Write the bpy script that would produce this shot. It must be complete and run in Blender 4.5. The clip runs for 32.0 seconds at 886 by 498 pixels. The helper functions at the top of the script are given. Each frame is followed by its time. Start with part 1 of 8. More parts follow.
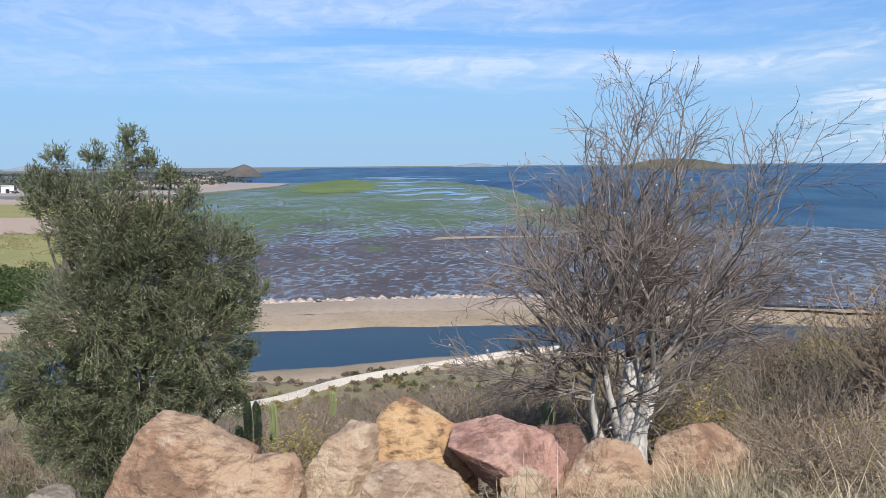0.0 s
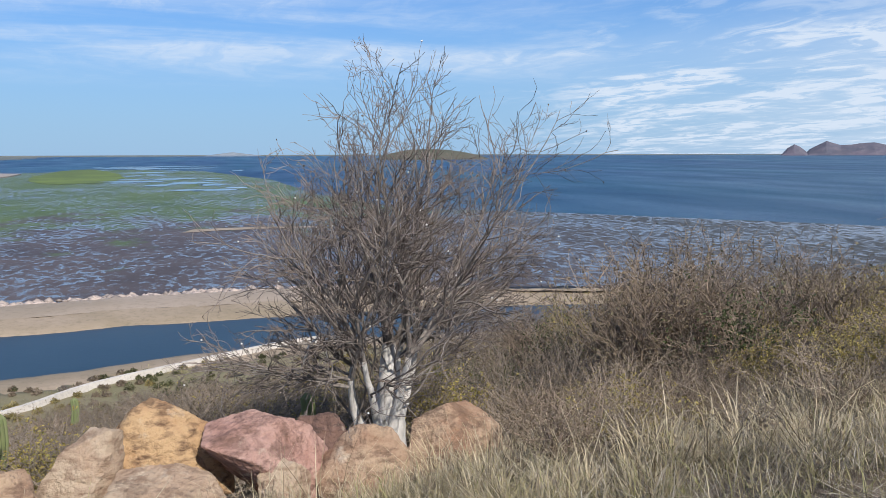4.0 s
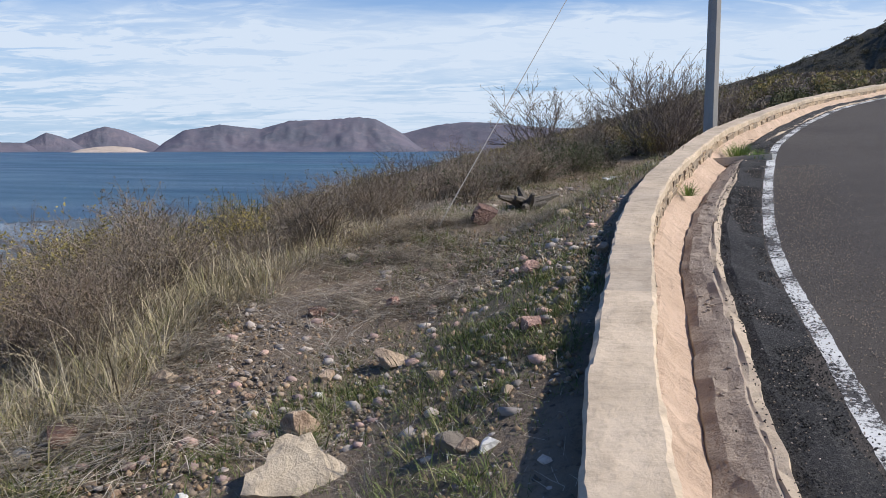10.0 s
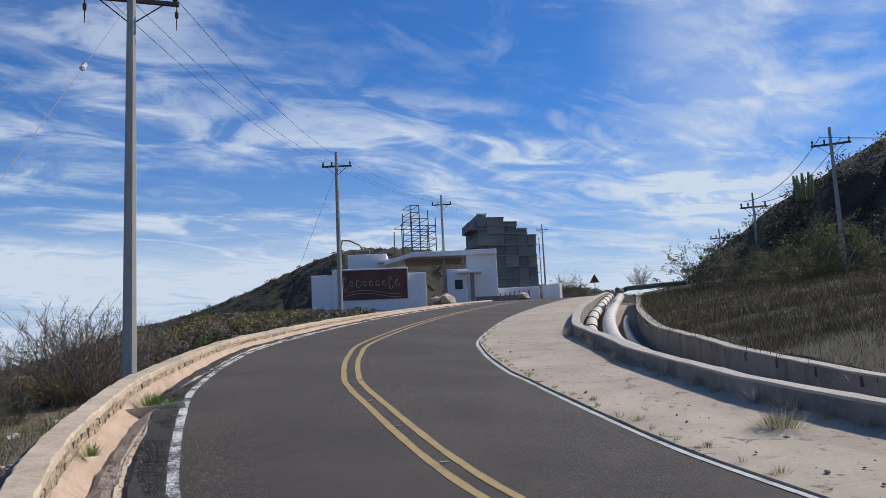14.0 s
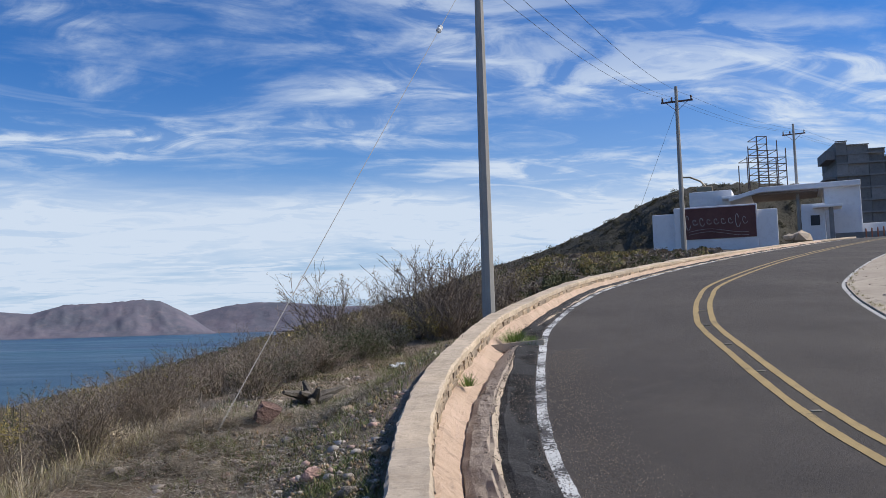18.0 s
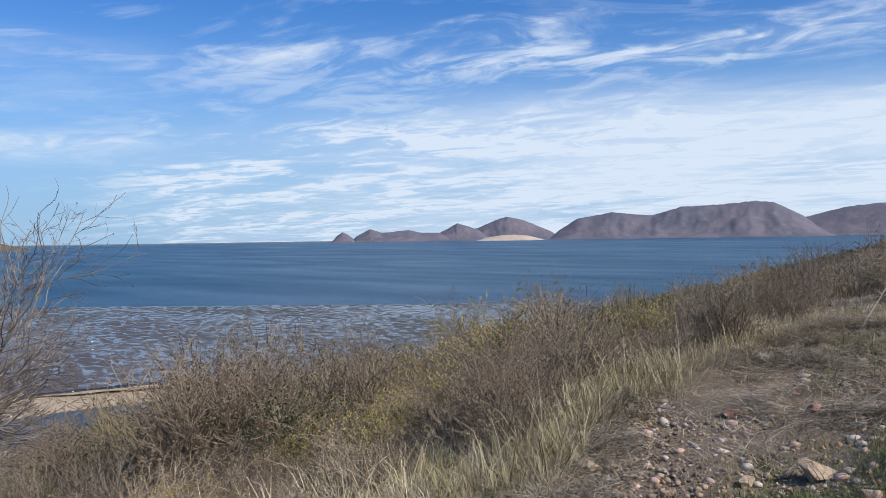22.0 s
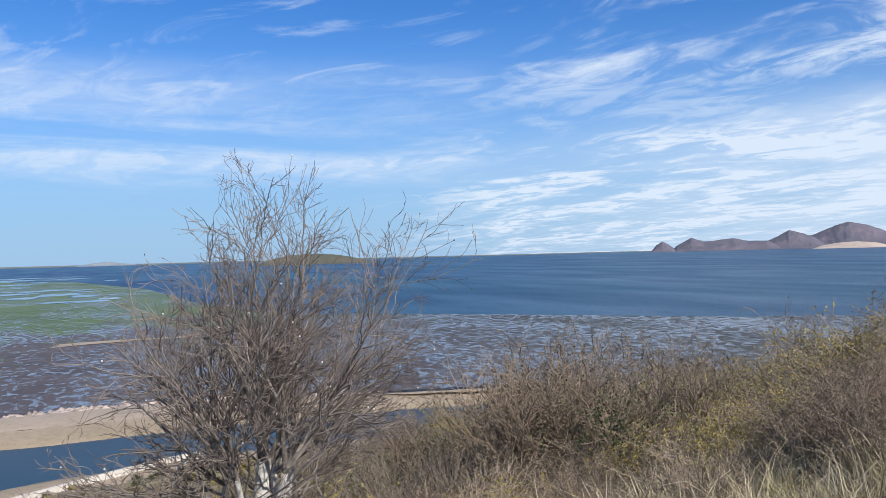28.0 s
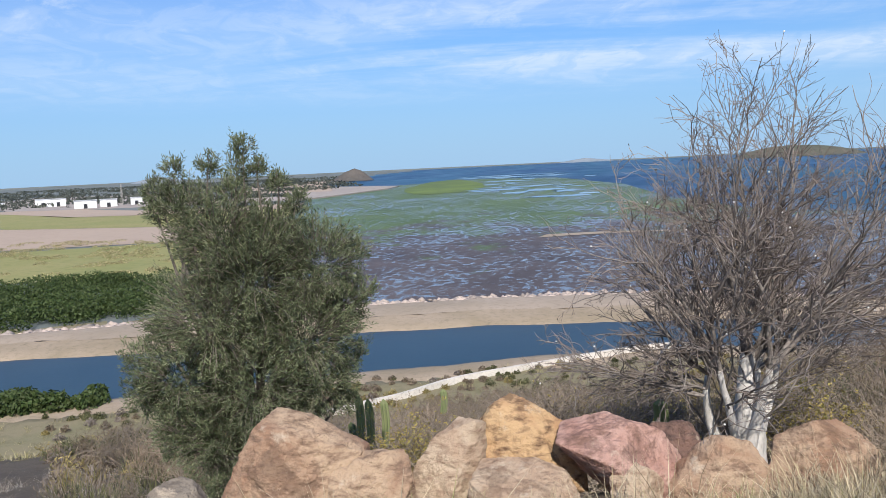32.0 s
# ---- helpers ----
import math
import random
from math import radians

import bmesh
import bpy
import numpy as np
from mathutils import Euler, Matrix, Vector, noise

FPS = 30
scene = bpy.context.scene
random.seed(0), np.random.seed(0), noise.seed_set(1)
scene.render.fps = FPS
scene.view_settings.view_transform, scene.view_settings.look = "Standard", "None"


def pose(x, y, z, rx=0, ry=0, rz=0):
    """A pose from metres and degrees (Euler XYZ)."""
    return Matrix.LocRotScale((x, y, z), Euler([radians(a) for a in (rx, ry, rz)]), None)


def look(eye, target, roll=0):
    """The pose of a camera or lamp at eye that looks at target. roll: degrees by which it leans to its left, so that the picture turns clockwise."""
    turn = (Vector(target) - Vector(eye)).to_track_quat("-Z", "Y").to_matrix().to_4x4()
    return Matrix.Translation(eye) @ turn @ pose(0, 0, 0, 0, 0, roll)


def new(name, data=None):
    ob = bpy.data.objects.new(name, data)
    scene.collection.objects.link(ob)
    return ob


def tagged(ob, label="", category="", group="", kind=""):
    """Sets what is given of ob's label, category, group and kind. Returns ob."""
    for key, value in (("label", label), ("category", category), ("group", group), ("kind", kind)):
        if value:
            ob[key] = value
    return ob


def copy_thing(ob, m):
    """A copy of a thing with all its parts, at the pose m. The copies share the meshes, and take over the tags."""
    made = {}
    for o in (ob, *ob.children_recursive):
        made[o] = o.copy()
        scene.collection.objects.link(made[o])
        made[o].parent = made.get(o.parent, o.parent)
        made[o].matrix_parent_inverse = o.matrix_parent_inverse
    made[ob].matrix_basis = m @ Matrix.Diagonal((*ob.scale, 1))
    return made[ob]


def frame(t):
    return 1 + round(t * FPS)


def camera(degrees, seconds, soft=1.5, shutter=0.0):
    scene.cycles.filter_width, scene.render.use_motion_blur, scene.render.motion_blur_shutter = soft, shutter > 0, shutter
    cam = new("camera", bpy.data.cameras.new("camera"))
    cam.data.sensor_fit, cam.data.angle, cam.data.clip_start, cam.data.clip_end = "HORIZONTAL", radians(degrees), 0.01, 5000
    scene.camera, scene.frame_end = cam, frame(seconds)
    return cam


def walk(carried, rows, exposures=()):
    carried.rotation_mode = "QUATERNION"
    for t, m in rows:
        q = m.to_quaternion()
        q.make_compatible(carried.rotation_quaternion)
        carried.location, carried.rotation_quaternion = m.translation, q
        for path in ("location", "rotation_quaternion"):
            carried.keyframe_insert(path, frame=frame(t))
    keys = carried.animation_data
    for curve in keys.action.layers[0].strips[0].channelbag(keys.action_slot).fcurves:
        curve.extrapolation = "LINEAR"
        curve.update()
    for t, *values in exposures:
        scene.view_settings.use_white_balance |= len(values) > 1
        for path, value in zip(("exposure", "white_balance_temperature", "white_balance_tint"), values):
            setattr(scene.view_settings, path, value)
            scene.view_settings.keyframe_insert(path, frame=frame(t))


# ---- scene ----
cam = camera(55.17, 32.0, soft=0.45)
PATH = [
    (0, (0.044, 0.005, 2.205), (-0.325, 9.948, 1.201), -0.50),
    (0.5, (0.039, 0.015, 2.207), (0.261, 9.971, 1.295), -0.57),
    (1, (0.065, 0.040, 2.199), (0.356, 9.985, 1.197), -0.10),
    (1.5, (0.037, 0.021, 2.206), (-0.147, 9.948, 1.011), -0.43),
    (2, (0.028, 0.006, 2.207), (-0.770, 9.881, 0.841), -1.03),
    (2.5, (0.004, -0.010, 2.195), (-1.012, 9.836, 0.768), -0.98),
    (3, (0.036, 0.014, 2.200), (-0.383, 9.911, 0.830), -0.79),
    (3.5, (0.100, 0.056, 2.178), (0.973, 9.936, 0.907), -0.51),
    (4, (0.119, 0.094, 2.173), (2.527, 9.733, 1.034), -0.19),
    (4.5, (0.181, 0.135, 2.195), (4.027, 9.313, 1.215), 0.17),
    (6.5, (0.657, -0.024, 2.142), (8.076, 6.602, 1.115), 0.13),
    (7, (0.663, -0.067, 2.154), (8.599, 5.951, 1.252), 0.01),
    (7.5, (0.661, -0.099, 2.179), (8.845, 5.598, 1.431), -0.35),
    (8, (0.688, -0.099, 2.169), (9.066, 5.291, 1.295), -0.72),
    (8.5, (0.701, -0.101, 2.145), (9.231, 4.970, 0.915), -1.10),
    (9, (0.700, -0.099, 2.143), (9.318, 4.789, 0.788), -0.93),
    (9.5, (0.723, -0.108, 2.146), (9.511, 4.487, 0.854), -0.54),
    (10, (0.755, -0.170, 2.149), (10.025, 3.389, 0.959), 0.01),
    (10.5, (0.786, -0.273, 2.141), (2.738, 0.097, 1.915), -0.6),
    (11, (0.804, -0.38, 2.167), (2.795, -0.344, 1.977), -1.7),
    (11.5, (0.873, -0.465, 2.189), (2.852, -0.73, 2.07), -2.5),
    (12, (0.915, -0.516, 2.268), (2.856, -0.994, 2.239), -3.0),
    (12.5, (1.006, -0.539, 2.308), (2.924, -1.101, 2.376), -3.4),
    (13, (0.931, -0.528, 2.334), (2.842, -1.085, 2.532), -3.3),
    (13.5, (0.985, -0.557, 2.33), (2.889, -1.108, 2.6), -2.9),
    (15.5, (0.844, -0.485, 2.410), (2.777, -0.919, 2.686), -2.30),
    (16, (0.846, -0.466, 2.399), (2.796, -0.822, 2.667), -2.00),
    (16.5, (0.873, -0.470, 2.399), (2.831, -0.788, 2.657), -2.10),
    (17, (0.871, -0.449, 2.390), (2.848, -0.643, 2.623), -2.10),
    (17.5, (0.826, -0.383, 2.388), (2.815, -0.368, 2.594), -1.70),
    (18, (0.762, -0.316, 2.381), (2.740, -0.072, 2.554), -1.60),
    (18.5, (0.732, -0.312, 2.367), (2.675, 0.137, 2.512), -1.8),
    (19, (0.689, -0.295, 2.365), (2.582, 0.34, 2.484), -1.6),
    (19.5, (0.6, -0.291, 2.358), (2.418, 0.537, 2.441), -1.5),
    (20, (0.518, -0.285, 2.345), (9.131, 4.792, 2.562), -1.22),
    (20.5, (0.422, -0.265, 2.334), (8.521, 5.601, 2.447), -1.15),
    (21, (0.327, -0.257, 2.330), (7.937, 6.229, 2.375), -1.43),
    (21.5, (0.297, -0.234, 2.325), (7.510, 6.692, 2.281), -1.19),
    (22, (0.287, -0.194, 2.307), (7.122, 7.104, 2.162), -0.81),
    (22.5, (0.297, -0.145, 2.294), (6.792, 7.457, 2.112), -0.57),
    (23, (0.304, -0.107, 2.285), (6.413, 7.808, 2.078), -0.35),
    (23.5, (0.296, -0.087, 2.279), (6.046, 8.092, 2.062), -0.52),
    (24, (0.271, -0.103, 2.283), (5.715, 8.283, 2.086), -0.93),
    (24.5, (0.262, -0.105, 2.291), (5.437, 8.451, 2.179), -1.64),
    (25, (0.259, -0.106, 2.288), (5.328, 8.514, 2.244), -1.73),
    (25.5, (0.252, -0.082, 2.277), (5.081, 8.674, 2.179), -1.67),
    (27.5, (0.210, -0.076, 2.258), (4.154, 9.113, 2.364), -1.19),
    (28, (0.208, -0.071, 2.246), (3.936, 9.208, 2.296), -1.49),
    (28.5, (0.196, -0.075, 2.243), (3.576, 9.336, 2.251), -1.73),
    (29, (0.174, -0.089, 2.241), (3.217, 9.436, 2.104), -1.65),
    (29.5, (0.157, -0.089, 2.222), (2.943, 9.504, 1.767), -1.86),
    (30, (0.135, -0.009, 2.201), (2.579, 9.658, 1.445), -1.73),
    (30.5, (0.099, 0.029, 2.184), (1.744, 9.855, 1.317), -1.84),
    (31, (0.102, -0.001, 2.189), (0.235, 9.950, 1.202), -1.65),
    (31.5, (0.109, 0.016, 2.189), (-0.844, 9.911, 1.104), -2.26),
    (32, (0.118, 0.011, 2.187), (-1.536, 9.824, 1.203), -2.78),
]
walk(cam, [(t, look(eye, target, roll)) for t, eye, target, roll in PATH], [(0, 0.18), (2, 0.08), (4.5, 0.06), (9.5, 0.05), (11.2, 0.05), (12.2, 0.06), (13, -0.13), (16.5, -0.14), (19, 0.03), (23, 0.08), (28, 0.13), (32, 0.2)])

# ---------------------------------------------------------------- world, sun
SUN_FROM = Vector((0.22, -0.86, 0.78)).normalized()
world = bpy.data.worlds.new("sky")
scene.world = world
world.use_nodes = True
wt = world.node_tree
wt.nodes.clear()


def wn(kind, **kw):
    n = wt.nodes.new(kind)
    for k, v in kw.items():
        n.inputs[k].default_value = v
    return n


w_out = wt.nodes.new("ShaderNodeOutputWorld")
w_bg = wt.nodes.new("ShaderNodeBackground")
sky = wt.nodes.new("ShaderNodeTexSky")
sky.sky_type = "NISHITA"
sky.sun_disc = False
sky.sun_elevation = math.asin(SUN_FROM.z)
sky.sun_rotation = math.atan2(SUN_FROM.x, SUN_FROM.y)
sky.altitude = 20
sky.air_density, sky.dust_density, sky.ozone_density = 1.0, 0.2, 3.0
w_bg.inputs["Strength"].default_value = 0.105
# high cirrus: streaks laid on a flat cloud deck
geo_in = wt.nodes.new("ShaderNodeTexCoord")
sep = wt.nodes.new("ShaderNodeSeparateXYZ")
wt.links.new(geo_in.outputs["Generated"], sep.inputs[0])


def wmath(op, a, b=None, c=None):
    n = wt.nodes.new("ShaderNodeMath")
    n.operation = op
    for i, v in enumerate((a, b, c)):
        if v is None:
            continue
        if isinstance(v, (int, float)):
            n.inputs[i].default_value = v
        else:
            wt.links.new(v, n.inputs[i])
    return n.outputs[0]


zz = wmath("MAXIMUM", wmath("ADD", sep.outputs[2], 0.10), 0.02)
cx = wmath("DIVIDE", sep.outputs[0], zz)
cy = wmath("DIVIDE", sep.outputs[1], zz)
deck = wt.nodes.new("ShaderNodeCombineXYZ")
wt.links.new(cx, deck.inputs[0])
wt.links.new(cy, deck.inputs[1])


def cloud_layer(scale, turn, stretch, detail, lo, hi, warp, shift):
    """Noise drawn out along one direction of the deck, turn degrees from +y towards +x."""
    c, s_ = math.cos(radians(turn)), math.sin(radians(turn))
    along = wmath("ADD", wmath("MULTIPLY", cx, s_), wmath("MULTIPLY", cy, c))
    across = wmath("SUBTRACT", wmath("MULTIPLY", cx, c), wmath("MULTIPLY", cy, s_))
    uv = wt.nodes.new("ShaderNodeCombineXYZ")
    wt.links.new(wmath("ADD", wmath("MULTIPLY", along, 1.0 / stretch), shift[0]), uv.inputs[0])
    wt.links.new(wmath("ADD", across, shift[1]), uv.inputs[1])
    nz = wn("ShaderNodeTexNoise", Scale=scale, Detail=detail, Roughness=0.6, Distortion=warp)
    wt.links.new(uv.outputs[0], nz.inputs["Vector"])
    ramp = wt.nodes.new("ShaderNodeMapRange")
    ramp.interpolation_type = "SMOOTHSTEP"
    ramp.inputs["From Min"].default_value, ramp.inputs["From Max"].default_value = lo, hi
    wt.links.new(nz.outputs[0], ramp.inputs[0])
    return ramp.outputs[0]


def between(v, lo, hi):
    """0 below lo and 1 above hi, eased; hi may lie below lo."""
    n = wt.nodes.new("ShaderNodeMapRange")
    n.interpolation_type = "SMOOTHSTEP"
    n.inputs["From Min"].default_value, n.inputs["From Max"].default_value = lo, hi
    wt.links.new(v, n.inputs[0])
    return n.outputs[0]


def times(*vs):
    out = vs[0]
    for v in vs[1:]:
        out = wmath("MULTIPLY", out, v)
    return out


def part_of(v, low):
    """Keeps at least the share low of a layer where v is 0."""
    return wmath("ADD", wmath("MULTIPLY", v, 1.0 - low), low)


WIND = -15
to_x, to_y, to_z = sep.outputs
c_rows = cloud_layer(1.25, WIND, 1.7, 12, 0.43, 0.60, 0.45, (3.1, 1.4, 0))
c_tufts = cloud_layer(4.2, WIND, 1.5, 11, 0.40, 0.62, 0.9, (0.3, 4.0, 0))
c_curls = cloud_layer(2.6, WIND - 25, 1.9, 12, 0.52, 0.70, 1.6, (7.0, 2.2, 0))
c_large = cloud_layer(0.4, WIND, 1.4, 3, 0.36, 0.58, 0.2, (5.0, 7.0, 0))
east = between(to_x, 0.26, 0.52)
rows = times(c_rows, part_of(c_tufts, 0.12), part_of(c_large, 0.5))
rows = wmath("ADD", rows, times(c_rows, c_tufts, between(to_y, 0.25, 0.6), 0.5))
rows = wmath("ADD", rows, times(c_curls, part_of(c_large, 0.3), 0.4))
rows = wmath("ADD", rows, times(c_large, between(to_z, 0.36, 0.10), 0.12))
rows = times(rows, wmath("SUBTRACT", 1.0, times(between(to_z, 0.115, 0.15), between(to_z, 0.215, 0.17), between(to_y, 0.05, 0.3), 0.65)))
rows = times(rows, wmath("SUBTRACT", 1.0, times(between(to_z, 0.22, 0.34), between(to_y, 0.12, -0.05), between(to_y, -0.42, -0.25), 0.55)))
# a long bank of cloud low over the mountains
bank_noise = cloud_layer(0.62, WIND, 1.5, 7, 0.33, 0.56, 0.6, (5.0, 3.0, 0))
bank = times(between(to_z, 0.185, 0.125), between(to_x, 0.42, 0.88), part_of(times(bank_noise, part_of(c_tufts, 0.72), 0.90), 0.15))
# a thin sheet of cloud over the land and the open bay, with clear air under and over it
c_sheet = cloud_layer(0.8, 84, 2.4, 11, 0.36, 0.62, 0.5, (4.0, 2.5, 0))
sheet_cover = times(wmath("SUBTRACT", 1.0, east), between(to_z, 0.065, 0.105), between(to_z, 0.235, 0.165), c_sheet, part_of(c_tufts, 0.55), part_of(between(to_x, -0.42, -0.08), 0.5), 0.76)
wisps = times(wmath("SUBTRACT", 1.0, east), between(to_z, 0.12, 0.2), c_curls, 0.35)
# a heavier patch high over the hill across the road
patch = times(between(to_y, -0.40, -0.60), between(to_z, 0.12, 0.19), cloud_layer(0.9, WIND, 1.6, 11, 0.30, 0.54, 0.6, (1.0, 8.0, 0)), part_of(c_tufts, 0.5))
cover = wmath("ADD", wmath("ADD", times(rows, east), bank), wmath("ADD", wmath("ADD", sheet_cover, wisps), patch))
cover = wmath("MINIMUM", cover, 1.0)
mixer = wt.nodes.new("ShaderNodeMix")
mixer.data_type = "RGBA"
wt.links.new(wmath("MULTIPLY", cover, 0.92), mixer.inputs[0])
tint = wt.nodes.new("ShaderNodeMix")
tint.data_type, tint.blend_type = "RGBA", "MULTIPLY"
tint.inputs[0].default_value = 1.0
tint.inputs[7].default_value = (0.31, 0.69, 1.17, 1)
wt.links.new(sky.outputs[0], tint.inputs[6])
# pale blue air over the horizon
air = wt.nodes.new("ShaderNodeMix")
air.data_type = "RGBA"
low_air = wt.nodes.new("ShaderNodeMapRange")
low_air.interpolation_type = "SMOOTHSTEP"
low_air.inputs["From Min"].default_value, low_air.inputs["From Max"].default_value = 0.30, -0.03
low_air.inputs["To Max"].default_value = 0.92
wt.links.new(sep.outputs[2], low_air.inputs[0])
wt.links.new(low_air.outputs[0], air.inputs[0])
wt.links.new(tint.outputs[2], air.inputs[6])
air.inputs[7].default_value = (3.2, 4.85, 7.0, 1)
wt.links.new(air.outputs[2], mixer.inputs[6])
mixer.inputs[7].default_value = (6.5, 7.4, 8.65, 1)
wt.links.new(mixer.outputs[2], w_bg.inputs["Color"])
wt.links.new(w_bg.outputs[0], w_out.inputs[0])

sun = new("sun", bpy.data.lights.new("sun", "SUN"))
sun.data.energy, sun.data.angle, sun.data.color = 4.7, radians(0.6), (1.0, 0.955, 0.895)
sun.matrix_world = look((0, 0, 60), Vector((0, 0, 60)) - SUN_FROM)

# ---------------------------------------------------------------- materials


class Mat:
    """A small builder for procedural node materials."""

    def __init__(self, name, rough=0.85, metal=0.0, spec=0.4):
        self.m = bpy.data.materials.new(name)
        self.m.use_nodes = True
        self.t = self.m.node_tree
        self.b = self.t.nodes["Principled BSDF"]
        self.b.inputs["Roughness"].default_value = rough
        self.b.inputs["Metallic"].default_value = metal
        self.b.inputs["Specular IOR Level"].default_value = spec
        g = self.t.nodes.new("ShaderNodeNewGeometry")
        self.pos, self.island = g.outputs["Position"], g.outputs["Random Per Island"]
        oi = self.t.nodes.new("ShaderNodeObjectInfo")
        self.rnd = oi.outputs["Random"]

    def link(self, a, b):
        self.t.links.new(a, b)

    def noise(self, scale, detail=5, rough=0.6, stretch=(1, 1, 1), turn=0, distort=0.0, shift=(0, 0, 0)):
        mp = self.t.nodes.new("ShaderNodeMapping")
        mp.inputs["Scale"].default_value = stretch
        mp.inputs["Rotation"].default_value = (0, 0, radians(turn))
        mp.inputs["Location"].default_value = shift
        self.link(self.pos, mp.inputs[0])
        n = self.t.nodes.new("ShaderNodeTexNoise")
        n.inputs["Scale"].default_value, n.inputs["Detail"].default_value = scale, detail
        n.inputs["Roughness"].default_value, n.inputs["Distortion"].default_value = rough, distort
        self.link(mp.outputs[0], n.inputs["Vector"])
        return n.outputs[0]

    def span(self, v, lo, hi, a=0.0, b=1.0):
        n = self.t.nodes.new("ShaderNodeMapRange")
        n.inputs["From Min"].default_value, n.inputs["From Max"].default_value = lo, hi
        n.inputs["To Min"].default_value, n.inputs["To Max"].default_value = a, b
        self.link(v, n.inputs[0])
        return n.outputs[0]

    def mix(self, f, a, b):
        n = self.t.nodes.new("ShaderNodeMix")
        n.data_type = "RGBA"
        for i, v in ((0, f), (6, a), (7, b)):
            if isinstance(v, (tuple, list)):
                n.inputs[i].default_value = (*v[:3], 1)
            elif isinstance(v, (int, float)):
                n.inputs[i].default_value = v
            else:
                self.link(v, n.inputs[i])
        return n.outputs[2]

    def math(self, op, a, b):
        n = self.t.nodes.new("ShaderNodeMath")
        n.operation = op
        for i, v in enumerate((a, b)):
            if isinstance(v, (int, float)):
                n.inputs[i].default_value = v
            else:
                self.link(v, n.inputs[i])
        return n.outputs[0]

    def color(self, c):
        if isinstance(c, tuple):
            self.b.inputs["Base Color"].default_value = (*c, 1)
        else:
            self.link(c, self.b.inputs["Base Color"])
        return self

    def roughness(self, v):
        self.link(v, self.b.inputs["Roughness"])
        return self

    def bump(self, v, strength=0.5, dist=0.02):
        n = self.t.nodes.new("ShaderNodeBump")
        n.inputs["Strength"].default_value, n.inputs["Distance"].default_value = strength, dist
        self.link(v, n.inputs["Height"])
        self.link(n.outputs[0], self.b.inputs["Normal"])
        return self


def grainy(name, c1, c2, c3=None, big=0.4, fine=14.0, rough=0.9, bump=0.4, bump_dist=0.02, each=0.0, spec=0.3, island=0.0):
    """Colour that wanders at a large scale between c1 and c2, with fine grain towards c3 and relief."""
    m = Mat(name, rough, spec=spec)
    base = m.mix(m.span(m.noise(big, 4), 0.35, 0.65), c1, c2)
    f = m.noise(fine, 6, 0.7)
    c3 = c3 or tuple(v * 0.55 for v in c1)
    base = m.mix(m.span(f, 0.5, 0.75, 0, 0.75), base, c3)
    for amount, source in ((each, m.rnd), (island, m.island)):
        if amount:
            h = m.t.nodes.new("ShaderNodeHueSaturation")
            m.link(m.span(source, 0, 1, 1 - amount, 1 + amount), h.inputs["Value"])
            m.link(m.span(source, 0, 1, 1 - amount * 0.4, 1 + amount * 0.4), h.inputs["Saturation"])
            m.link(base, h.inputs["Color"])
            base = h.outputs[0]
    m.color(base).bump(f, bump, bump_dist)
    return m.m


M_SOIL = grainy("verge_soil", (0.185, 0.138, 0.097), (0.29, 0.222, 0.157), (0.075, 0.054, 0.038), 1.8, 20, bump=1.0, bump_dist=0.05)
M_HILL = grainy("hillside_soil", (0.10, 0.078, 0.055), (0.14, 0.11, 0.078), (0.07, 0.055, 0.04), 0.15, 3.0, bump=0.6, bump_dist=0.1)
M_SAND = grainy("bank_sand", (0.42, 0.335, 0.26), (0.33, 0.265, 0.195), (0.22, 0.18, 0.13), 0.06, 1.2, bump=0.3, bump_dist=0.05)
M_BANKLAND = grainy("bank_land", (0.25, 0.21, 0.13), (0.20, 0.185, 0.10), (0.13, 0.12, 0.06), 0.12, 1.4, bump=0.6, bump_dist=0.1)
M_FIELD = grainy("field_sand", (0.43, 0.33, 0.25), (0.39, 0.30, 0.23), (0.34, 0.26, 0.2), 0.015, 0.3, bump=0.1)
M_DRYGRASS_LAND = grainy("field_grass", (0.30, 0.27, 0.11), (0.25, 0.25, 0.09), (0.14, 0.16, 0.05), 0.03, 0.5, bump=0.4, bump_dist=0.2)
M_LOT = grainy("yard_surface", (0.33, 0.285, 0.25), (0.38, 0.325, 0.28), (0.25, 0.22, 0.195), 0.01, 0.2, bump=0.1)
# scrub colours of the far land are lightened and blued for distance haze
M_LANDFAR = grainy("hazed_far_scrubland", (0.13, 0.15, 0.14), (0.175, 0.185, 0.17), (0.10, 0.12, 0.115), 0.006, 0.08, bump=0.3, bump_dist=1.0)
_a = Mat("asphalt", 0.85, spec=0.3)
_tone = _a.mix(_a.span(_a.noise(0.45, 5), 0.35, 0.65), (0.070, 0.058, 0.049), (0.098, 0.082, 0.068))
_grit = _a.noise(75, 4, 0.8)
_tone = _a.mix(_a.span(_grit, 0.36, 0.52, 0.6, 0.0), _tone, (0.03, 0.027, 0.025))
_tone = _a.mix(_a.span(_grit, 0.60, 0.72, 0.0, 0.8), _tone, (0.21, 0.185, 0.16))
_tone = _a.mix(_a.span(_a.noise(0.9, 6, 0.7, (1, 1, 1), 0, 1.2), 0.56, 0.70, 0, 0.35), _tone, (0.13, 0.105, 0.085))
_a.color(_tone).bump(_a.math("ADD", _grit, _a.math("MULTIPLY", _a.noise(22, 4), 0.5)), 1.0, 0.012)
M_ASPHALT = _a.m
M_GRAVEL_EDGE = grainy("loose_asphalt_edge", (0.030, 0.029, 0.028), (0.045, 0.042, 0.04), (0.17, 0.155, 0.14), 0.8, 45, rough=0.9, bump=1.0, bump_dist=0.02)
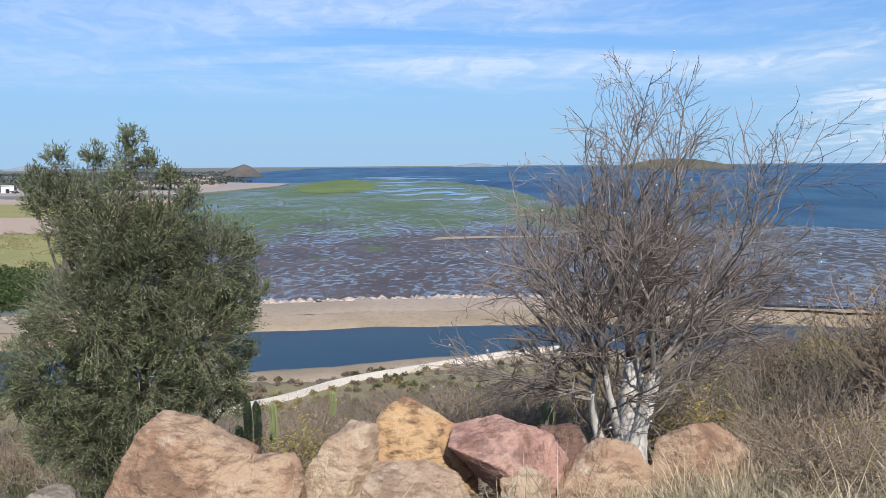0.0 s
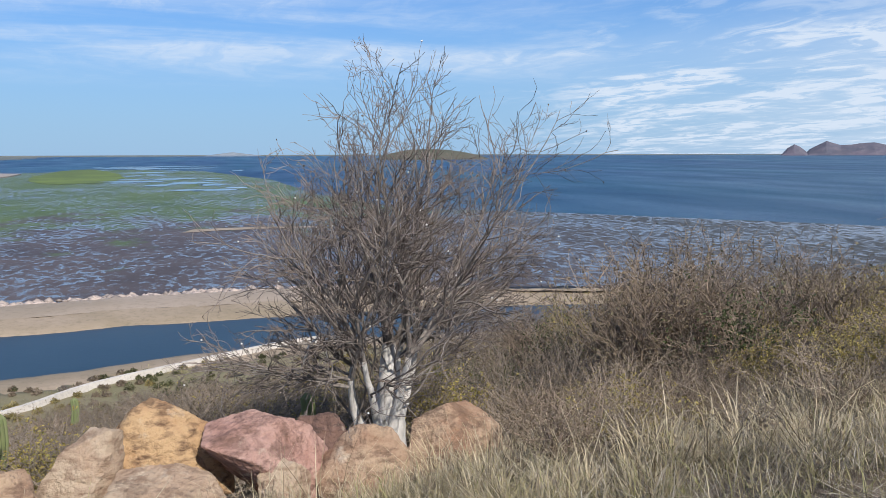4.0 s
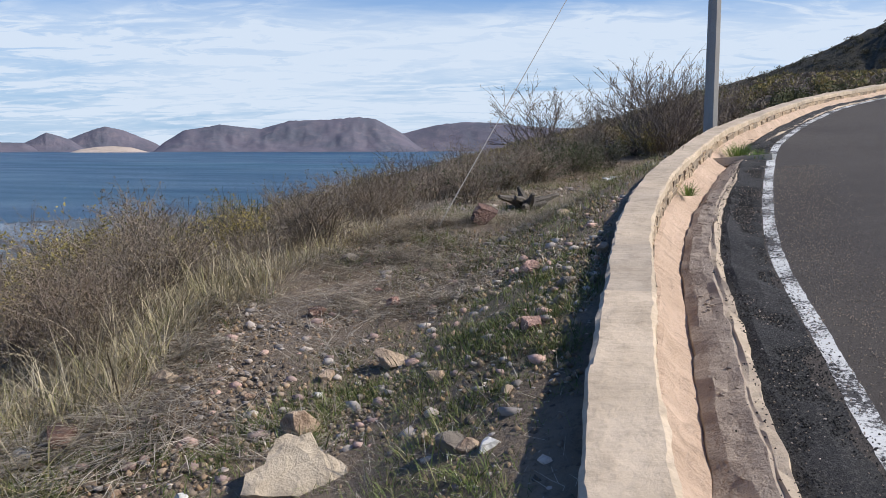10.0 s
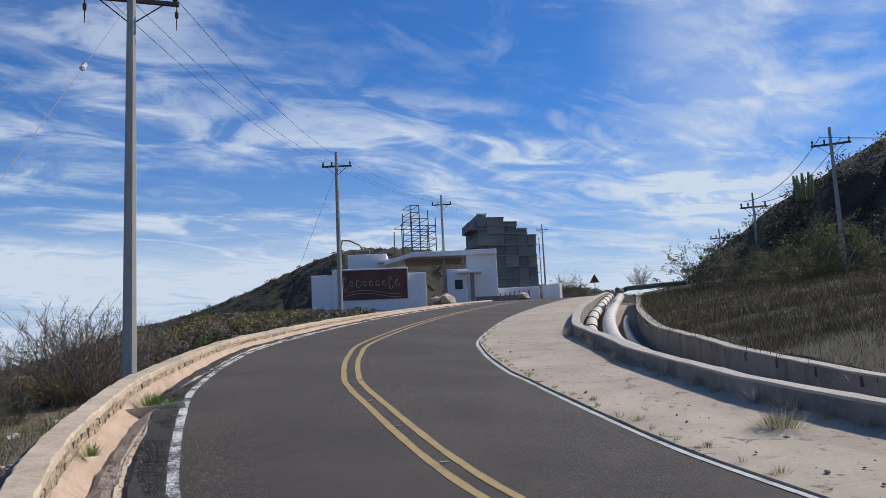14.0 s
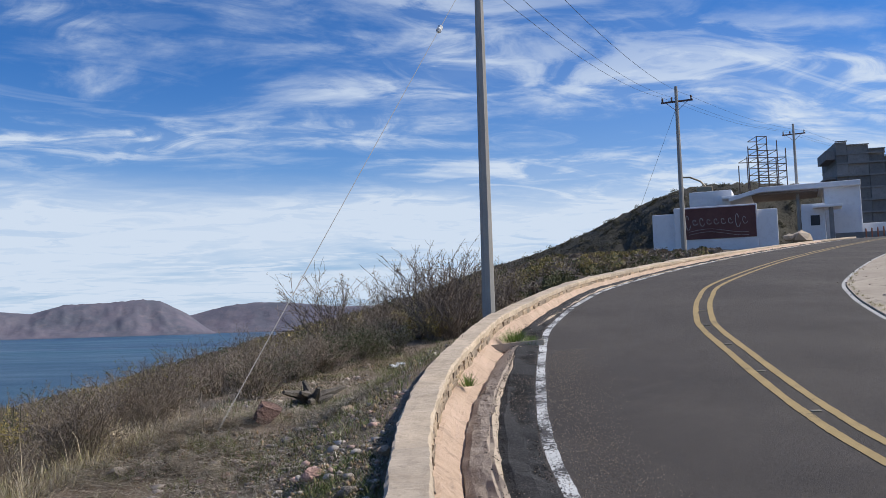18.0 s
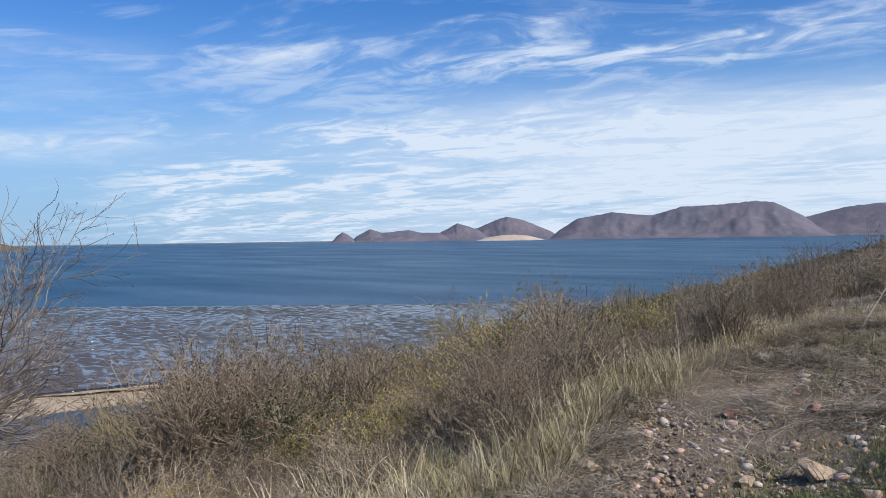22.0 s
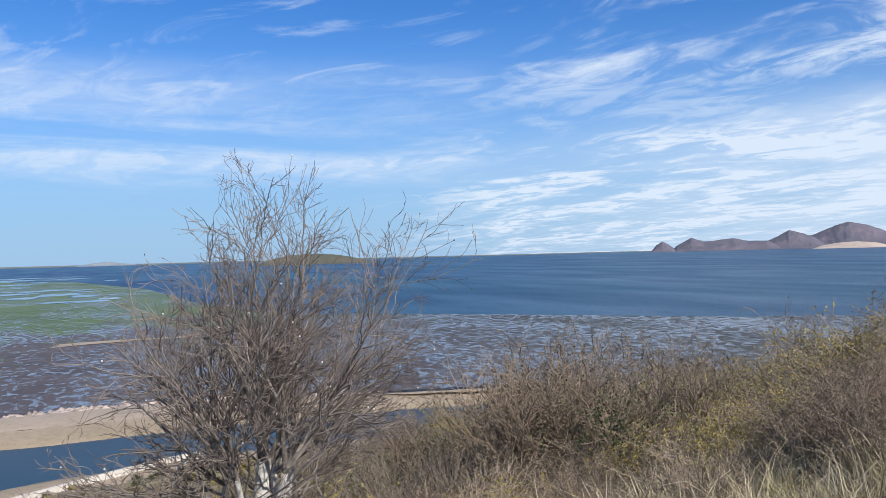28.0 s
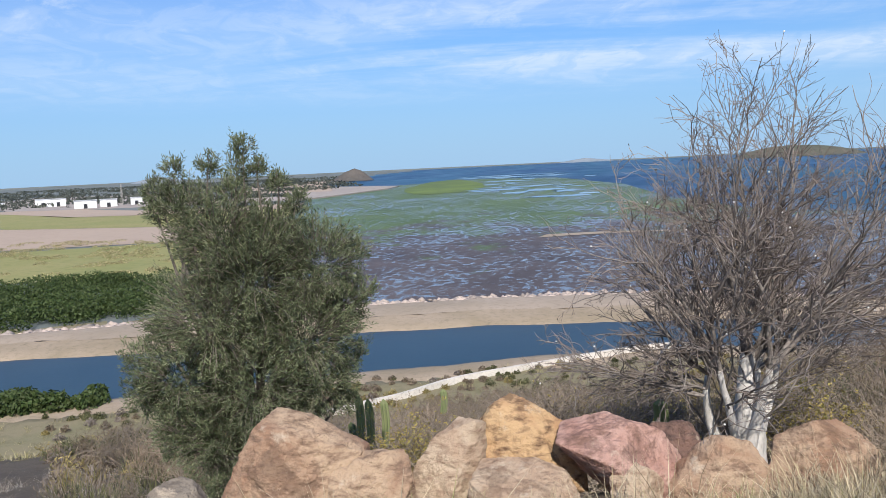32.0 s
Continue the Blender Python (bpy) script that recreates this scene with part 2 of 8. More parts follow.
_a = Mat("apron_concrete", 0.9, spec=0.25)
_tone = _a.mix(_a.span(_a.noise(0.5, 6, 0.65), 0.36, 0.64), (0.49, 0.41, 0.315), (0.37, 0.305, 0.235))
_tone = _a.mix(_a.span(_a.noise(1.1, 8, 0.7, (1, 0.35, 1), 20, 0.8), 0.55, 0.72, 0, 0.6), _tone, (0.24, 0.205, 0.17))
_tone = _a.mix(_a.span(_a.noise(16, 7, 0.75), 0.5, 0.75, 0, 0.6), _tone, (0.27, 0.225, 0.18))
_tone = _a.mix(_a.span(_a.noise(2.6, 5, 0.6, (1, 1, 1), 0, 2.5), 0.615, 0.64, 0, 0.75), _tone, (0.12, 0.10, 0.085))
_a.color(_tone).bump(_a.math("ADD", _a.noise(9, 7, 0.7), _a.math("MULTIPLY", _a.noise(50, 4), 0.3)), 0.5, 0.015)
M_CONCRETE = _a.m
_a = Mat("channel_concrete", 0.9, spec=0.25)
_tone = _a.mix(_a.span(_a.noise(0.7, 5), 0.36, 0.64), (0.30, 0.265, 0.225), (0.22, 0.195, 0.17))
_tone = _a.mix(_a.span(_a.noise(2.2, 7, 0.7, (1, 1, 0.12)), 0.48, 0.68, 0, 0.75), _tone, (0.10, 0.09, 0.078))
_tone = _a.mix(_a.span(_a.noise(6, 7, 0.75), 0.55, 0.75, 0, 0.6), _tone, (0.40, 0.36, 0.30))
_a.color(_tone).bump(_a.noise(11, 7, 0.7), 0.6, 0.015)
M_CHANNEL = _a.m
M_CAP = grainy("wall_cap_mortar", (0.58, 0.465, 0.345), (0.46, 0.365, 0.265), (0.30, 0.235, 0.17), 2.2, 9, bump=0.8, bump_dist=0.02, each=0.10)
_a = Mat("drain_mortar", 0.9, spec=0.2)
_tone = _a.mix(_a.span(_a.noise(1.7, 5), 0.36, 0.64), (0.60, 0.44, 0.33), (0.51, 0.37, 0.27))
_trowel = _a.noise(7, 7, 0.72, (1.0, 0.45, 1), 40, 0.8)
_tone = _a.mix(_a.span(_trowel, 0.53, 0.72, 0, 0.8), _tone, (0.27, 0.205, 0.15))
_a.color(_tone).bump(_a.math("ADD", _trowel, _a.math("MULTIPLY", _a.noise(26, 5), 0.25)), 1.0, 0.05)
M_DRAIN = _a.m
M_DRAIN_DARK = grainy("drain_rubble_face", (0.43, 0.345, 0.27), (0.32, 0.255, 0.205), (0.19, 0.15, 0.12), 2.6, 9, bump=1.0, bump_dist=0.05)
M_WALLSTONE = grainy("wall_rubble", (0.48, 0.37, 0.26), (0.34, 0.26, 0.185), (0.15, 0.115, 0.085), 3.0, 11, bump=1.0, bump_dist=0.045, each=0.28)


def road_paint(name, c, wear):
    m = Mat(name, 0.75, spec=0.3)
    chip = m.span(m.math("ADD", m.math("MULTIPLY", m.noise(34, 7, 0.75), 0.6), m.math("MULTIPLY", m.noise(2.2, 4), 0.5)), wear, wear + 0.05)
    tone = m.mix(m.span(m.noise(3, 4), 0.3, 0.7), c, tuple(v * 0.8 for v in c))
    m.color(m.mix(chip, tone, (0.055, 0.05, 0.047))).bump(m.noise(60, 5), 0.5, 0.006)
    return m.m


M_WHITE_LINE = road_paint("white_road_paint", (0.70, 0.69, 0.66), 0.535)
M_EDGE_LINE = road_paint("pale_edge_paint", (0.54, 0.52, 0.48), 0.62)
M_YELLOW = road_paint("yellow_road_paint", (0.42, 0.30, 0.13), 0.62)
M_WHITEPAINT = grainy("white_wall_paint", (0.80, 0.79, 0.80), (0.74, 0.73, 0.74), (0.66, 0.64, 0.64), 0.3, 3, rough=0.8, bump=0.1)
M_BARE_CONC = grainy("bare_concrete", (0.20, 0.20, 0.20), (0.26, 0.255, 0.25), (0.14, 0.14, 0.14), 0.2, 1.5, bump=0.2)
M_POLE = grainy("concrete_pole", (0.40, 0.375, 0.345), (0.34, 0.32, 0.29), (0.26, 0.24, 0.22), 0.9, 25, bump=0.25, bump_dist=0.005)
M_STEEL = grainy("rusty_steel", (0.13, 0.085, 0.075), (0.10, 0.07, 0.065), (0.06, 0.05, 0.05), 0.4, 8, rough=0.7, bump=0.1)
M_CABLE = grainy("cable", (0.05, 0.05, 0.055), (0.06, 0.06, 0.06), None, 1, 10, rough=0.5)
# the purple-blue cast of distance haze is put into the rock colour
M_MOUNTAIN = grainy("hazed_mountain_rock", (0.145, 0.128, 0.158), (0.098, 0.102, 0.128), (0.20, 0.17, 0.185), 0.006, 0.02, bump=0.5, bump_dist=12.0)
# base colours are lowered to stand in for shade on the hill face
M_SCRUBHILL = grainy("shade_toned_scrub_hill", (0.045, 0.041, 0.029), (0.065, 0.056, 0.039), (0.03, 0.032, 0.022), 0.05, 0.6, bump=1.0, bump_dist=0.8)

# water
_w = Mat("open_water", 0.16, spec=0.2)
_wave = _w.noise(0.55, 6, 0.65, (1.0, 0.35, 1), 28)
_band = _w.span(_w.noise(0.006, 4, 0.55, (1, 0.16, 1), -48), 0.36, 0.66)
_w.color(_w.mix(_band, (0.009, 0.033, 0.088), (0.024, 0.088, 0.128))).bump(_wave, 0.9, 0.5)
_w.roughness(_w.span(_w.noise(0.02, 4, 0.6, (1, 0.3, 1), -48), 0.3, 0.7, 0.28, 0.45))
M_SEA = _w.m
_w = Mat("canal_water", 0.3, spec=0.22)
_w.color(_w.mix(_w.span(_w.noise(0.08, 4), 0.35, 0.65), (0.014, 0.032, 0.040), (0.022, 0.042, 0.050))).bump(_w.noise(1.2, 4), 0.10, 0.06)
M_CANAL = _w.m

# tidal flat: mud, green algae and films of water
_w = Mat("tidal_flat", 0.5, spec=0.5)
_mud = _w.mix(_w.span(_w.noise(0.05, 8, 0.75), 0.35, 0.7), (0.060, 0.047, 0.043), (0.125, 0.098, 0.088))
_alg = _w.mix(_w.span(_w.noise(0.03, 8, 0.75), 0.35, 0.65), (0.065, 0.105, 0.028), (0.11, 0.16, 0.04))
_sp = _w.t.nodes.new("ShaderNodeSeparateXYZ")
_w.link(_w.pos, _sp.inputs[0])
_far = _w.span(_sp.outputs[1], 205, 330, -0.09, 0.16)
_west = _w.span(_sp.outputs[0], -60, 140, 0.03, -0.06)
_patch = _w.noise(0.045, 10, 0.75, (1.0, 0.7, 1), 20)
_algf = _w.span(_w.math("ADD", _patch, _w.math("ADD", _far, _west)), 0.50, 0.60)
_base = _w.mix(_algf, _mud, _alg)
_rill = _w.noise(0.62, 9, 0.70, (1.0, 0.55, 1), 24, 0.8)
_pool = _w.noise(0.03, 6, 0.65, (1.0, 0.5, 1), 12, 0.5)
_outer = _w.span(_sp.outputs[0], 20, 130, 0.0, 0.03)
_wet = _w.span(_w.math("ADD", _w.math("ADD", _rill, _outer), _w.math("MULTIPLY", _pool, 0.35)), 0.695, 0.735)
_base = _w.mix(_w.span(_sp.outputs[0], 30, 120, 0.0, 0.7), _base, (0.033, 0.038, 0.024))
# reflected cloud is put into the wet film as a pale grey colour
_w.color(_w.mix(_wet, _base, (0.17, 0.185, 0.195)))
_w.roughness(_w.span(_wet, 0, 1, 0.7, 0.26))
_w.bump(_w.noise(1.2, 6), 0.5, 0.12)
M_FLAT = _w.m

# ---------------------------------------------------------------- helpers for building


def mesh_ob(name, verts, faces, mats, slots=None, smooth=False, parent=None):
    me = bpy.data.meshes.new(name)
    me.from_pydata([tuple(v) for v in verts], [], [tuple(f) for f in faces])
    for m in mats if isinstance(mats, (list, tuple)) else [mats]:
        me.materials.append(m)
    if slots is not None:
        me.polygons.foreach_set("material_index", np.asarray(slots, dtype=np.int32))
    if smooth:
        me.polygons.foreach_set("use_smooth", np.ones(len(me.polygons), dtype=bool))
    me.update()
    ob = new(name, me)
    if parent is not None:
        ob.parent = parent
    return ob


def part(name, bm, material, parent, label=""):
    """Links a bmesh as one mesh object under a thing or a part."""
    me = bpy.data.meshes.new(name)
    bm.to_mesh(me)
    bm.free()
    me.materials.append(material)
    ob = new(name, me)
    ob.parent = parent
    return tagged(ob, label)


def empty(name, m=None):
    ob = new(name)
    ob.empty_display_size = 0.2
    if m is not None:
        ob.matrix_world = m
    return ob


def box(bm, x0, y0, z0, x1, y1, z1, bevel=0.0):
    r = bmesh.ops.create_cube(bm, size=1.0, matrix=Matrix.Translation(((x0 + x1) / 2, (y0 + y1) / 2, (z0 + z1) / 2)) @ Matrix.Diagonal((x1 - x0, y1 - y0, z1 - z0, 1)))
    if bevel:
        es = list({e for v in r["verts"] for e in v.link_edges})
        bmesh.ops.bevel(bm, geom=es, offset=bevel, segments=1, affect="EDGES")
    return bm


def box_bm(*a, bevel=0.0):
    return box(bmesh.new(), *a, bevel=bevel)


def tube(verts, faces, pts, radii, sides=5, cap=True):
    """Appends a tapering tube along points to the lists."""
    base0 = len(verts)
    n = len(pts)
    up = Vector((0.13, 0.27, 0.95))
    for i, p in enumerate(pts):
        d = (pts[min(i + 1, n - 1)] - pts[max(i - 1, 0)])
        d = d.normalized() if d.length > 1e-9 else Vector((0, 0, 1))
        a = d.cross(up)
        a = a.normalized() if a.length > 1e-3 else d.cross(Vector((1, 0, 0))).normalized()
        b = d.cross(a)
        for k in range(sides):
            w = 2 * math.pi * k / sides
            verts.append(p + (a * math.cos(w) + b * math.sin(w)) * radii[i])
    for i in range(n - 1):
        for k in range(sides):
            k2 = (k + 1) % sides
            faces.append((base0 + i * sides + k, base0 + i * sides + k2, base0 + (i + 1) * sides + k2, base0 + (i + 1) * sides + k))
    if cap and sides > 2:
        faces.append(tuple(base0 + k for k in reversed(range(sides))))
        faces.append(tuple(base0 + (n - 1) * sides + k for k in range(sides)))


# ---------------------------------------------------------------- the road's line and the lie of the land
EYE = Vector((0.6, -0.4, 2.25))


def road_z(x, y):
    xe = np.minimum(x, 92.0)
    return -0.13 + 0.14 * xe - 0.02 * y - 0.00043 * xe * xe


def spline(pts, step):
    out = []
    p = [Vector(q) for q in pts]
    p = [p[0] * 2 - p[1], *p, p[-1] * 2 - p[-2]]
    for i in range(1, len(p) - 2):
        n = max(2, int((p[i + 1] - p[i]).length / step))
        for k in range(n):
            t = k / n
            a, b, c, d = p[i - 1], p[i], p[i + 1], p[i + 2]
            out.append(0.5 * (2 * b + (c - a) * t + (2 * a - 5 * b + 4 * c - d) * t * t + (3 * b - 3 * c + d - a) * t ** 3))
    out.append(p[-2])
    return out


CENTRE = spline([(-42, -24), (-28, -16.8), (-14, -10), (-3, -5.9), (4, -4.02), (7.4, -3.44), (10.5, -3.1), (15.9, -3.1), (18.4, -3.35), (21.8, -4), (25.6, -5.15), (34, -9), (42.5, -13.5), (51, -18.2), (66, -26.5), (85, -37), (110, -51), (150, -74)], 0.6)
CEN = np.array([(p.x, p.y) for p in CENTRE])
TAN = np.gradient(CEN, axis=0)
TAN /= np.linalg.norm(TAN, axis=1)[:, None]
LEFT = np.stack([-TAN[:, 1], TAN[:, 0]], 1)
ARC = np.r_[0, np.cumsum(np.linalg.norm(np.diff(CEN, axis=0), axis=1))]
ARC -= np.interp(0.0, CEN[:, 0], ARC)


def station(s, d):
    """The place d metres to the left of the road's middle, s metres along from the start of the walk."""
    return np.array([np.interp(s, ARC, CEN[:, k]) + d * np.interp(s, ARC, LEFT[:, k]) for k in (0, 1)])


def sweep(name, profile, s0, s1, step, mat, closed=False, wob=None, parent=None, smooth=False):
    """A strip with the given cross-section, rows of lateral offset and height over the road's plane, along the road."""
    st = np.arange(s0, s1 + 1e-6, step)
    verts, faces = [], []
    n = len(profile)
    for i, s in enumerate(st):
        for k, (d, h) in enumerate(profile):
            d, h = (d(s), h) if callable(d) else (d, h)
            if wob:
                e = noise.noise_vector(Vector((s * 1.7, k * 3.1, d))) * wob + noise.noise_vector(Vector((s * 6.3, k * 5.3, d))) * wob * 0.6
                d, h = d + e.x, h + e.y
            x, y = station(s, d)
            verts.append((x, y, float(road_z(x, y)) + h))
    m = n if closed else n - 1
    for i in range(len(st) - 1):
        for k in range(m):
            k2 = (k + 1) % n
            faces.append((i * n + k, i * n + k2, (i + 1) * n + k2, (i + 1) * n + k))
    if closed:
        faces.append(tuple(reversed(range(n))))
        faces.append(tuple((len(st) - 1) * n + k for k in range(n)))
    return mesh_ob(name, verts, faces, mat, smooth=smooth, parent=parent)


SEA_Z = -18.0


def smooth01(v):
    v = np.clip(v, 0, 1)
    return v * v * (3 - 2 * v)


def lerp(x, a, b):
    return np.interp(x, a, b)


def near_bank(x):
    return lerp(x, [-160, -54, -43, -22, -13, -8, 10, 40, 65, 90], [40, 67, 69, 79, 81, 84, 88, 88, 82, 74])


def far_bank(x):
    return lerp(x, [-160, -65, -50, -26, -12, 6, 25, 44, 65, 90], [58, 85, 88, 98, 101, 102, 103, 101, 95, 86])


def dike_edge(x):
    return lerp(x, [-160, -74, -55, -31, -11, 8, 25, 44, 65, 90], [72, 98, 106, 116, 120, 121, 116, 110, 103, 93])


def coast_x(y):
    return lerp(y, [60, 105, 150, 240, 600, 870, 1000, 1500, 5000], [-52, -55, -68, -95, -197, -205, -330, -480, -900])


def verge_edge(x):
    return lerp(x, [-40, -8, 0, 5, 8, 14, 20, 40, 60, 80, 100, 130], [3.0, 3.6, 4.0, 3.4, 4.4, 4.4, 4.0, 2.0, 0.0, -2.0, -5.0, -10])


def hill_z(x, y):
    """The hill with the road on it, as numpy arrays."""
    z = road_z(np.where(x < 0, 0.55 * x, x), np.clip(y, -40, 8))
    s = y - verge_edge(x)
    drop = np.where(s < 0, 0, 0.245 * s * smooth01(s / 7.0 + 0.15))
    drop = drop * (1 + 0.15 * smooth01((s - 25) / 30))
    out = z - 0.30 - drop - lerp(x, [4, 12, 16, 20, 28, 45, 70], [0, 0.12, 0.4, 0.65, 0.8, 0.6, 0.2]) * smooth01((y + 1) / 3)
    # earth heaped against the back of the parapet
    back = np.interp(x, CEN[:, 0], CEN[:, 1]) + 4.35
    out = out + (0.56 + 0.6 * lerp(x, [4, 12, 16, 20, 28], [0, 0.12, 0.4, 0.65, 0.8])) * (1 - smooth01((y - back) / 2.0)) * smooth01((x + 4) / 4) * lerp(x, [15, 22], [1, 0])
    # the spur runs out above the shore and ends
    end = smooth01((x - 75) / 60) * smooth01((s - 5) / 60) * 25
    return out - end


def ground_z(x, y):
    x, y = np.asarray(x, float), np.asarray(y, float)
    hill = hill_z(x, y)
    flat = np.full_like(hill, SEA_Z - 1.6)
    land = x < coast_x(y)
    flat = np.where(land & (y > dike_edge(x)), -17.3, flat)
    flat = np.where((y > far_bank(x)) & (y <= dike_edge(x)) & (x < 75), -19.0, flat)
    flat = np.where((y < near_bank(x) - 6) & (x < 120), -16.95, flat)
    return np.maximum(hill, flat)


# polar sheet round the camera's place, fine near by and coarse far off
rings = np.r_[0.25, np.geomspace(0.8, 40, 90), np.geomspace(42, 220, 80), np.geomspace(230, 4900, 60)]
steps = 432
ang = np.linspace(0, 2 * np.pi, steps, endpoint=False)
gx = EYE.x + rings[:, None] * np.sin(ang)[None]
gy = EYE.y + rings[:, None] * np.cos(ang)[None]


def road_lateral(x, y):
    """Signed distance from the road's middle and the place along it."""
    p = np.stack([x.ravel(), y.ravel()], 1)
    d, s = np.full(len(p), 1e9), np.zeros(len(p))
    for i0 in range(0, len(p), 4000):
        q = p[i0:i0 + 4000]
        off = q[:, None] - CEN[None]
        k = (off ** 2).sum(-1).argmin(1)
        d[i0:i0 + 4000] = ((q - CEN[k]) * LEFT[k]).sum(1)
        s[i0:i0 + 4000] = ARC[k]
    return d.reshape(x.shape), s.reshape(x.shape)


gz = ground_z(gx, gy)
near = rings < 150
lat, sta = road_lateral(gx[near], gy[near])
outer = np.interp(sta, [-30, 12, 20, 40, 80], [4.25, 4.25, 3.86, 3.8, 3.8])
on_road = np.where((lat < outer) & (lat > -11.5), 1.0, 0.0)
bed = road_z(gx[near], gy[near]) - np.where((lat < outer) & (lat > -5.6), 0.6, 0.9)
gz[near] = np.where(on_road > 0, np.minimum(gz[near], bed), gz[near])
rough_n = np.array([[noise.fractal(Vector((a * 0.5, b * 0.5, 0)), 0.8, 2.0, 5) for a, b in zip(ra, rb)] for ra, rb in zip(gx[near], gy[near])])
gz[near] += rough_n * np.clip(rings[near], 0, 30)[:, None] * 0.006 + rough_n * 0.02
verts = [(float(EYE.x), float(EYE.y), float(gz[0].mean()))] + [(a, b, c) for a, b, c in zip(gx.ravel(), gy.ravel(), gz.ravel())]
faces, slots = [], []
zone_hill = hill_z(gx, gy) > gz - 0.4
for i in range(len(rings) - 1):
    for k in range(steps):
        k2 = (k + 1) % steps
        faces.append((1 + i * steps + k2, 1 + i * steps + k, 1 + (i + 1) * steps + k, 1 + (i + 1) * steps + k2))
        x, y = gx[i, k], gy[i, k]
        if zone_hill[i, k] or rings[i] < 30:
            slots.append(0 if rings[i] < 26 and y < 9 else 1)
        elif y < near_bank(x) or y < dike_edge(x) + 4:
            slots.append(2)
        else:
            slots.append(3)
for k in range(steps):
    faces.append((0, 1 + k, 1 + (k + 1) % steps))
    slots.append(0)
ground = mesh_ob("ground", verts, faces, [M_SOIL, M_HILL, M_BANKLAND, M_LANDFAR], slots, smooth=True)
tagged(ground, "brown stony hillside ground running down to flat coastal land", "ground", kind="structure")


def sheet(name, outline, z, mat, label, category, skirt=0.0):
    """A flat piece of ground or water from an outline."""
    bm = bmesh.new()
    f = bm.faces.new([bm.verts.new((x, y, z)) for x, y in outline])
    if skirt:
        low = [bm.verts.new((x, y, z - skirt)) for x, y in outline]
        top = list(f.verts)
        for i in range(len(top)):
            j = (i + 1) % len(top)
            bm.faces.new((top[i], low[i], low[j], top[j]))
    bmesh.ops.triangulate(bm, faces=[f])
    bmesh.ops.recalc_face_normals(bm, faces=bm.faces)
    me = bpy.data.meshes.new(name)
    bm.to_mesh(me)
    bm.free()
    me.materials.append(mat)
    ob = new(name, me)
    return tagged(ob, label, category, kind="structure")


sea_pts = []
sea_faces = []
for i, r in enumerate(np.geomspace(60, 4950, 40)):
    for k in range(120):
        a = radians(-75 + 190 * k / 119)
        sea_pts.append((r * math.sin(a), r * math.cos(a), SEA_Z))
for i in range(39):
    for k in range(119):
        sea_faces.append((i * 120 + k + 1, i * 120 + k, (i + 1) * 120 + k, (i + 1) * 120 + k + 1))
sea = tagged(mesh_ob("sea", sea_pts, sea_faces, M_SEA), "dark blue wind-ruffled bay water reaching the horizon", "sea", kind="structure")

flat_edge = [(-58, 100), (-20, 114), (8, 116), (25, 112), (44, 106), (65, 98), (100, 92), (140, 95), (185, 120), (225, 145), (188, 182), (170, 190), (143, 220), (106, 262), (60, 300), (40, 420), (30, 640), (-30, 980), (-130, 1080), (-215, 900), (-200, 600), (-98, 240), (-70, 150)]
sheet("tidal_flat", flat_edge, SEA_Z + 0.05, M_FLAT, "tidal mud flat with green algae and shallow pools of water", "mud flat")
canal_pts = [(x, near_bank(x) - 3) for x in range(-150, 61, 5)] + [(x, far_bank(x) + 2.0) for x in range(60, -151, -5)]
sheet("canal_water", canal_pts, SEA_Z + 0.45, M_CANAL, "calm dark blue canal water between sandy banks", "water")


def strip(name, rows, xs, mat, label, category, wob=0.25):
    """A bank along the shore: rows of a line y(x) with an offset and a height."""
    v, f = [], []
    n = len(rows)
    for x in xs:
        for k, (fn, off, z) in enumerate(rows):
            w = noise.noise(Vector((x * 0.13, k * 2.7, 0.3))) * wob * 3 + noise.noise(Vector((x * 0.7, k * 2.7, 3))) * wob
            v.append((x, float(fn(x)) + off + w, z + 0.12 * noise.noise(Vector((x * 0.3, k, 8.0)))))
    for i in range(len(xs) - 1):
        for k in range(n - 1):
            f.append((i * n + k, (i + 1) * n + k, (i + 1) * n + k + 1, i * n + k + 1))
    return tagged(mesh_ob(name, v, f, mat, smooth=True), label, category, kind="structure")


M_BANKMUD = grainy("bank_earth", (0.37, 0.29, 0.21), (0.29, 0.23, 0.155), (0.18, 0.15, 0.095), 0.16, 1.3, bump=0.5, bump_dist=0.1)
xs_bank = np.arange(-160, 68, 1.2)
strip("dike_slope", [(far_bank, -1.5, -18.6), (far_bank, 0.4, -17.5), (far_bank, 3.5, -17.0), (far_bank, 7.0, -16.7)], xs_bank, M_BANKMUD, "brown earth slope of the dike above the canal", "bank")
strip("dike", [(far_bank, 6.6, -16.72), (far_bank, 9.0, -16.5), (dike_edge, -4.0, -16.5), (dike_edge, -1.0, -16.9), (dike_edge, 1.5, -18.4)], xs_bank, M_SAND, "pale sandy dike between canal and mud flat", "dike")
strip("canal_bank", [(near_bank, -9.0, -17.3), (near_bank, -7.0, -16.9), (near_bank, -2.5, -17.0), (near_bank, -0.8, -17.3), (near_bank, 1.2, -18.6)], xs_bank, M_BANKMUD, "earth bank on the near side of the canal", "bank")

# ---------------------------------------------------------------- road, drain, parapet, apron, pipe channel
def right_d(s):
    return float(np.interp(s, [-20, 6, 10, 16, 24, 60], [2.25, 2.27, 2.58, 3.08, 3.2, 3.2]))


def mid_d(s):
    return float(np.interp(s, [0, 8, 14, 22, 30], [-0.12, -0.09, 0.02, 0.05, 0.04]))


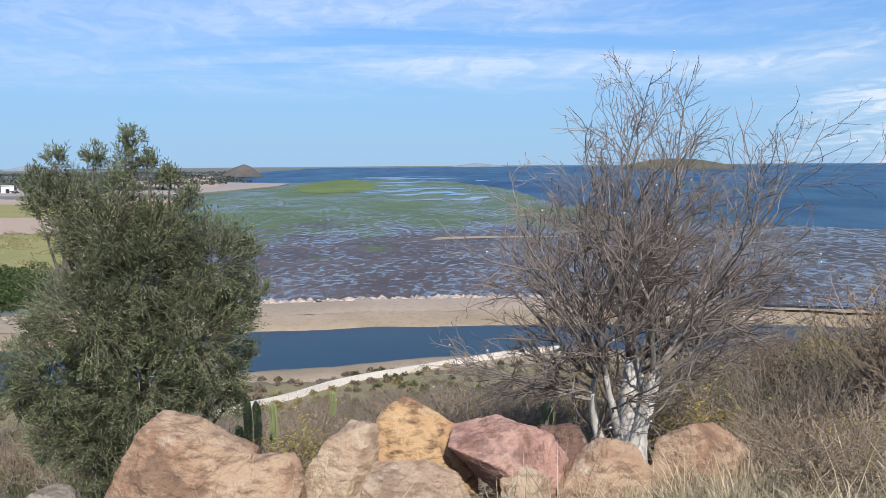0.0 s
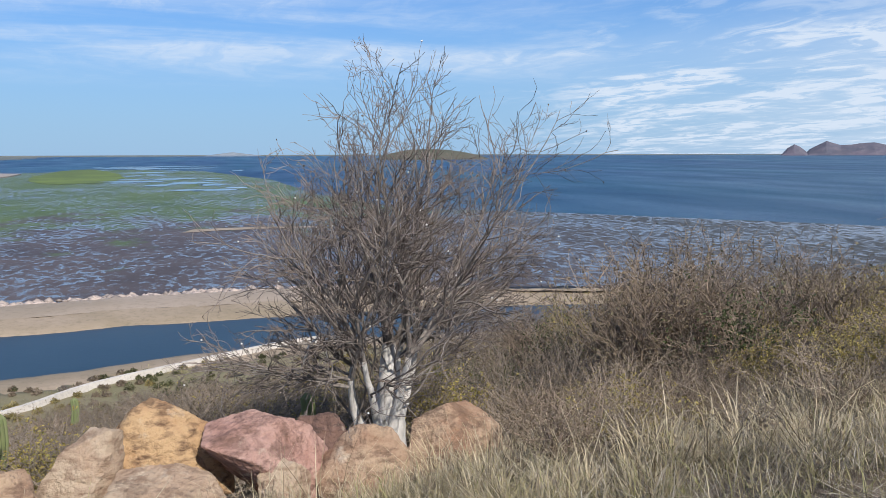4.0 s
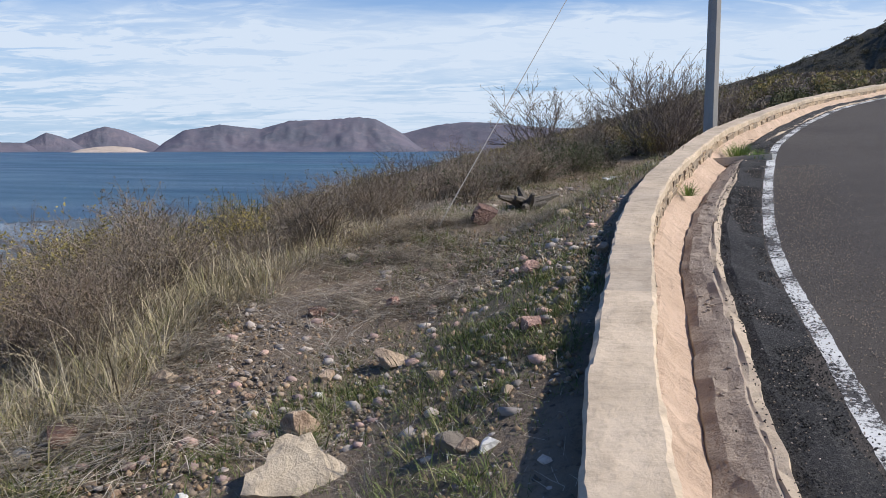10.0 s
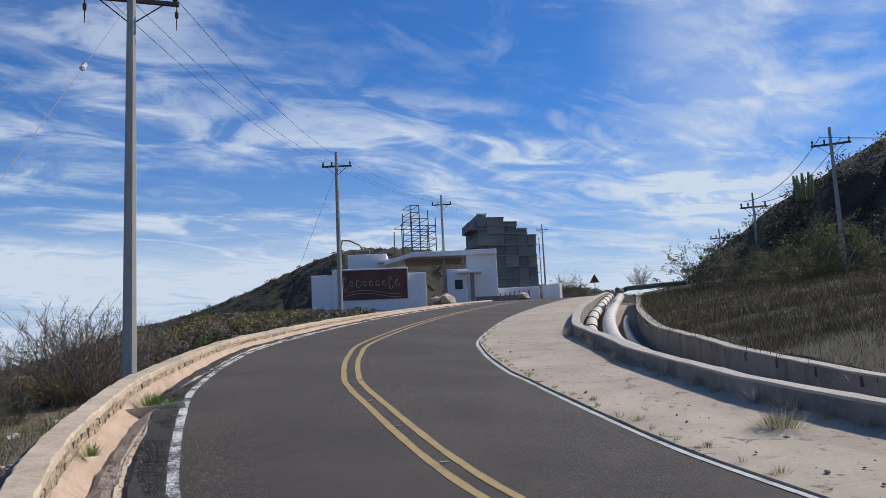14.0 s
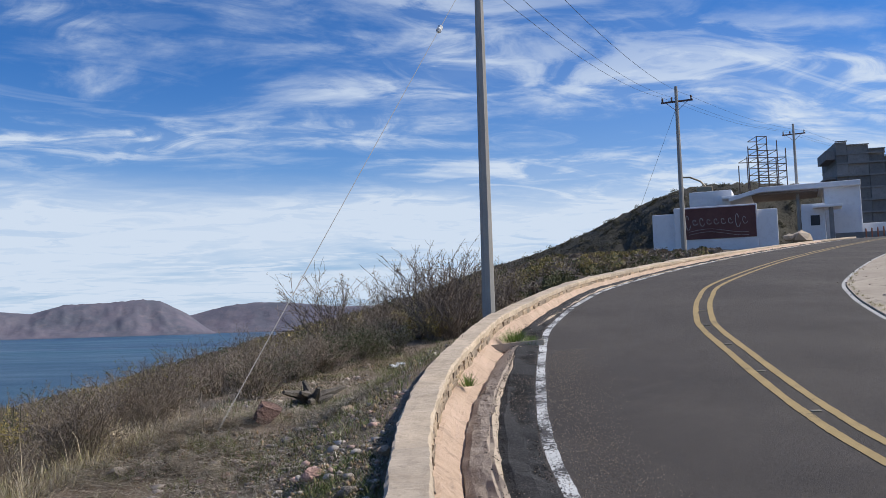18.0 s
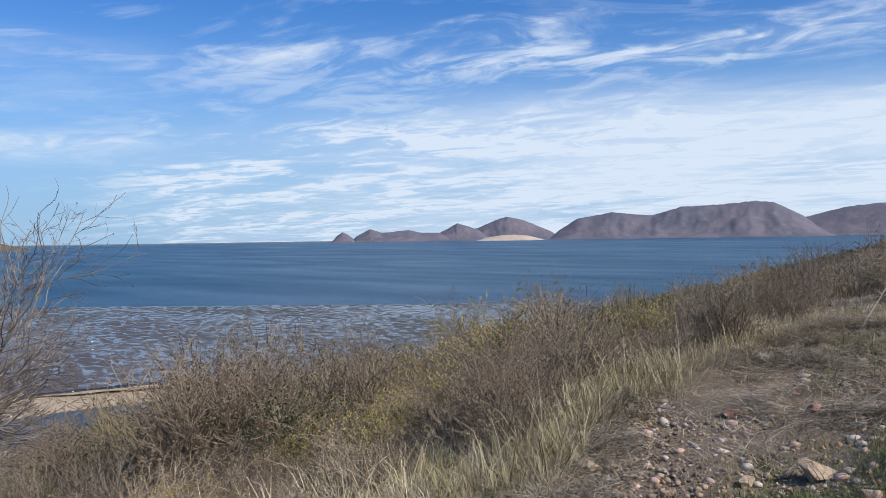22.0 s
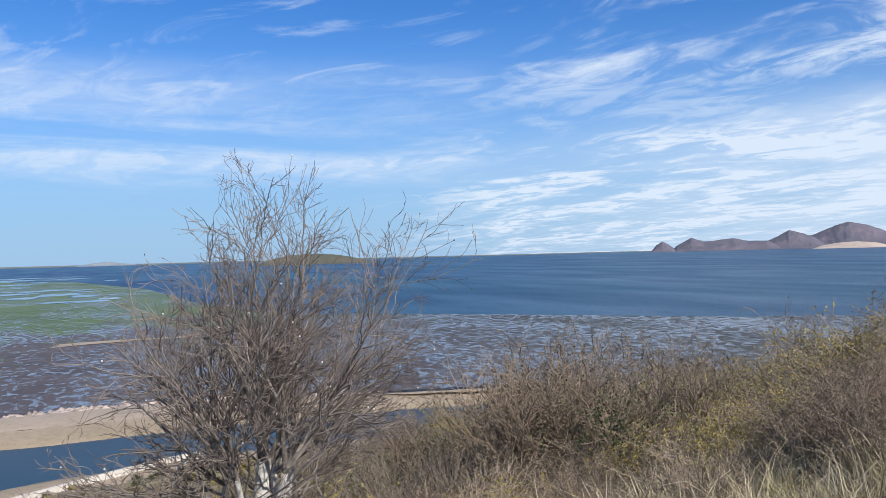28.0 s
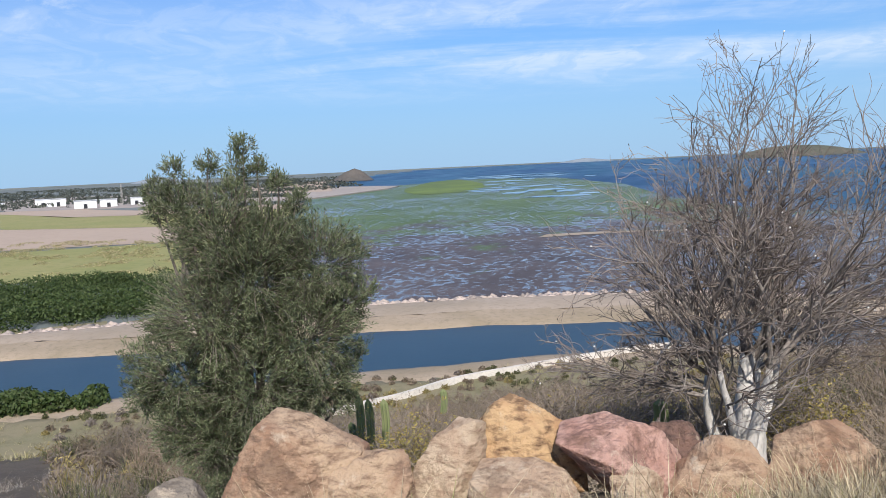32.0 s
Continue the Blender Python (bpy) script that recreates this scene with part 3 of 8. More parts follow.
def wall_d(s):
    """How far to the left of the road's middle the parapet's inner face stands."""
    return float(np.interp(s, [-30, 12, 20, 40, 80], [4.03, 4.03, 3.66, 3.58, 3.58]))


road = tagged(sweep("road", [(3.36, -0.5), (3.34, 0.0), (1.5, 0.02), (0, 0.03), (-1.5, 0.02), (lambda s: -right_d(s) - 0.13, 0.0), (lambda s: -right_d(s) - 0.14, -0.5)], -35, 140, 1.0, M_ASPHALT, smooth=False), "dark grey asphalt road curving uphill", "road", kind="structure")


def ribbon(name, d0, d1, s0, s1, mat, label, lift=0.034, step=0.5):
    st = np.r_[np.arange(s0, 1, 1.0), np.arange(1, 24, 0.07), np.arange(24, s1, step)]
    v, f = [], []
    for s in st:
        for sd, d in ((1, d0), (-1, d1)):
            d = d(s) if callable(d) else d
            d += (0.012 * noise.noise(Vector((s * 9, sd * 5, d0 if not callable(d0) else 3))) + 0.01 * noise.noise(Vector((s * 1.3, sd, 2)))) if 1 < s < 24 else 0
            x, y = station(s, d)
            crown = 0.03 * max(0.0, 1 - abs(d) / 2.95)
            v.append((x, y, float(road_z(x, y)) + crown + lift - 0.028))
    for i in range(len(st) - 1):
        f.append((2 * i, 2 * i + 1, 2 * i + 3, 2 * i + 2))
    ob = mesh_ob(name, v, f, mat)
    return tagged(ob, label, "road marking", kind="structure")


ribbon("edge_line", 2.97, 2.84, -30, 130, M_WHITE_LINE, "worn white edge line along the drain")
ribbon("edge_line", lambda s: -right_d(s) + 0.03, lambda s: -right_d(s) - 0.06, -30, 130, M_EDGE_LINE, "white edge line beside the concrete apron")
ribbon("centre_line", lambda s: 0.20 - mid_d(s), lambda s: 0.09 - mid_d(s), -30, 130, M_YELLOW, "faded double yellow centre line")
ribbon("centre_line", lambda s: -0.09 - mid_d(s), lambda s: -0.20 - mid_d(s), -30, 130, M_YELLOW, "faded double yellow centre line")


def wall_h(s):
    return float(np.interp(s, [-20, 6, 12, 18, 32, 45, 60], [0.46, 0.45, 0.38, 0.30, 0.25, 0.16, 0.12]))


shoulder = tagged(sweep("loose_edge", [(2.99, 0.009), (3.16, 0.016), (3.32, 0.024), (3.44, -0.03)], -25, 60, 0.2, M_GRAVEL_EDGE, wob=0.03), "crumbled dark asphalt edge beside the drain", "road edge", kind="structure")
drain_a = tagged(sweep("drain_outer_face", [(lambda s: wall_d(s) - 0.60, -0.05), (lambda s: wall_d(s) - 0.53, 0.012), (lambda s: wall_d(s) - 0.45, -0.01), (lambda s: wall_d(s) - 0.36, -0.045), (lambda s: wall_d(s) - 0.27, -0.10), (lambda s: wall_d(s) - 0.24, -0.3)], -25, 60, 0.12, M_DRAIN_DARK, wob=0.028), "brown rubble slope of the roadside drain", "drain", kind="structure")
drain_lip = tagged(sweep("drain_lip", [(lambda s: wall_d(s) - 0.645, -0.06), (lambda s: wall_d(s) - 0.625, 0.008), (lambda s: wall_d(s) - 0.575, 0.018), (lambda s: wall_d(s) - 0.53, -0.02)], -25, 60, 0.11, M_CAP, wob=0.028), "ragged pale mortar lip of the roadside drain", "drain", kind="structure")
drain_b = tagged(sweep("drain_inner_face", [(lambda s: wall_d(s) - 0.31, -0.3), (lambda s: wall_d(s) - 0.28, -0.13), (lambda s: wall_d(s) - 0.16, -0.05), (lambda s: wall_d(s) - 0.06, 0.06), (lambda s: wall_d(s) + 0.05, 0.10)], -25, 60, 0.15, M_DRAIN, wob=0.028), "pale orange mortar slope of the roadside drain", "drain", kind="structure")

# parapet: rubble core with mortar cap slabs
parapet = empty("parapet_wall")
tagged(parapet, "low rubble parapet with a pale mortar cap along the road", "wall", kind="structure")


def swept_block(name, d0, d1, h0, h1, s0, s1, mat, parent, cuts=3, wob=0.012, seed=0):
    v, f = [], []
    st = np.linspace(s0, s1, cuts + 1)
    for s in st:
        for j, (d, h) in enumerate(((d0, h0), (d0, h1 - 0.02), (d0 + 0.02, h1), (d1 - 0.02, h1), (d1, h1 - 0.02), (d1, h0))):
            e = noise.noise_vector(Vector((s * 2.3 + seed, j * 1.9, seed * 0.37))) * wob * 0.7 + noise.noise_vector(Vector((s * 11, j * 2.9, seed))) * wob * 0.55
            x, y = station(s, wall_d(s) + d + e.x)
            v.append((x, y, float(road_z(x, y)) + h + e.y))
    n = 6
    for i in range(len(st) - 1):
        for k in range(n):
            k2 = (k + 1) % n
            f.append((i * n + k2, i * n + k, (i + 1) * n + k, (i + 1) * n + k2))
    f.append(tuple(range(n)))
    f.append(tuple(reversed([(len(st) - 1) * n + k for k in range(n)])))
    return mesh_ob(name, v, f, mat, parent=parent)


rng = random.Random(4)
s, k = -22.0, 0
while s < 70:
    ln = rng.uniform(1.0, 1.7) if s < 30 else 3.0
    h = (wall_h(s) + wall_h(s + ln)) / 2
    wide = float(np.interp(s, [2.5, 7.0], [0.06, 0.0]))
    swept_block("cap_slab", 0.0, 0.34 + wide + rng.uniform(-0.008, 0.008), h - 0.10, h + rng.uniform(-0.004, 0.004), s, s + ln - 0.005, M_CAP, parapet, 30 if s < 12 else 18 if s < 20 else 6, 0.022, 1.7)
    swept_block("wall_core", 0.022, 0.29 + wide, -0.9, h - 0.085, s, s + ln, M_WALLSTONE, parapet, 4, 0.03, k)
    s += ln
    k += 1
# stones of the inner face, where the camera looks along it
for row in range(3):
    s = 1.0
    while s < 42:
        w = rng.uniform(0.14, 0.42)
        top = wall_h(s) - 0.10
        lo = 0.06 + row * 0.115 + rng.uniform(-0.015, 0.015)
        hi = min(lo + rng.uniform(0.10, 0.125), top)
        if hi - lo > 0.03:
            swept_block("wall_stone", rng.uniform(-0.012, 0.016), 0.08, lo, hi, s, s + w - rng.uniform(0.004, 0.02), M_WALLSTONE, parapet, 3, 0.034, k)
            k += 1
        s += w

apron = tagged(sweep("apron", [(lambda s: -right_d(s) - 0.075, -0.4), (lambda s: -right_d(s) - 0.085, 0.035), (-4.0, 0.07), (lambda s: -np.interp(s, [0, 12, 20, 40], [4.85, 4.9, 5.75, 6.2]), 0.16), (lambda s: -np.interp(s, [0, 12, 20, 40], [4.9, 4.95, 5.8, 6.25]), -0.4)], -10, 75, 0.5, M_CONCRETE, wob=0.008), "pale dusty concrete apron beside the road", "pavement", kind="structure")


def channel_d(s):
    return float(np.interp(s, [-10, 12, 20, 40, 80], [4.85, 4.9, 5.75, 6.2, 6.2]))


near_wall = sweep("channel_wall", [(lambda s: -channel_d(s), -0.6), (lambda s: -channel_d(s), 0.42), (lambda s: -channel_d(s) - 0.22, 0.42), (lambda s: -channel_d(s) - 0.22, -0.6)], -10, 62, 0.5, M_CHANNEL, closed=True, wob=0.012)
tagged(near_wall, "low stained concrete wall in front of the pipe channel", "wall", kind="structure")
far_wall = sweep("channel_wall", [(lambda s: -channel_d(s) - 2.2, -0.6), (lambda s: -channel_d(s) - 2.2, 0.32), (lambda s: -channel_d(s) - 2.42, 0.32), (lambda s: -channel_d(s) - 2.42, -0.6)], -10, 62, 0.5, M_CHANNEL, closed=True, wob=0.012)
tagged(far_wall, "grey concrete retaining wall behind the pipe channel", "wall", kind="structure")
tagged(sweep("channel_floor", [(lambda s: -channel_d(s) - 0.15, -0.5), (lambda s: -channel_d(s) - 2.3, -0.5)], -10, 62, 1.0, M_DRAIN_DARK), "dark floor of the pipe channel", "channel floor", kind="structure")
M_COPING = grainy("channel_coping", (0.50, 0.45, 0.38), (0.42, 0.37, 0.31), (0.28, 0.24, 0.2), 1.5, 14, bump=0.6)
tagged(sweep("coping", [(lambda s: -channel_d(s) + 0.012, 0.405), (lambda s: -channel_d(s) + 0.012, 0.445), (lambda s: -channel_d(s) - 0.232, 0.445), (lambda s: -channel_d(s) - 0.232, 0.405)], -10, 62, 0.4, M_COPING, closed=True, wob=0.012), "pale worn mortar edge on the channel wall", "wall", kind="structure")
tagged(sweep("coping", [(lambda s: -channel_d(s) - 2.188, 0.305), (lambda s: -channel_d(s) - 2.188, 0.335), (lambda s: -channel_d(s) - 2.432, 0.335), (lambda s: -channel_d(s) - 2.432, 0.305)], -10, 62, 0.4, M_COPING, closed=True, wob=0.012), "pale worn mortar edge on the retaining wall", "wall", kind="structure")
# soil darker than its own tone, in place of shade over the bank
M_BANK = grainy("shade_toned_weedy_bank", (0.04, 0.034, 0.02), (0.05, 0.042, 0.024), (0.025, 0.023, 0.014), 0.5, 5, bump=0.4, bump_dist=0.05)
field = tagged(sweep("grass_bank", [(lambda s: -channel_d(s) - 2.38, 0.16), (lambda s: -channel_d(s) - 2.6, 0.29), (-10.5, 0.58), (-13, 0.95), (-17, 1.5), (-24, 2.0), (-26, -2.0)], -12, 64, 1.0, M_BANK, wob=0.12), "dry brown weedy bank above the channel", "bank", kind="structure")

# ---------------------------------------------------------------- mountains and islands across the bay


def polar(az, r, z):
    return (EYE.x + r * math.sin(radians(az)), EYE.y + r * math.cos(radians(az)), z)


def ridge(name, profile, dist, depth, mat, label, category, base=SEA_Z - 2, rough=0.16, seed=0, thing=True, wave=0.6):
    """A mountain from its skyline, rows of azimuth and elevation in degrees seen from the road."""
    az = np.arange(profile[0][0], profile[-1][0] + 1e-6, max(0.05, (profile[-1][0] - profile[0][0]) / 120))
    el = np.interp(az, [p[0] for p in profile], [p[1] for p in profile])
    v, f = [], []
    front = np.linspace(-1, 0, 17)
    rows = [*zip(front, np.interp(front, [-1.0, -0.8, -0.6, -0.42, -0.26, -0.12, 0], [0.0, 0.10, 0.26, 0.47, 0.70, 0.90, 1.0])), (0.25, 0.75), (0.6, 0.35), (1.0, 0.0)]
    for a, e in zip(az, el):
        top = EYE.z + dist * math.tan(radians(e))
        for q, h in rows:
            n1 = noise.fractal(Vector((a * wave + seed, q * 2.6, seed)), 0.7, 2.0, 6)
            n2 = noise.fractal(Vector((a * 3.1 + seed, q * 1.2, seed + 5)), 0.7, 2.0, 4)
            n3 = noise.fractal(Vector((a * wave * 2.2 + q * 2.0 + seed, q * 6.0, seed + 9)), 0.6, 2.0, 5)
            hh = h * (1 + rough * n1 * (1 - h) * 2.0 + 0.07 * n3 * min(1.0, 3 * (1 - h)) * min(1.0, 4 * h)) + (0.02 * n2 if h == 1 else 0)
            v.append(polar(a, dist + q * depth * (1 + 0.08 * n1), base + (top - base) * max(0.0, hh)))
    n = len(rows)
    for i in range(len(az) - 1):
        for k in range(n - 1):
            f.append((i * n + k, (i + 1) * n + k, (i + 1) * n + k + 1, i * n + k + 1))
    ob = mesh_ob(name, v, f, mat, smooth=True)
    return tagged(ob, label, category, kind="" if thing else "structure")


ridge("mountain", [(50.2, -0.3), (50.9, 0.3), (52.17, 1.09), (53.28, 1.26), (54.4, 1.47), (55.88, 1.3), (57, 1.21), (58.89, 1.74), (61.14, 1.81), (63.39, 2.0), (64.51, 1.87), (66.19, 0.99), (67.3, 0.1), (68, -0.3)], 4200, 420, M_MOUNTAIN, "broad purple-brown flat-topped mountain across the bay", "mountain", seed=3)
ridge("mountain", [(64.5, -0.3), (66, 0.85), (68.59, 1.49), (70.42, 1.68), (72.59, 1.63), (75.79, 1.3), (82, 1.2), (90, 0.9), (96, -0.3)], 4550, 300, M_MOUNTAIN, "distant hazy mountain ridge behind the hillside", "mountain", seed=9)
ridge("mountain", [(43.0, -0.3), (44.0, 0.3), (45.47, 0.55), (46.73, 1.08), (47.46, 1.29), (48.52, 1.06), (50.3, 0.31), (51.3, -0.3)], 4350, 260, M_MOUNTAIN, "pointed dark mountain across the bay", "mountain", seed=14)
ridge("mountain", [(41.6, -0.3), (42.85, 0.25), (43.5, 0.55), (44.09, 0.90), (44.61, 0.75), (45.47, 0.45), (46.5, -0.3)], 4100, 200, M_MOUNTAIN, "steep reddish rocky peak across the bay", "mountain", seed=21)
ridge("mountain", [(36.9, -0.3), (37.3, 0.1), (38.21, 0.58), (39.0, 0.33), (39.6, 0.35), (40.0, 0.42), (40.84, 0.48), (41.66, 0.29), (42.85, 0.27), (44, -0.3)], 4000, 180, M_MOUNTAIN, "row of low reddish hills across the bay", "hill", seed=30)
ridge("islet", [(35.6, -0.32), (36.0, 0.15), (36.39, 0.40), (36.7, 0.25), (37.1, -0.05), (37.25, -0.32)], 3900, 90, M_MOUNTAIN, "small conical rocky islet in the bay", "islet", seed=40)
M_PALE = grainy("pale_hill_rock", (0.52, 0.42, 0.35), (0.44, 0.36, 0.30), (0.25, 0.21, 0.16), 0.01, 0.03, bump=0.5, bump_dist=10)
ridge("hill", [(45.3, -0.34), (46.0, -0.12), (46.9, 0.02), (47.9, 0.08), (49.0, -0.02), (50.1, -0.34)], 3700, 120, M_PALE, "pale sandy hill at the far shore", "hill", seed=45)
M_HILLOCK = grainy("hillock_rock", (0.13, 0.112, 0.095), (0.095, 0.088, 0.075), (0.17, 0.148, 0.128), 0.02, 0.09, bump=0.8, bump_dist=4)
M_ISLE = grainy("island_scrub", (0.10, 0.105, 0.075), (0.125, 0.115, 0.085), (0.07, 0.075, 0.055), 0.01, 0.06, bump=0.8, bump_dist=6)
ridge("island", [(9.5, -0.45), (10.45, -0.1), (11.6, 0.12), (13.0, 0.20), (14.5, 0.12), (15.6, -0.05), (16.6, -0.28), (17.1, -0.45)], 2300, 120, M_ISLE, "low olive-green island in the bay", "island", seed=52)
ridge("hillock", [(-16.9, -0.75), (-16.3, -0.38), (-15.8, -0.12), (-15.25, 0.06), (-14.8, -0.1), (-14.4, -0.42), (-14.0, -0.75)], 1500, 60, M_HILLOCK, "small rocky brown hillock on the far shore", "hill", seed=60, base=-17.5)
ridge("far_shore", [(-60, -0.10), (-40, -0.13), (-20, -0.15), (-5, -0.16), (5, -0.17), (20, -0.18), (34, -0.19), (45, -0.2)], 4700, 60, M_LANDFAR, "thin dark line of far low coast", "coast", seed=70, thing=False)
# pale blue-grey stands in for the air in front of these hills
M_HAZEHILL = grainy("hazed_distant_hill", (0.24, 0.27, 0.30), (0.20, 0.23, 0.26), None, 0.01, 0.03, bump=0.3, bump_dist=5)
ridge("far_hill", [(-29.5, -0.2), (-28.4, 0.05), (-27.9, 0.16), (-27.2, 0.02), (-26, -0.2)], 4600, 60, M_HAZEHILL, "tiny distant hill on the horizon, haze-grey in its colour", "hill", seed=75)
ridge("far_hill", [(-1.5, -0.2), (-0.4, -0.05), (0.2, 0.02), (1.0, -0.08), (2, -0.2)], 4620, 60, M_HAZEHILL, "faint distant hill on the horizon, haze-grey in its colour", "hill", seed=78)

ridge("scrub_hill", [(80, 1.0), (83, 2.6), (85.5, 3.5), (89.3, 4.5), (92.6, 5.7), (95.5, 7.05), (97.6, 7.9), (99.3, 8.35), (102.4, 8.4), (105.4, 8.1), (108, 7.3), (112.5, 5.3), (116, 4.9), (119, 4.2), (124, 3)], 185, 70, M_SCRUBHILL, "dark scrub-covered knoll under the building site", "hill", base=-2, rough=0.12, seed=80, wave=0.35)
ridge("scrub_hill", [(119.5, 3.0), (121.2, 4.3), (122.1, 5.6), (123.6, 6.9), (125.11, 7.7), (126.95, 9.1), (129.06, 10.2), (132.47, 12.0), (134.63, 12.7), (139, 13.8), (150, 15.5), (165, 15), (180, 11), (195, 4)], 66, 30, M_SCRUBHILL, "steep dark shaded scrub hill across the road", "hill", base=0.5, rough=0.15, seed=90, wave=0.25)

# small pale studs along the centre lines and a sealed crack in the asphalt
M_STUD = grainy("pale_stud", (0.44, 0.38, 0.29), (0.36, 0.31, 0.23), (0.3, 0.28, 0.24), 5, 40, bump=0.3)
for s in (4.1, 6.15, 8.25, 10.4, 12.6, 14.8, 17.0, 19.2):
    x, y = station(s, -mid_d(s) + 0.02)
    bm = box_bm(-0.03, -0.055, -0.01, 0.03, 0.055, 0.004, bevel=0.004)
    me = bpy.data.meshes.new("road_stud")
    bm.to_mesh(me)
    bm.free()
    me.materials.append(M_STUD)
    ob = new("road_stud", me)
    d = station(s + 0.3, -mid_d(s)) - station(s, -mid_d(s))
    ob.matrix_world = pose(x, y, float(road_z(x, y)) + 0.038, 0, 0, math.degrees(math.atan2(d[1], d[0])))
    tagged(ob, "small worn pale stud between the yellow lines", "road stud", "studs along the centre line")
M_TAR = grainy("tar_seal", (0.035, 0.032, 0.03), (0.045, 0.041, 0.038), None, 3, 30, rough=0.6, bump=0.3)
v, f = [], []
for i in range(31):
    s, d = 7.2 + 0.016 * i, 0.75 + 0.02 * i
    x, y = station(s + 0.05 * noise.noise(Vector((i * 0.4, 0, 0))), d)
    for w in (-1, 1):
        wd = 0.012 * w * (1 + 0.6 * noise.noise(Vector((i * 0.9, w, 0)))) * min(1, i / 4, (30 - i) / 4)
        v.append((x + wd, y, float(road_z(x, y)) + 0.034))
for i in range(30):
    f.append((2 * i, 2 * i + 1, 2 * i + 3, 2 * i + 2))
tagged(mesh_ob("sealed_crack", v, f, M_TAR), "dark tar-sealed crack in the asphalt", "crack", kind="structure")

# ---------------------------------------------------------------- fast meshes for grass, leaves and stones


def fast_mesh(name, verts, tris, mat, parent=None, smooth=False):
    me = bpy.data.meshes.new(name)
    verts, tris = np.asarray(verts, np.float32).reshape(-1, 3), np.asarray(tris, np.int32).reshape(-1, 3)
    me.vertices.add(len(verts))
    me.vertices.foreach_set("co", verts.ravel())
    me.loops.add(len(tris) * 3)
    me.loops.foreach_set("vertex_index", tris.ravel())
    me.polygons.add(len(tris))
    me.polygons.foreach_set("loop_start", np.arange(0, len(tris) * 3, 3, dtype=np.int32))
    me.polygons.foreach_set("loop_total", np.full(len(tris), 3, np.int32))
    me.update()
    me.validate()
    me.materials.append(mat)
    if smooth:
        me.polygons.foreach_set("use_smooth", np.ones(len(tris), dtype=bool))
    ob = new(name, me)
    if parent is not None:
        ob.parent = parent
    return ob


def blades(base, length, width, lean, azim, bend, gen):
    """Grass blades: two bent segments that end in a point. All arguments are arrays of one length."""
    n = len(base)
    d = np.stack([np.cos(azim), np.sin(azim), np.zeros(n)], 1)
    side = np.stack([-np.sin(azim + gen.uniform(-0.9, 0.9, n)), np.cos(azim), np.zeros(n)], 1)
    side /= np.linalg.norm(side, axis=1)[:, None]
    up = np.array([0, 0, 1.0])
    a1, a2 = lean, lean + bend
    p1 = base + (d * np.sin(a1)[:, None] + up * np.cos(a1)[:, None]) * (length * 0.55)[:, None]
    p2 = p1 + (d * np.sin(a2)[:, None] + up * np.cos(a2)[:, None]) * (length * 0.45)[:, None]
    w = width[:, None] * side * 0.5
    v = np.stack([base - w, base + w, p1 - w * 0.8, p1 + w * 0.8, p2], 1)
    k = np.arange(n)[:, None] * 5
    t = np.concatenate([k + [0, 1, 3], k + [0, 3, 2], k + [2, 3, 4]], 1).reshape(-1, 3)
    return v.reshape(-1, 3), t


def leaf_mat(name, c1, c2, c3, rough=0.6, glow=0.25):
    m = Mat(name, rough, spec=0.25)
    r = m.island
    col = m.mix(m.span(r, 0.0, 0.55), c1, c2)
    col = m.mix(m.span(r, 0.6, 1.0), col, c3)
    n = m.noise(0.7, 3)
    h = m.t.nodes.new("ShaderNodeHueSaturation")
    m.link(m.math("MULTIPLY", m.span(n, 0.3, 0.7, 0.75, 1.25), m.span(m.noise(3.2, 3), 0.34, 0.66, 0.62, 1.25)), h.inputs["Value"])
    m.link(col, h.inputs["Color"])
    m.color(h.outputs[0])
    tr = m.t.nodes.new("ShaderNodeBsdfTranslucent")
    m.link(h.outputs[0], tr.inputs["Color"])
    mx = m.t.nodes.new("ShaderNodeMixShader")
    mx.inputs[0].default_value = glow
    m.link(m.b.outputs[0], mx.inputs[1])
    m.link(tr.outputs[0], mx.inputs[2])
    m.link(mx.outputs[0], m.t.nodes["Material Output"].inputs["Surface"])
    return m.m


M_STRAW = leaf_mat("dry_straw", (0.17, 0.125, 0.075), (0.66, 0.56, 0.39), (0.42, 0.35, 0.19))
M_STRAW_GREEN = leaf_mat("yellow_green_grass", (0.16, 0.14, 0.06), (0.54, 0.46, 0.26), (0.24, 0.245, 0.085))
M_GREEN = leaf_mat("green_grass", (0.08, 0.11, 0.028), (0.165, 0.195, 0.058), (0.29, 0.26, 0.12))
M_GREYSTRAW = leaf_mat("grey_dead_grass", (0.17, 0.13, 0.095), (0.68, 0.60, 0.48), (0.14, 0.105, 0.075))
M_OLIVE = leaf_mat("olive_leaf", (0.10, 0.128, 0.062), (0.175, 0.2, 0.104), (0.30, 0.32, 0.19))
M_OLIVE_TWIG = grainy("olive_bark", (0.14, 0.115, 0.09), (0.20, 0.17, 0.14), None, 3, 30)
M_TWIG = grainy("bare_twig", (0.25, 0.20, 0.155), (0.33, 0.27, 0.215), (0.14, 0.108, 0.083), 0.35, 12, bump=0.2, each=0.3)
M_TWIG_DARK = grainy("dark_twig", (0.205, 0.158, 0.122), (0.28, 0.222, 0.172), (0.115, 0.088, 0.068), 0.35, 12, bump=0.2, each=0.3)
M_BRUSHLEAF = leaf_mat("withered_leaf", (0.18, 0.135, 0.088), (0.27, 0.205, 0.135), (0.21, 0.185, 0.10))
M_YELLOWLEAF = leaf_mat("yellow_leaf", (0.33, 0.25, 0.07), (0.42, 0.33, 0.10), (0.29, 0.27, 0.08))
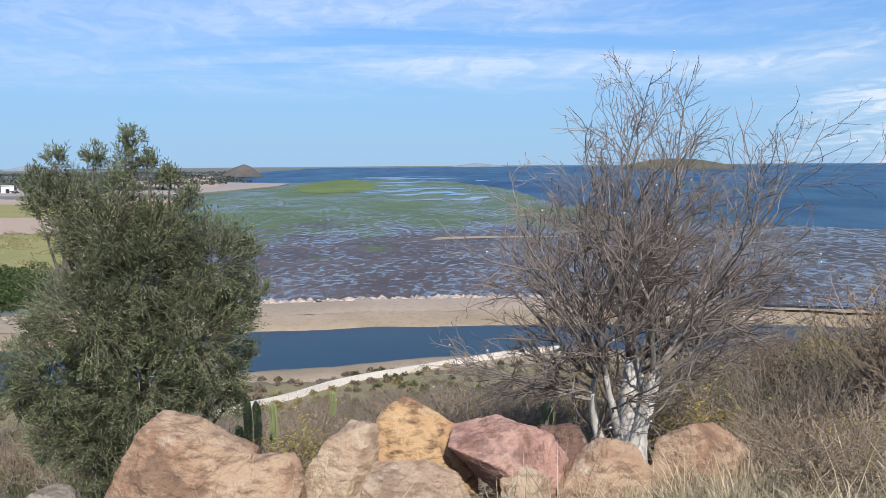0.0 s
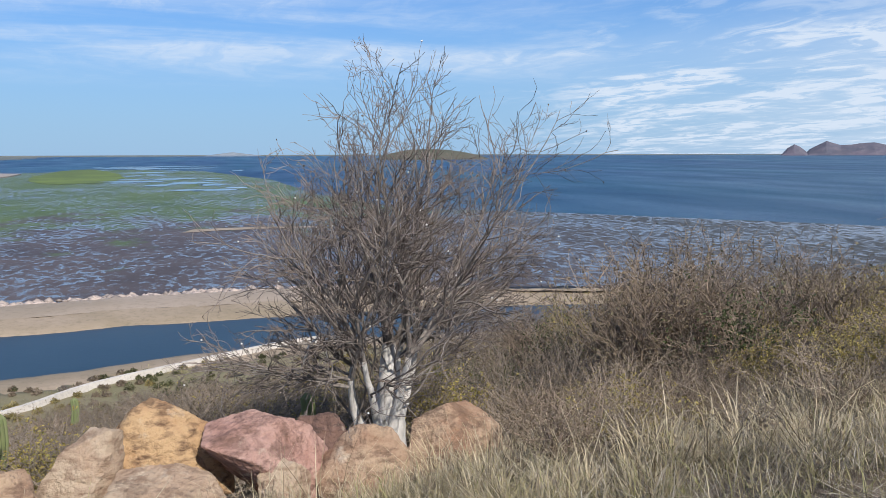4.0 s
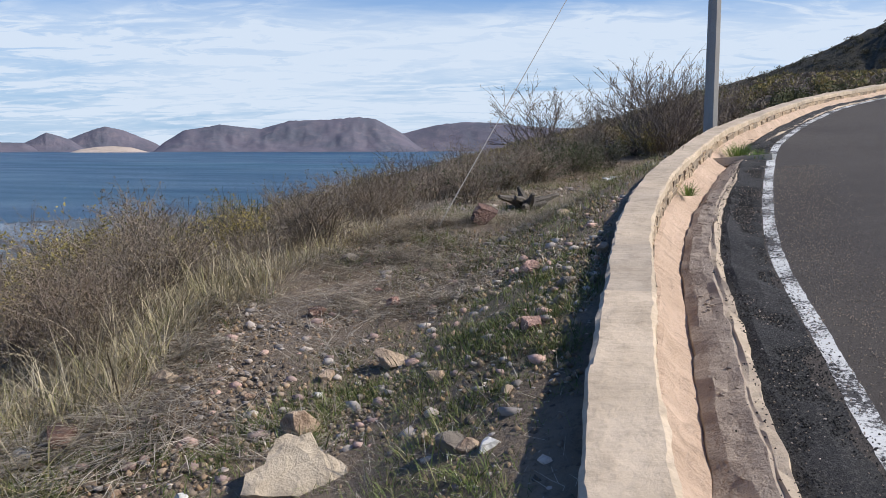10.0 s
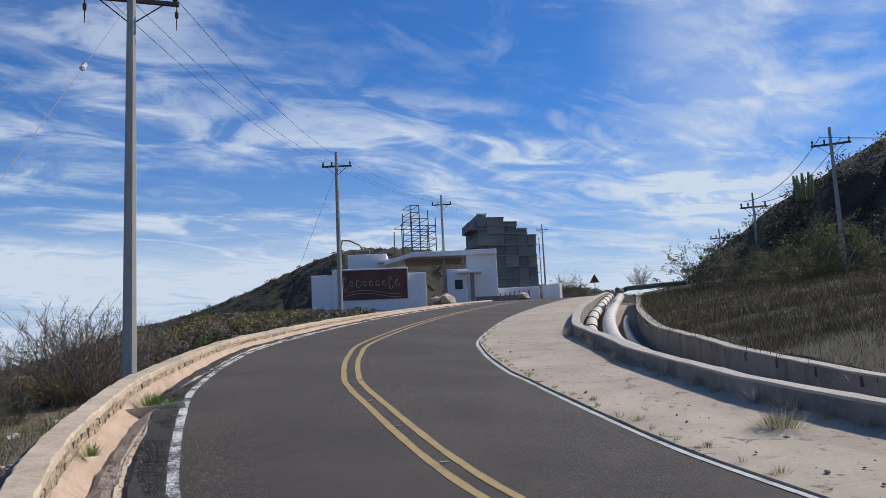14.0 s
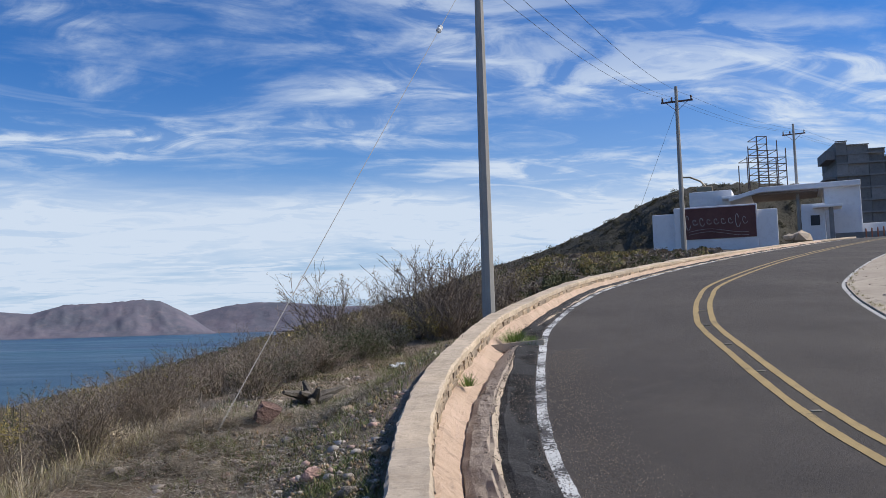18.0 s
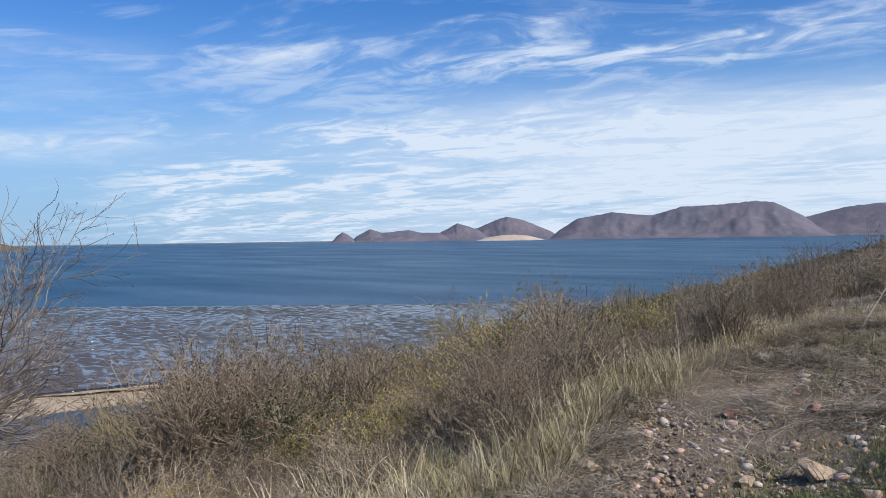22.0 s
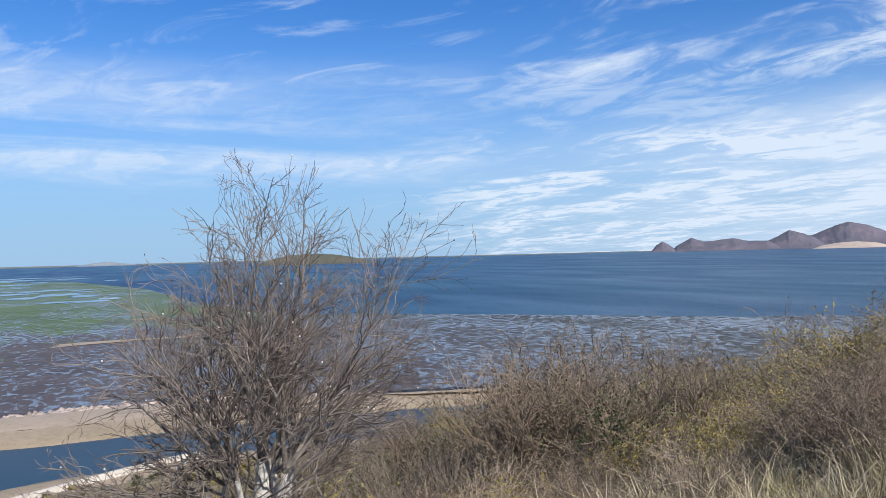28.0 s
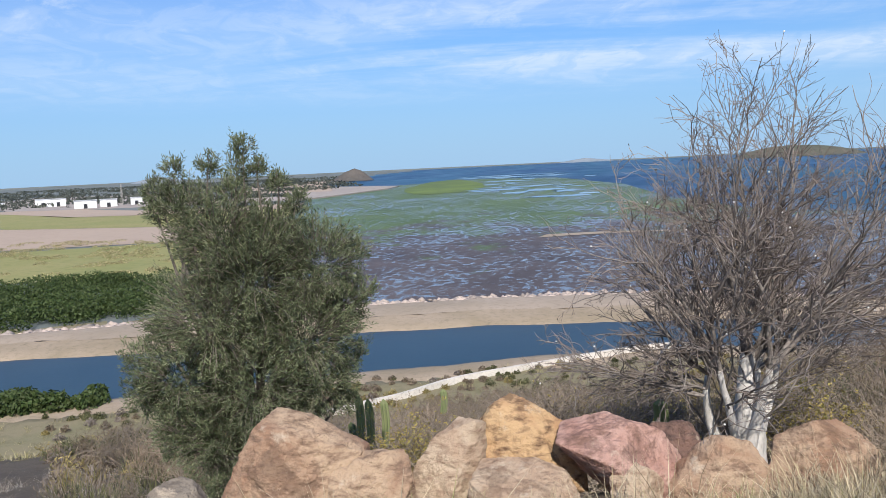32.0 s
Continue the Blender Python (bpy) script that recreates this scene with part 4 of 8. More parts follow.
M_BUSHGREEN = leaf_mat("shrub_green", (0.05, 0.07, 0.025), (0.075, 0.095, 0.035), (0.10, 0.11, 0.045))
M_MANGROVE = leaf_mat("mangrove_leaf", (0.045, 0.072, 0.02), (0.068, 0.10, 0.03), (0.095, 0.12, 0.045))
M_BARK = grainy("pale_bark", (0.34, 0.298, 0.262), (0.135, 0.112, 0.096), (0.06, 0.05, 0.043), 2.0, 20, bump=0.6, bump_dist=0.01)
M_WHITEWASH = grainy("whitewashed_bark", (0.72, 0.68, 0.63), (0.62, 0.57, 0.52), (0.38, 0.33, 0.29), 5.0, 24, bump=0.8, bump_dist=0.015)
M_SEED = grainy("pale_seed", (0.75, 0.73, 0.68), (0.68, 0.65, 0.6), None, 3, 30)

gen = np.random.default_rng(11)


def gz_at(x, y):
    """Height of the bare ground where plants stand."""
    return float(ground_z(np.array([x]), np.array([y]))[0])


def gz_many(p):
    return ground_z(p[:, 0], p[:, 1])


# ---------------------------------------------------------------- coastal land to the west of the bay
sheet("grass_field", [(-320, 240), (-200, 150), (-118, 152), (-78, 150), (-100, 238), (-124, 240), (-166, 222), (-300, 300)], -17.2, M_DRYGRASS_LAND, "yellow-green dry grass flats", "field")
sheet("sand_field", [(-330, 330), (-173, 230), (-132, 240), (-100, 243), (-118, 318), (-175, 320), (-254, 340), (-380, 440)], -17.18, M_FIELD, "bare pinkish sand field", "field")
sheet("grass_strip", [(-400, 450), (-254, 341), (-175, 321), (-120, 320), (-150, 440), (-235, 430), (-290, 440), (-430, 560)], -17.2, M_DRYGRASS_LAND, "strip of dry grass between sand fields", "field")
sheet("sand_field", [(-450, 570), (-285, 441), (-235, 431), (-155, 441), (-172, 510), (-280, 500), (-400, 600)], -17.16, M_FIELD, "narrow pale sand strip", "field")
sheet("yard", [(-640, 800), (-430, 580), (-340, 560), (-200, 575), (-196, 640), (-330, 700), (-420, 900), (-800, 1150)], -17.1, M_LOT, "wide grey gravel yard near the sheds", "yard", 1.2)
sheet("spit", [(-200, 560), (-188, 640), (-180, 780), (-190, 870), (-340, 1010), (-420, 1290), (-330, 860), (-215, 640)], -17.0, M_LOT, "grey gravel spit running out into the bay", "spit", 1.2)
sheet("sand_field", [(-330, 800), (-230, 760), (-300, 1000), (-420, 1290), (-520, 1300), (-420, 1000)], -16.95, M_FIELD, "pale sand beyond the gravel spit", "field", 1.2)
M_ALGAE = grainy("bright_algae", (0.16, 0.215, 0.055), (0.10, 0.14, 0.05), (0.06, 0.085, 0.045), 0.02, 0.09, bump=0.4, bump_dist=0.1)
def ragged(outline, amount, seed):
    """A closed outline with a wavering, frayed edge."""
    pts = [Vector(q) for q in outline]
    n = len(pts)
    out = []
    for i in range(n):
        a, b, c, d = pts[i - 1], pts[i], pts[(i + 1) % n], pts[(i + 2) % n]
        for k in range(8):
            t = k / 8
            q = 0.5 * (2 * b + (c - a) * t + (2 * a - 5 * b + 4 * c - d) * t * t + (3 * b - 3 * c + d - a) * t ** 3)
            w = noise.noise_vector(Vector((i + t, seed, 0)) * 1.7) + noise.noise_vector(Vector((i + t, seed, 3)) * 5) * 0.6
            out.append((q.x + w.x * amount, q.y + w.y * amount * 3))
    return out


sheet("algae_bank", ragged([(-143, 670), (-165, 834), (-180, 1029), (-163, 1100), (-122, 959), (-86, 746), (-78, 637), (-89, 601), (-107, 591)], 4.5, 3), SEA_Z + 0.25, M_ALGAE, "bright green algae bank in the shallows", "mud bank")
sheet("sand_spit", [(-12, 222), (-3, 226), (12, 229), (24, 228), (22, 233), (4, 234), (-10, 231)], SEA_Z + 0.15, M_SAND, "low sand bar on the mud flat", "sand bar")
M_FILM = Mat("shallow_water", 0.12, spec=0.5)
M_FILM.color(M_FILM.mix(M_FILM.span(M_FILM.noise(0.03, 6, 0.7, (1, 0.12, 1), -14, 1.2), 0.38, 0.50), (0.26, 0.30, 0.35), (0.03, 0.06, 0.12))).bump(M_FILM.noise(0.8, 4), 0.2, 0.1)
def streak(x, y, along, deep, seed):
    """A frayed film of water lying across the view."""
    ring = []
    for k in range(36):
        a = 2 * math.pi * k / 36
        w = 1 + 0.55 * noise.noise(Vector((math.cos(a) * 1.6, math.sin(a) * 1.6, seed * 3.1))) + 0.3 * noise.noise(Vector((math.cos(a) * 5, math.sin(a) * 5, seed * 1.7)))
        ring.append((x + along * w * math.cos(a), y + deep * w * math.sin(a) + 0.2 * along * w * math.cos(a)))
    return ring


srnd = random.Random(5)
for k in range(46):
    r = 470 * (2.9 ** srnd.random())
    a = radians(np.interp(r, [470, 650, 900, 1400], [-1.0, -3.5, -5.0, -4.0]) + srnd.gauss(0, 2.1))
    sheet("tidal_pool", streak(r * math.sin(a), r * math.cos(a), r * srnd.uniform(0.006, 0.026), r * srnd.uniform(0.006, 0.03), k), SEA_Z + 0.10 + 0.004 * k, M_FILM.m, "pale glossy film of shallow tidal water", "water")
sheet("sand_field", ragged([(-439, 1134), (-550, 1523), (-526, 1635), (-436, 1506), (-377, 1260), (-371, 1088)], 3.0, 12), -17.3, M_FIELD, "pale sand patch on the far spit", "field", 1.2)

# white embankment wall down by the canal
v, f = [], []
line = spline([(0.6 + (x - 0.6) * 1.064, -0.4 + (y + 0.4) * 1.064) for x, y in ((-22, 53.5), (-18.6, 59.2), (-14.5, 63.2), (-10.8, 68.2), (-4.1, 73.3), (4.3, 79.1), (8, 80.5))], 1.5)
for p in line:
    for dx, z in ((0.0, -17.1), (0.05, -16.42), (0.4, -16.42), (0.45, -17.1)):
        v.append((p.x + dx * 0.8, p.y - dx * 0.6, z))
for i in range(len(line) - 1):
    for k in range(3):
        f.append((4 * i + k, 4 * i + k + 1, 4 * i + 5 + k, 4 * i + 4 + k))
M_LIMEWALL = grainy("limewashed_wall", (0.66, 0.61, 0.545), (0.56, 0.51, 0.45), (0.36, 0.32, 0.28), 0.5, 4, bump=0.3)
tagged(mesh_ob("embankment_wall", v, f, M_LIMEWALL), "low white-painted wall along the canal bank", "wall", kind="structure")

# rock armour along both edges of the dike
M_ARMOUR = grainy("armour_rock", (0.44, 0.36, 0.31), (0.34, 0.28, 0.24), (0.22, 0.18, 0.16), 0.3, 3, island=0.35)
proto = bmesh.new()
bmesh.ops.create_icosphere(proto, subdivisions=1, radius=1.0)
ICO_V = np.array([vv.co[:] for vv in proto.verts])
ICO_T = np.array([[vv.index for vv in ff.verts] for ff in proto.faces])
proto.free()


def stones(centres, sizes, gen, flat=0.7, jag=0.35):
    vs, ts = [], []
    for c, s in zip(centres, sizes):
        v = ICO_V * (1 + gen.uniform(-jag, jag, (len(ICO_V), 1))) * s * np.array([gen.uniform(0.8, 1.4), gen.uniform(0.7, 1.1), flat])
        a = gen.uniform(0, 6.28)
        v = v @ np.array([[math.cos(a), -math.sin(a), 0], [math.sin(a), math.cos(a), 0], [0, 0, 1]])
        ts.append(ICO_T + len(vs) * len(ICO_V))
        vs.append(v + c)
    return np.concatenate(vs), np.concatenate(ts)


xs = gen.uniform(-110, 70, 900)
c = np.stack([xs, dike_edge(xs) - gen.uniform(-0.5, 2.2, 900), np.full(900, -17.0)], 1)
vv, tt = stones(c, gen.uniform(0.25, 0.8, 900), gen)
tagged(fast_mesh("rock_armour", vv, tt, M_ARMOUR), "row of pinkish rocks edging the dike", "rocks", kind="stuff")


# mangrove thicket and low green bushes on the flats
def leaf_cloud(lobes, count, size, gen, shell=0.45):
    """Small leaf quads spread through ellipsoid lobes, thicker near their skin."""
    vol = np.array([l[3] * l[4] * l[5] for l in lobes])
    pick = gen.choice(len(lobes), count, p=vol / vol.sum())
    L = np.array(lobes)[pick]
    d = gen.normal(size=(count, 3))
    d /= np.linalg.norm(d, axis=1)[:, None]
    r = 1 - shell * gen.random(count) ** 1.6
    c = L[:, :3] + d * L[:, 3:6] * r[:, None]
    a = gen.normal(size=(count, 3))
    a /= np.linalg.norm(a, axis=1)[:, None]
    b = np.cross(a, gen.normal(size=(count, 3)))
    b /= np.linalg.norm(b, axis=1)[:, None]
    s = size * gen.uniform(0.6, 1.3, count)[:, None]
    v = np.stack([c - a * s, c + b * s * 0.5, c + a * s, c - b * s * 0.5], 1)
    k = np.arange(count)[:, None] * 4
    return v.reshape(-1, 3), np.concatenate([k + [0, 1, 2], k + [0, 2, 3]], 1).reshape(-1, 3)


lobes = []
for _ in range(420):
    u, w = gen.random(), gen.random()
    near_p = np.array([np.interp(u, [0, 0.6, 1], [-130, -76, -60]), np.interp(u, [0, 0.6, 1], [76, 101, 114])])
    far_p = np.array([np.interp(u, [0, 1], [-190, -80]), np.interp(u, [0, 1], [140, 152])])
    p = near_p + (far_p - near_p) * w
    lobes.append((p[0], p[1], -16.6 + gen.uniform(0, 0.5), gen.uniform(2, 3.6), gen.uniform(2, 3.6), gen.uniform(1.0, 1.9)))
vv, tt = leaf_cloud(lobes, 120000, 0.24, gen)
tagged(fast_mesh("mangrove_thicket", vv, tt, M_MANGROVE), "dense dark green mangrove thicket", "mangrove", kind="stuff")
lobes = [(x, y, -16.6, gen.uniform(0.9, 1.8), gen.uniform(0.9, 1.8), gen.uniform(0.6, 1.0)) for x, y in zip(gen.uniform(-60, -42, 26), gen.uniform(62, 68, 26))]
vv, tt = leaf_cloud(lobes, 9000, 0.22, gen)
tagged(fast_mesh("mangrove_thicket", vv, tt, M_MANGROVE), "low round green bushes on the near canal bank", "mangrove", kind="stuff")
lobes = []
for _ in range(200):
    x = gen.uniform(-260, -85)
    lobes.append((x, 150 + gen.uniform(0, 90) - 0.25 * x * 0.4, -17.0, gen.uniform(1.5, 5), gen.uniform(1.5, 3), gen.uniform(0.3, 0.8)))
vv, tt = leaf_cloud(lobes, 36000, 0.22, gen)
tagged(fast_mesh("marsh_brush", vv, tt, M_STRAW_GREEN), "patchy yellow-green brush on the flats", "brush", kind="stuff")
# far tree line, many small clumps
lobes = []
for _ in range(700):
    r = gen.uniform(700, 2600)
    a = radians(gen.uniform(-47, -16))
    lobes.append((r * math.sin(a), r * math.cos(a), -16.5, gen.uniform(8, 26), gen.uniform(5, 12), gen.uniform(1.5, 4.0)))
M_FARWOOD = leaf_mat("far_wood_leaf", (0.075, 0.088, 0.072), (0.095, 0.105, 0.085), (0.115, 0.118, 0.095))
vv, tt = leaf_cloud(lobes, 26000, 2.2, gen)
tagged(fast_mesh("far_woods", vv, tt, M_FARWOOD), "far dark line of coastal scrub woods", "woods", kind="stuff")

# sheds and trailers on the yard
M_SHED = grainy("shed_white", (0.78, 0.78, 0.77), (0.70, 0.70, 0.69), None, 0.05, 0.6, rough=0.6, bump=0.05)
# near-black colour painted for the unlit inside of windows, doors and holes
M_DARK_OPENING = grainy("dark_opening", (0.03, 0.03, 0.035), (0.04, 0.04, 0.045), None, 1, 5, rough=0.3)


def shed(az, az2, dist, h, label, doors=2):
    th = empty("shed", Matrix.Translation(polar((az + az2) / 2, dist, -17.1)) @ Matrix.Rotation(-radians((az + az2) / 2), 4, "Z"))
    w = dist * radians(az2 - az) / 2
    part("wall", box_bm(-w, -5, 0, w, 5, h, bevel=0.1), M_SHED, th)
    bm = bmesh.new()
    for s in (-1, 1):
        bm.faces.new([bm.verts.new(q) for q in ((-w - 0.3, s * 5.3, h - 0.05), (w + 0.3, s * 5.3, h - 0.05), (w + 0.3, 0, h + 0.7), (-w - 0.3, 0, h + 0.7))])
    bmesh.ops.solidify(bm, geom=bm.faces[:], thickness=0.12)
    part("roof", bm, M_SHED, th)
    for k in range(doors):
        x = -w + (k + 0.5) * 2 * w / doors
        part("door", box_bm(x - 1.3, -5.08, 0, x + 1.3, -4.9, h * 0.6), M_DARK_OPENING, th)
    return tagged(th, label, "shed")


shed(-35.05, -33.35, 800, 6.2, "long low white shed at the far yard")
shed(-32.9, -31.6, 690, 5.6, "white shed standing on the gravel yard", 1)
shed(-31.4, -30.4, 700, 5.4, "small white shed beside the gravel yard", 1)
shed(-29.6, -28.9, 720, 5.2, "small white shed partly behind the bush", 1)
shed(-37.7, -36.7, 820, 4.6, "open dark roadside shelter at the yard", 3)
# lattice mast beside the sheds
mast = empty("radio_mast", Matrix.Translation(polar(-30.1, 720, -17.1)))
mv, mf = [], []
for sx, sy in ((-1, -1), (1, -1), (1, 1), (-1, 1)):
    tube(mv, mf, [Vector((sx * 0.8, sy * 0.8, 0)), Vector((sx * 0.25, sy * 0.25, 17))], [0.12, 0.08], 4)
for k in range(8):
    z = k * 2.1
    w0, w1 = 0.8 - 0.55 * z / 17, 0.8 - 0.55 * (z + 2.1) / 17
    tube(mv, mf, [Vector((-w0, -w0, z)), Vector((w1, -w1, z + 2.1))], [0.06, 0.06], 3)
    tube(mv, mf, [Vector((w0, w0, z)), Vector((-w1, w1, z + 2.1))], [0.06, 0.06], 3)
mesh_ob("lattice", mv, mf, M_POLE, parent=mast)
tagged(mast, "thin grey lattice mast beside the sheds", "mast")

# ---------------------------------------------------------------- poles, wires, gateway, building site


def az_of(az, r):
    return EYE.x + r * math.sin(radians(az)), EYE.y + r * math.cos(radians(az))


def el_z(r, el):
    return EYE.z + r * math.tan(radians(el))


M_INSUL = grainy("insulator_brown", (0.10, 0.05, 0.035), (0.12, 0.07, 0.05), None, 2, 20, rough=0.3)


def power_pole(az, dist, z0, z1, label, turn=0.0, arm=2.0, base_r=0.18, hang=0):
    x, y = az_of(az, dist)
    th = empty("power_pole", Matrix.Translation((x, y, z0)) @ Matrix.Rotation(radians(turn), 4, "Z"))
    h = z1 - z0
    v, f = [], []
    tube(v, f, [Vector((0, 0, -0.8)), Vector((0, 0, h * 0.5)), Vector((0, 0, h))], [base_r, base_r * 0.8, base_r * 0.56], 8)
    mesh_ob("shaft", v, f, M_POLE, parent=th)
    za = h - 1.0
    part("crossarm", box_bm(0.1, -arm / 2, za, 0.2, arm / 2, za + 0.11, bevel=0.01), M_STEEL, th)
    for k, yy in enumerate((-arm / 2 + 0.1, 0.32, arm / 2 - 0.1)):
        v, f = [], []
        tube(v, f, [Vector((0.15, yy, za + 0.1)), Vector((0.15, yy, za + 0.16)), Vector((0.15, yy, za + 0.2)), Vector((0.15, yy, za + 0.26)), Vector((0.15, yy, za + 0.34)), Vector((0.15, yy, za + 0.38))], [0.02, 0.07, 0.045, 0.07, 0.05, 0.03], 8)
        mesh_ob("insulator", v, f, M_INSUL, parent=th)
    for s in (-1, 1):
        v, f = [], []
        tube(v, f, [Vector((0.14, s * arm * 0.33, za)), Vector((0.12, 0, za - 0.6))], [0.018, 0.018], 4)
        mesh_ob("brace", v, f, M_STEEL, parent=th)
    for k in range(hang):
        yy = -arm / 2 + 0.06 + k * (arm - 0.12) / 2
        v, f = [], []
        tube(v, f, [Vector((0.15, yy, za)), Vector((0.15, yy, za - 0.12)), Vector((0.17, yy, za - 0.16)), Vector((0.17, yy, za - 0.28)), Vector((0.18, yy, za - 0.32)), Vector((0.2, yy, za - 0.62))], [0.014, 0.014, 0.05, 0.05, 0.016, 0.010], 7)
        tagged(mesh_ob("drop_cutout", v, f, M_INSUL, parent=th), "hanging insulator")
    tagged(th, label, "power pole", "power poles along the road")
    return Vector((x, y, z0)), h


P1, H1 = power_pole(85.75, 21.8, 2.0, 12.9, "tall grey concrete power pole behind the parapet", 4, 2.3, 0.18, 3)
P2, H2 = power_pole(98.78, 56, 6.1, 17.15, "grey concrete power pole in front of the entrance sign", -15)
P3, H3 = power_pole(105.82, 84.5, 8.9, 19.9, "grey concrete power pole beside the gatehouse", -18)
P4, H4 = power_pole(112.55, 150, 16, 27.2, "distant concrete power pole beyond the concrete block", -18)
P5, H5 = power_pole(131.0, 52, el_z(52, 6.5), el_z(52, 13.7), "power pole on top of the dark scrub hill", -38, 2.1, 0.15)
P6, H6 = power_pole(126.15, 60, el_z(60, 5.8), el_z(60, 10.3), "distant power pole behind the dark scrub hill", -34, 1.7, 0.11)
P7, H7 = power_pole(123.95, 88, el_z(88, 5), el_z(88, 8.25), "small distant power pole behind the hill", -32, 1.8, 0.11)


def wire(a, b, sag, r=0.009, name="power_cable", label="thin dark overhead power cable between poles"):
    pts = [a.lerp(b, t) - Vector((0, 0, sag * 4 * t * (1 - t))) for t in np.linspace(0, 1, 13)]
    v, f = [], []
    tube(v, f, pts, [r] * 13, 4)
    return tagged(mesh_ob(name, v, f, M_CABLE), label, "cable")


for yy in (-0.9, 0.32, 0.9):
    for (pa, ha), (pb, hb), sg in (((P1, H1), (P2, H2), 0.7), ((P2, H2), (P3, H3), 0.4), ((P3, H3), (P4, H4), 0.9)):
        wire(pa + Vector((0.15, yy, ha - 0.62)), pb + Vector((0.15, yy, hb - 0.62)), sg)
for yy in (-0.7, 0.7):
    wire(P5 + Vector((0, yy, H5 - 0.6)), P6 + Vector((0, yy, H6 - 0.6)), 0.8, 0.02)
    wire(P5 + Vector((0, yy, H5 - 0.6)), P5 + Vector((10, -60, H5 + 6)), 0.6, 0.02)

# guy wire of the first pole with its strain insulator
G0, G1 = P1 + Vector((0, 0.1, H1 - 1.2)), Vector((12.0, 4.25, gz_at(12.0, 4.25) - 0.02))
guy = wire(G0, G1, 0.0, 0.007, "guy_wire", "thin pale steel guy wire running down to the ground")
guy.data.materials[0] = M_POLE
ins_at = G0.lerp(G1, 0.23)
iv, jf = [], []
gd = (G1 - G0).normalized()
tube(iv, jf, [ins_at - gd * 0.14, ins_at - gd * 0.08, ins_at, ins_at + gd * 0.08, ins_at + gd * 0.14], [0.03, 0.07, 0.05, 0.07, 0.03], 8)
mesh_ob("strain_insulator", iv, jf, M_SHED, parent=guy)
wire(P2 + Vector((0, 0, H2 - 1.3)), Vector((*az_of(94.5, 52), 5.3)), 0.0, 0.009, "guy_wire", "thin steel guy wire of the pole by the sign")

# entrance sign
M_MAROON = grainy("maroon_panel", (0.12, 0.045, 0.04), (0.15, 0.065, 0.055), (0.08, 0.04, 0.035), 0.6, 4, rough=0.6, bump=0.15)
M_SOFFIT = grainy("soffit_render", (0.30, 0.235, 0.20), (0.25, 0.20, 0.17), None, 0.6, 5)
M_TILE = grainy("terracotta", (0.28, 0.11, 0.065), (0.24, 0.10, 0.06), None, 0.6, 5)
SD = 66.0
u = SD * radians(1)


def facing(name, az, dist, z=0.0, turn=0.0):
    return empty(name, Matrix.Translation((*az_of(az, dist), z)) @ Matrix.Rotation(radians(90 - az - 90 + turn), 4, "Z"))


sign = facing("entrance_sign", 100.66, SD)
zb, zt = el_z(SD, 3.95), el_z(SD, 7.05)


def sx(az):
    return (az - 100.5) * u


part("wing_wall", box_bm(sx(96.72), -0.2, zb - 1, sx(98.1), 0.8, el_z(SD, 6.72), bevel=0.03), M_WHITEPAINT, sign)
part("main_wall", box_bm(sx(98.1), -0.45, zb - 1, sx(103.2), 0.25, zt, bevel=0.03), M_WHITEPAINT, sign)
part("end_wall", box_bm(sx(103.2), -0.15, zb - 1, sx(104.4), 0.6, el_z(SD, 6.7), bevel=0.03), M_WHITEPAINT, sign)
part("panel", box_bm(sx(98.5), -0.53, el_z(SD, 4.98), sx(103.1), -0.44, el_z(SD, 6.95), bevel=0.01), M_MAROON, sign, "dark maroon sign panel")
part("plinth", box_bm(sx(96.6), -1.5, zb - 1, sx(104.4), -0.46, zb + 0.12, bevel=0.02), M_TILE, sign, "terracotta plinth")
# the flowing emblem of the sign as plain raised strokes
M_EMBLEM = grainy("sign_strokes", (0.50, 0.45, 0.42), (0.43, 0.39, 0.36), None, 1, 8, rough=0.4)
for k in range(9):
    x0 = sx(98.9) + k * 0.5
    zc = el_z(SD, 6.05)
    hh = (0.55, 0.2, 0.3, 0.18, 0.2, 0.2, 0.2, 0.5, 0.26)[k]
    v, f = [], []
    tube(v, f, [Vector((x0 + 0.14 * math.cos(t) + 0.06 * t / 3, -0.56, zc + hh * math.sin(t))) for t in np.linspace(0.4, 5.9, 12)], [0.024] * 12, 5)
    mesh_ob("stroke", v, f, M_EMBLEM, parent=sign)
for dz in (0.0, -0.22):
    v, f = [], []
    tube(v, f, [Vector((sx(99.0) + 4.2 * t, -0.56, el_z(SD, 5.45) + dz + 0.18 * math.sin(t * 5))) for t in np.linspace(0, 1, 14)], [0.016] * 14, 5)
    mesh_ob("flourish", v, f, M_EMBLEM, parent=sign)
tagged(sign, "white entrance sign with a dark maroon panel by the road", "sign")

# gatehouse
GD = 84.0
gu = GD * radians(1)
gate = facing("gatehouse", 105.5, GD)


def gx_(az):
    return (az - 105.5) * gu


gb = el_z(GD, 4.3)
part("rear_wall", box_bm(gx_(99.05), 3.0, gb - 1, gx_(101.8), 6.0, el_z(GD, 8.35), bevel=0.04), M_WHITEPAINT, gate)
part("wall_slab", box_bm(gx_(101.2), 1.5, el_z(GD, 7.62), gx_(103.9), 4.0, el_z(GD, 7.82), bevel=0.04), M_WHITEPAINT, gate)
bm = bmesh.new()
box(bm, gx_(103.6), -1.2, el_z(GD, 7.62), gx_(109.35), 5, el_z(GD, 7.95), bevel=0.04)
part("canopy", bm, M_WHITEPAINT, gate, "flat white canopy slab")
bm = bmesh.new()
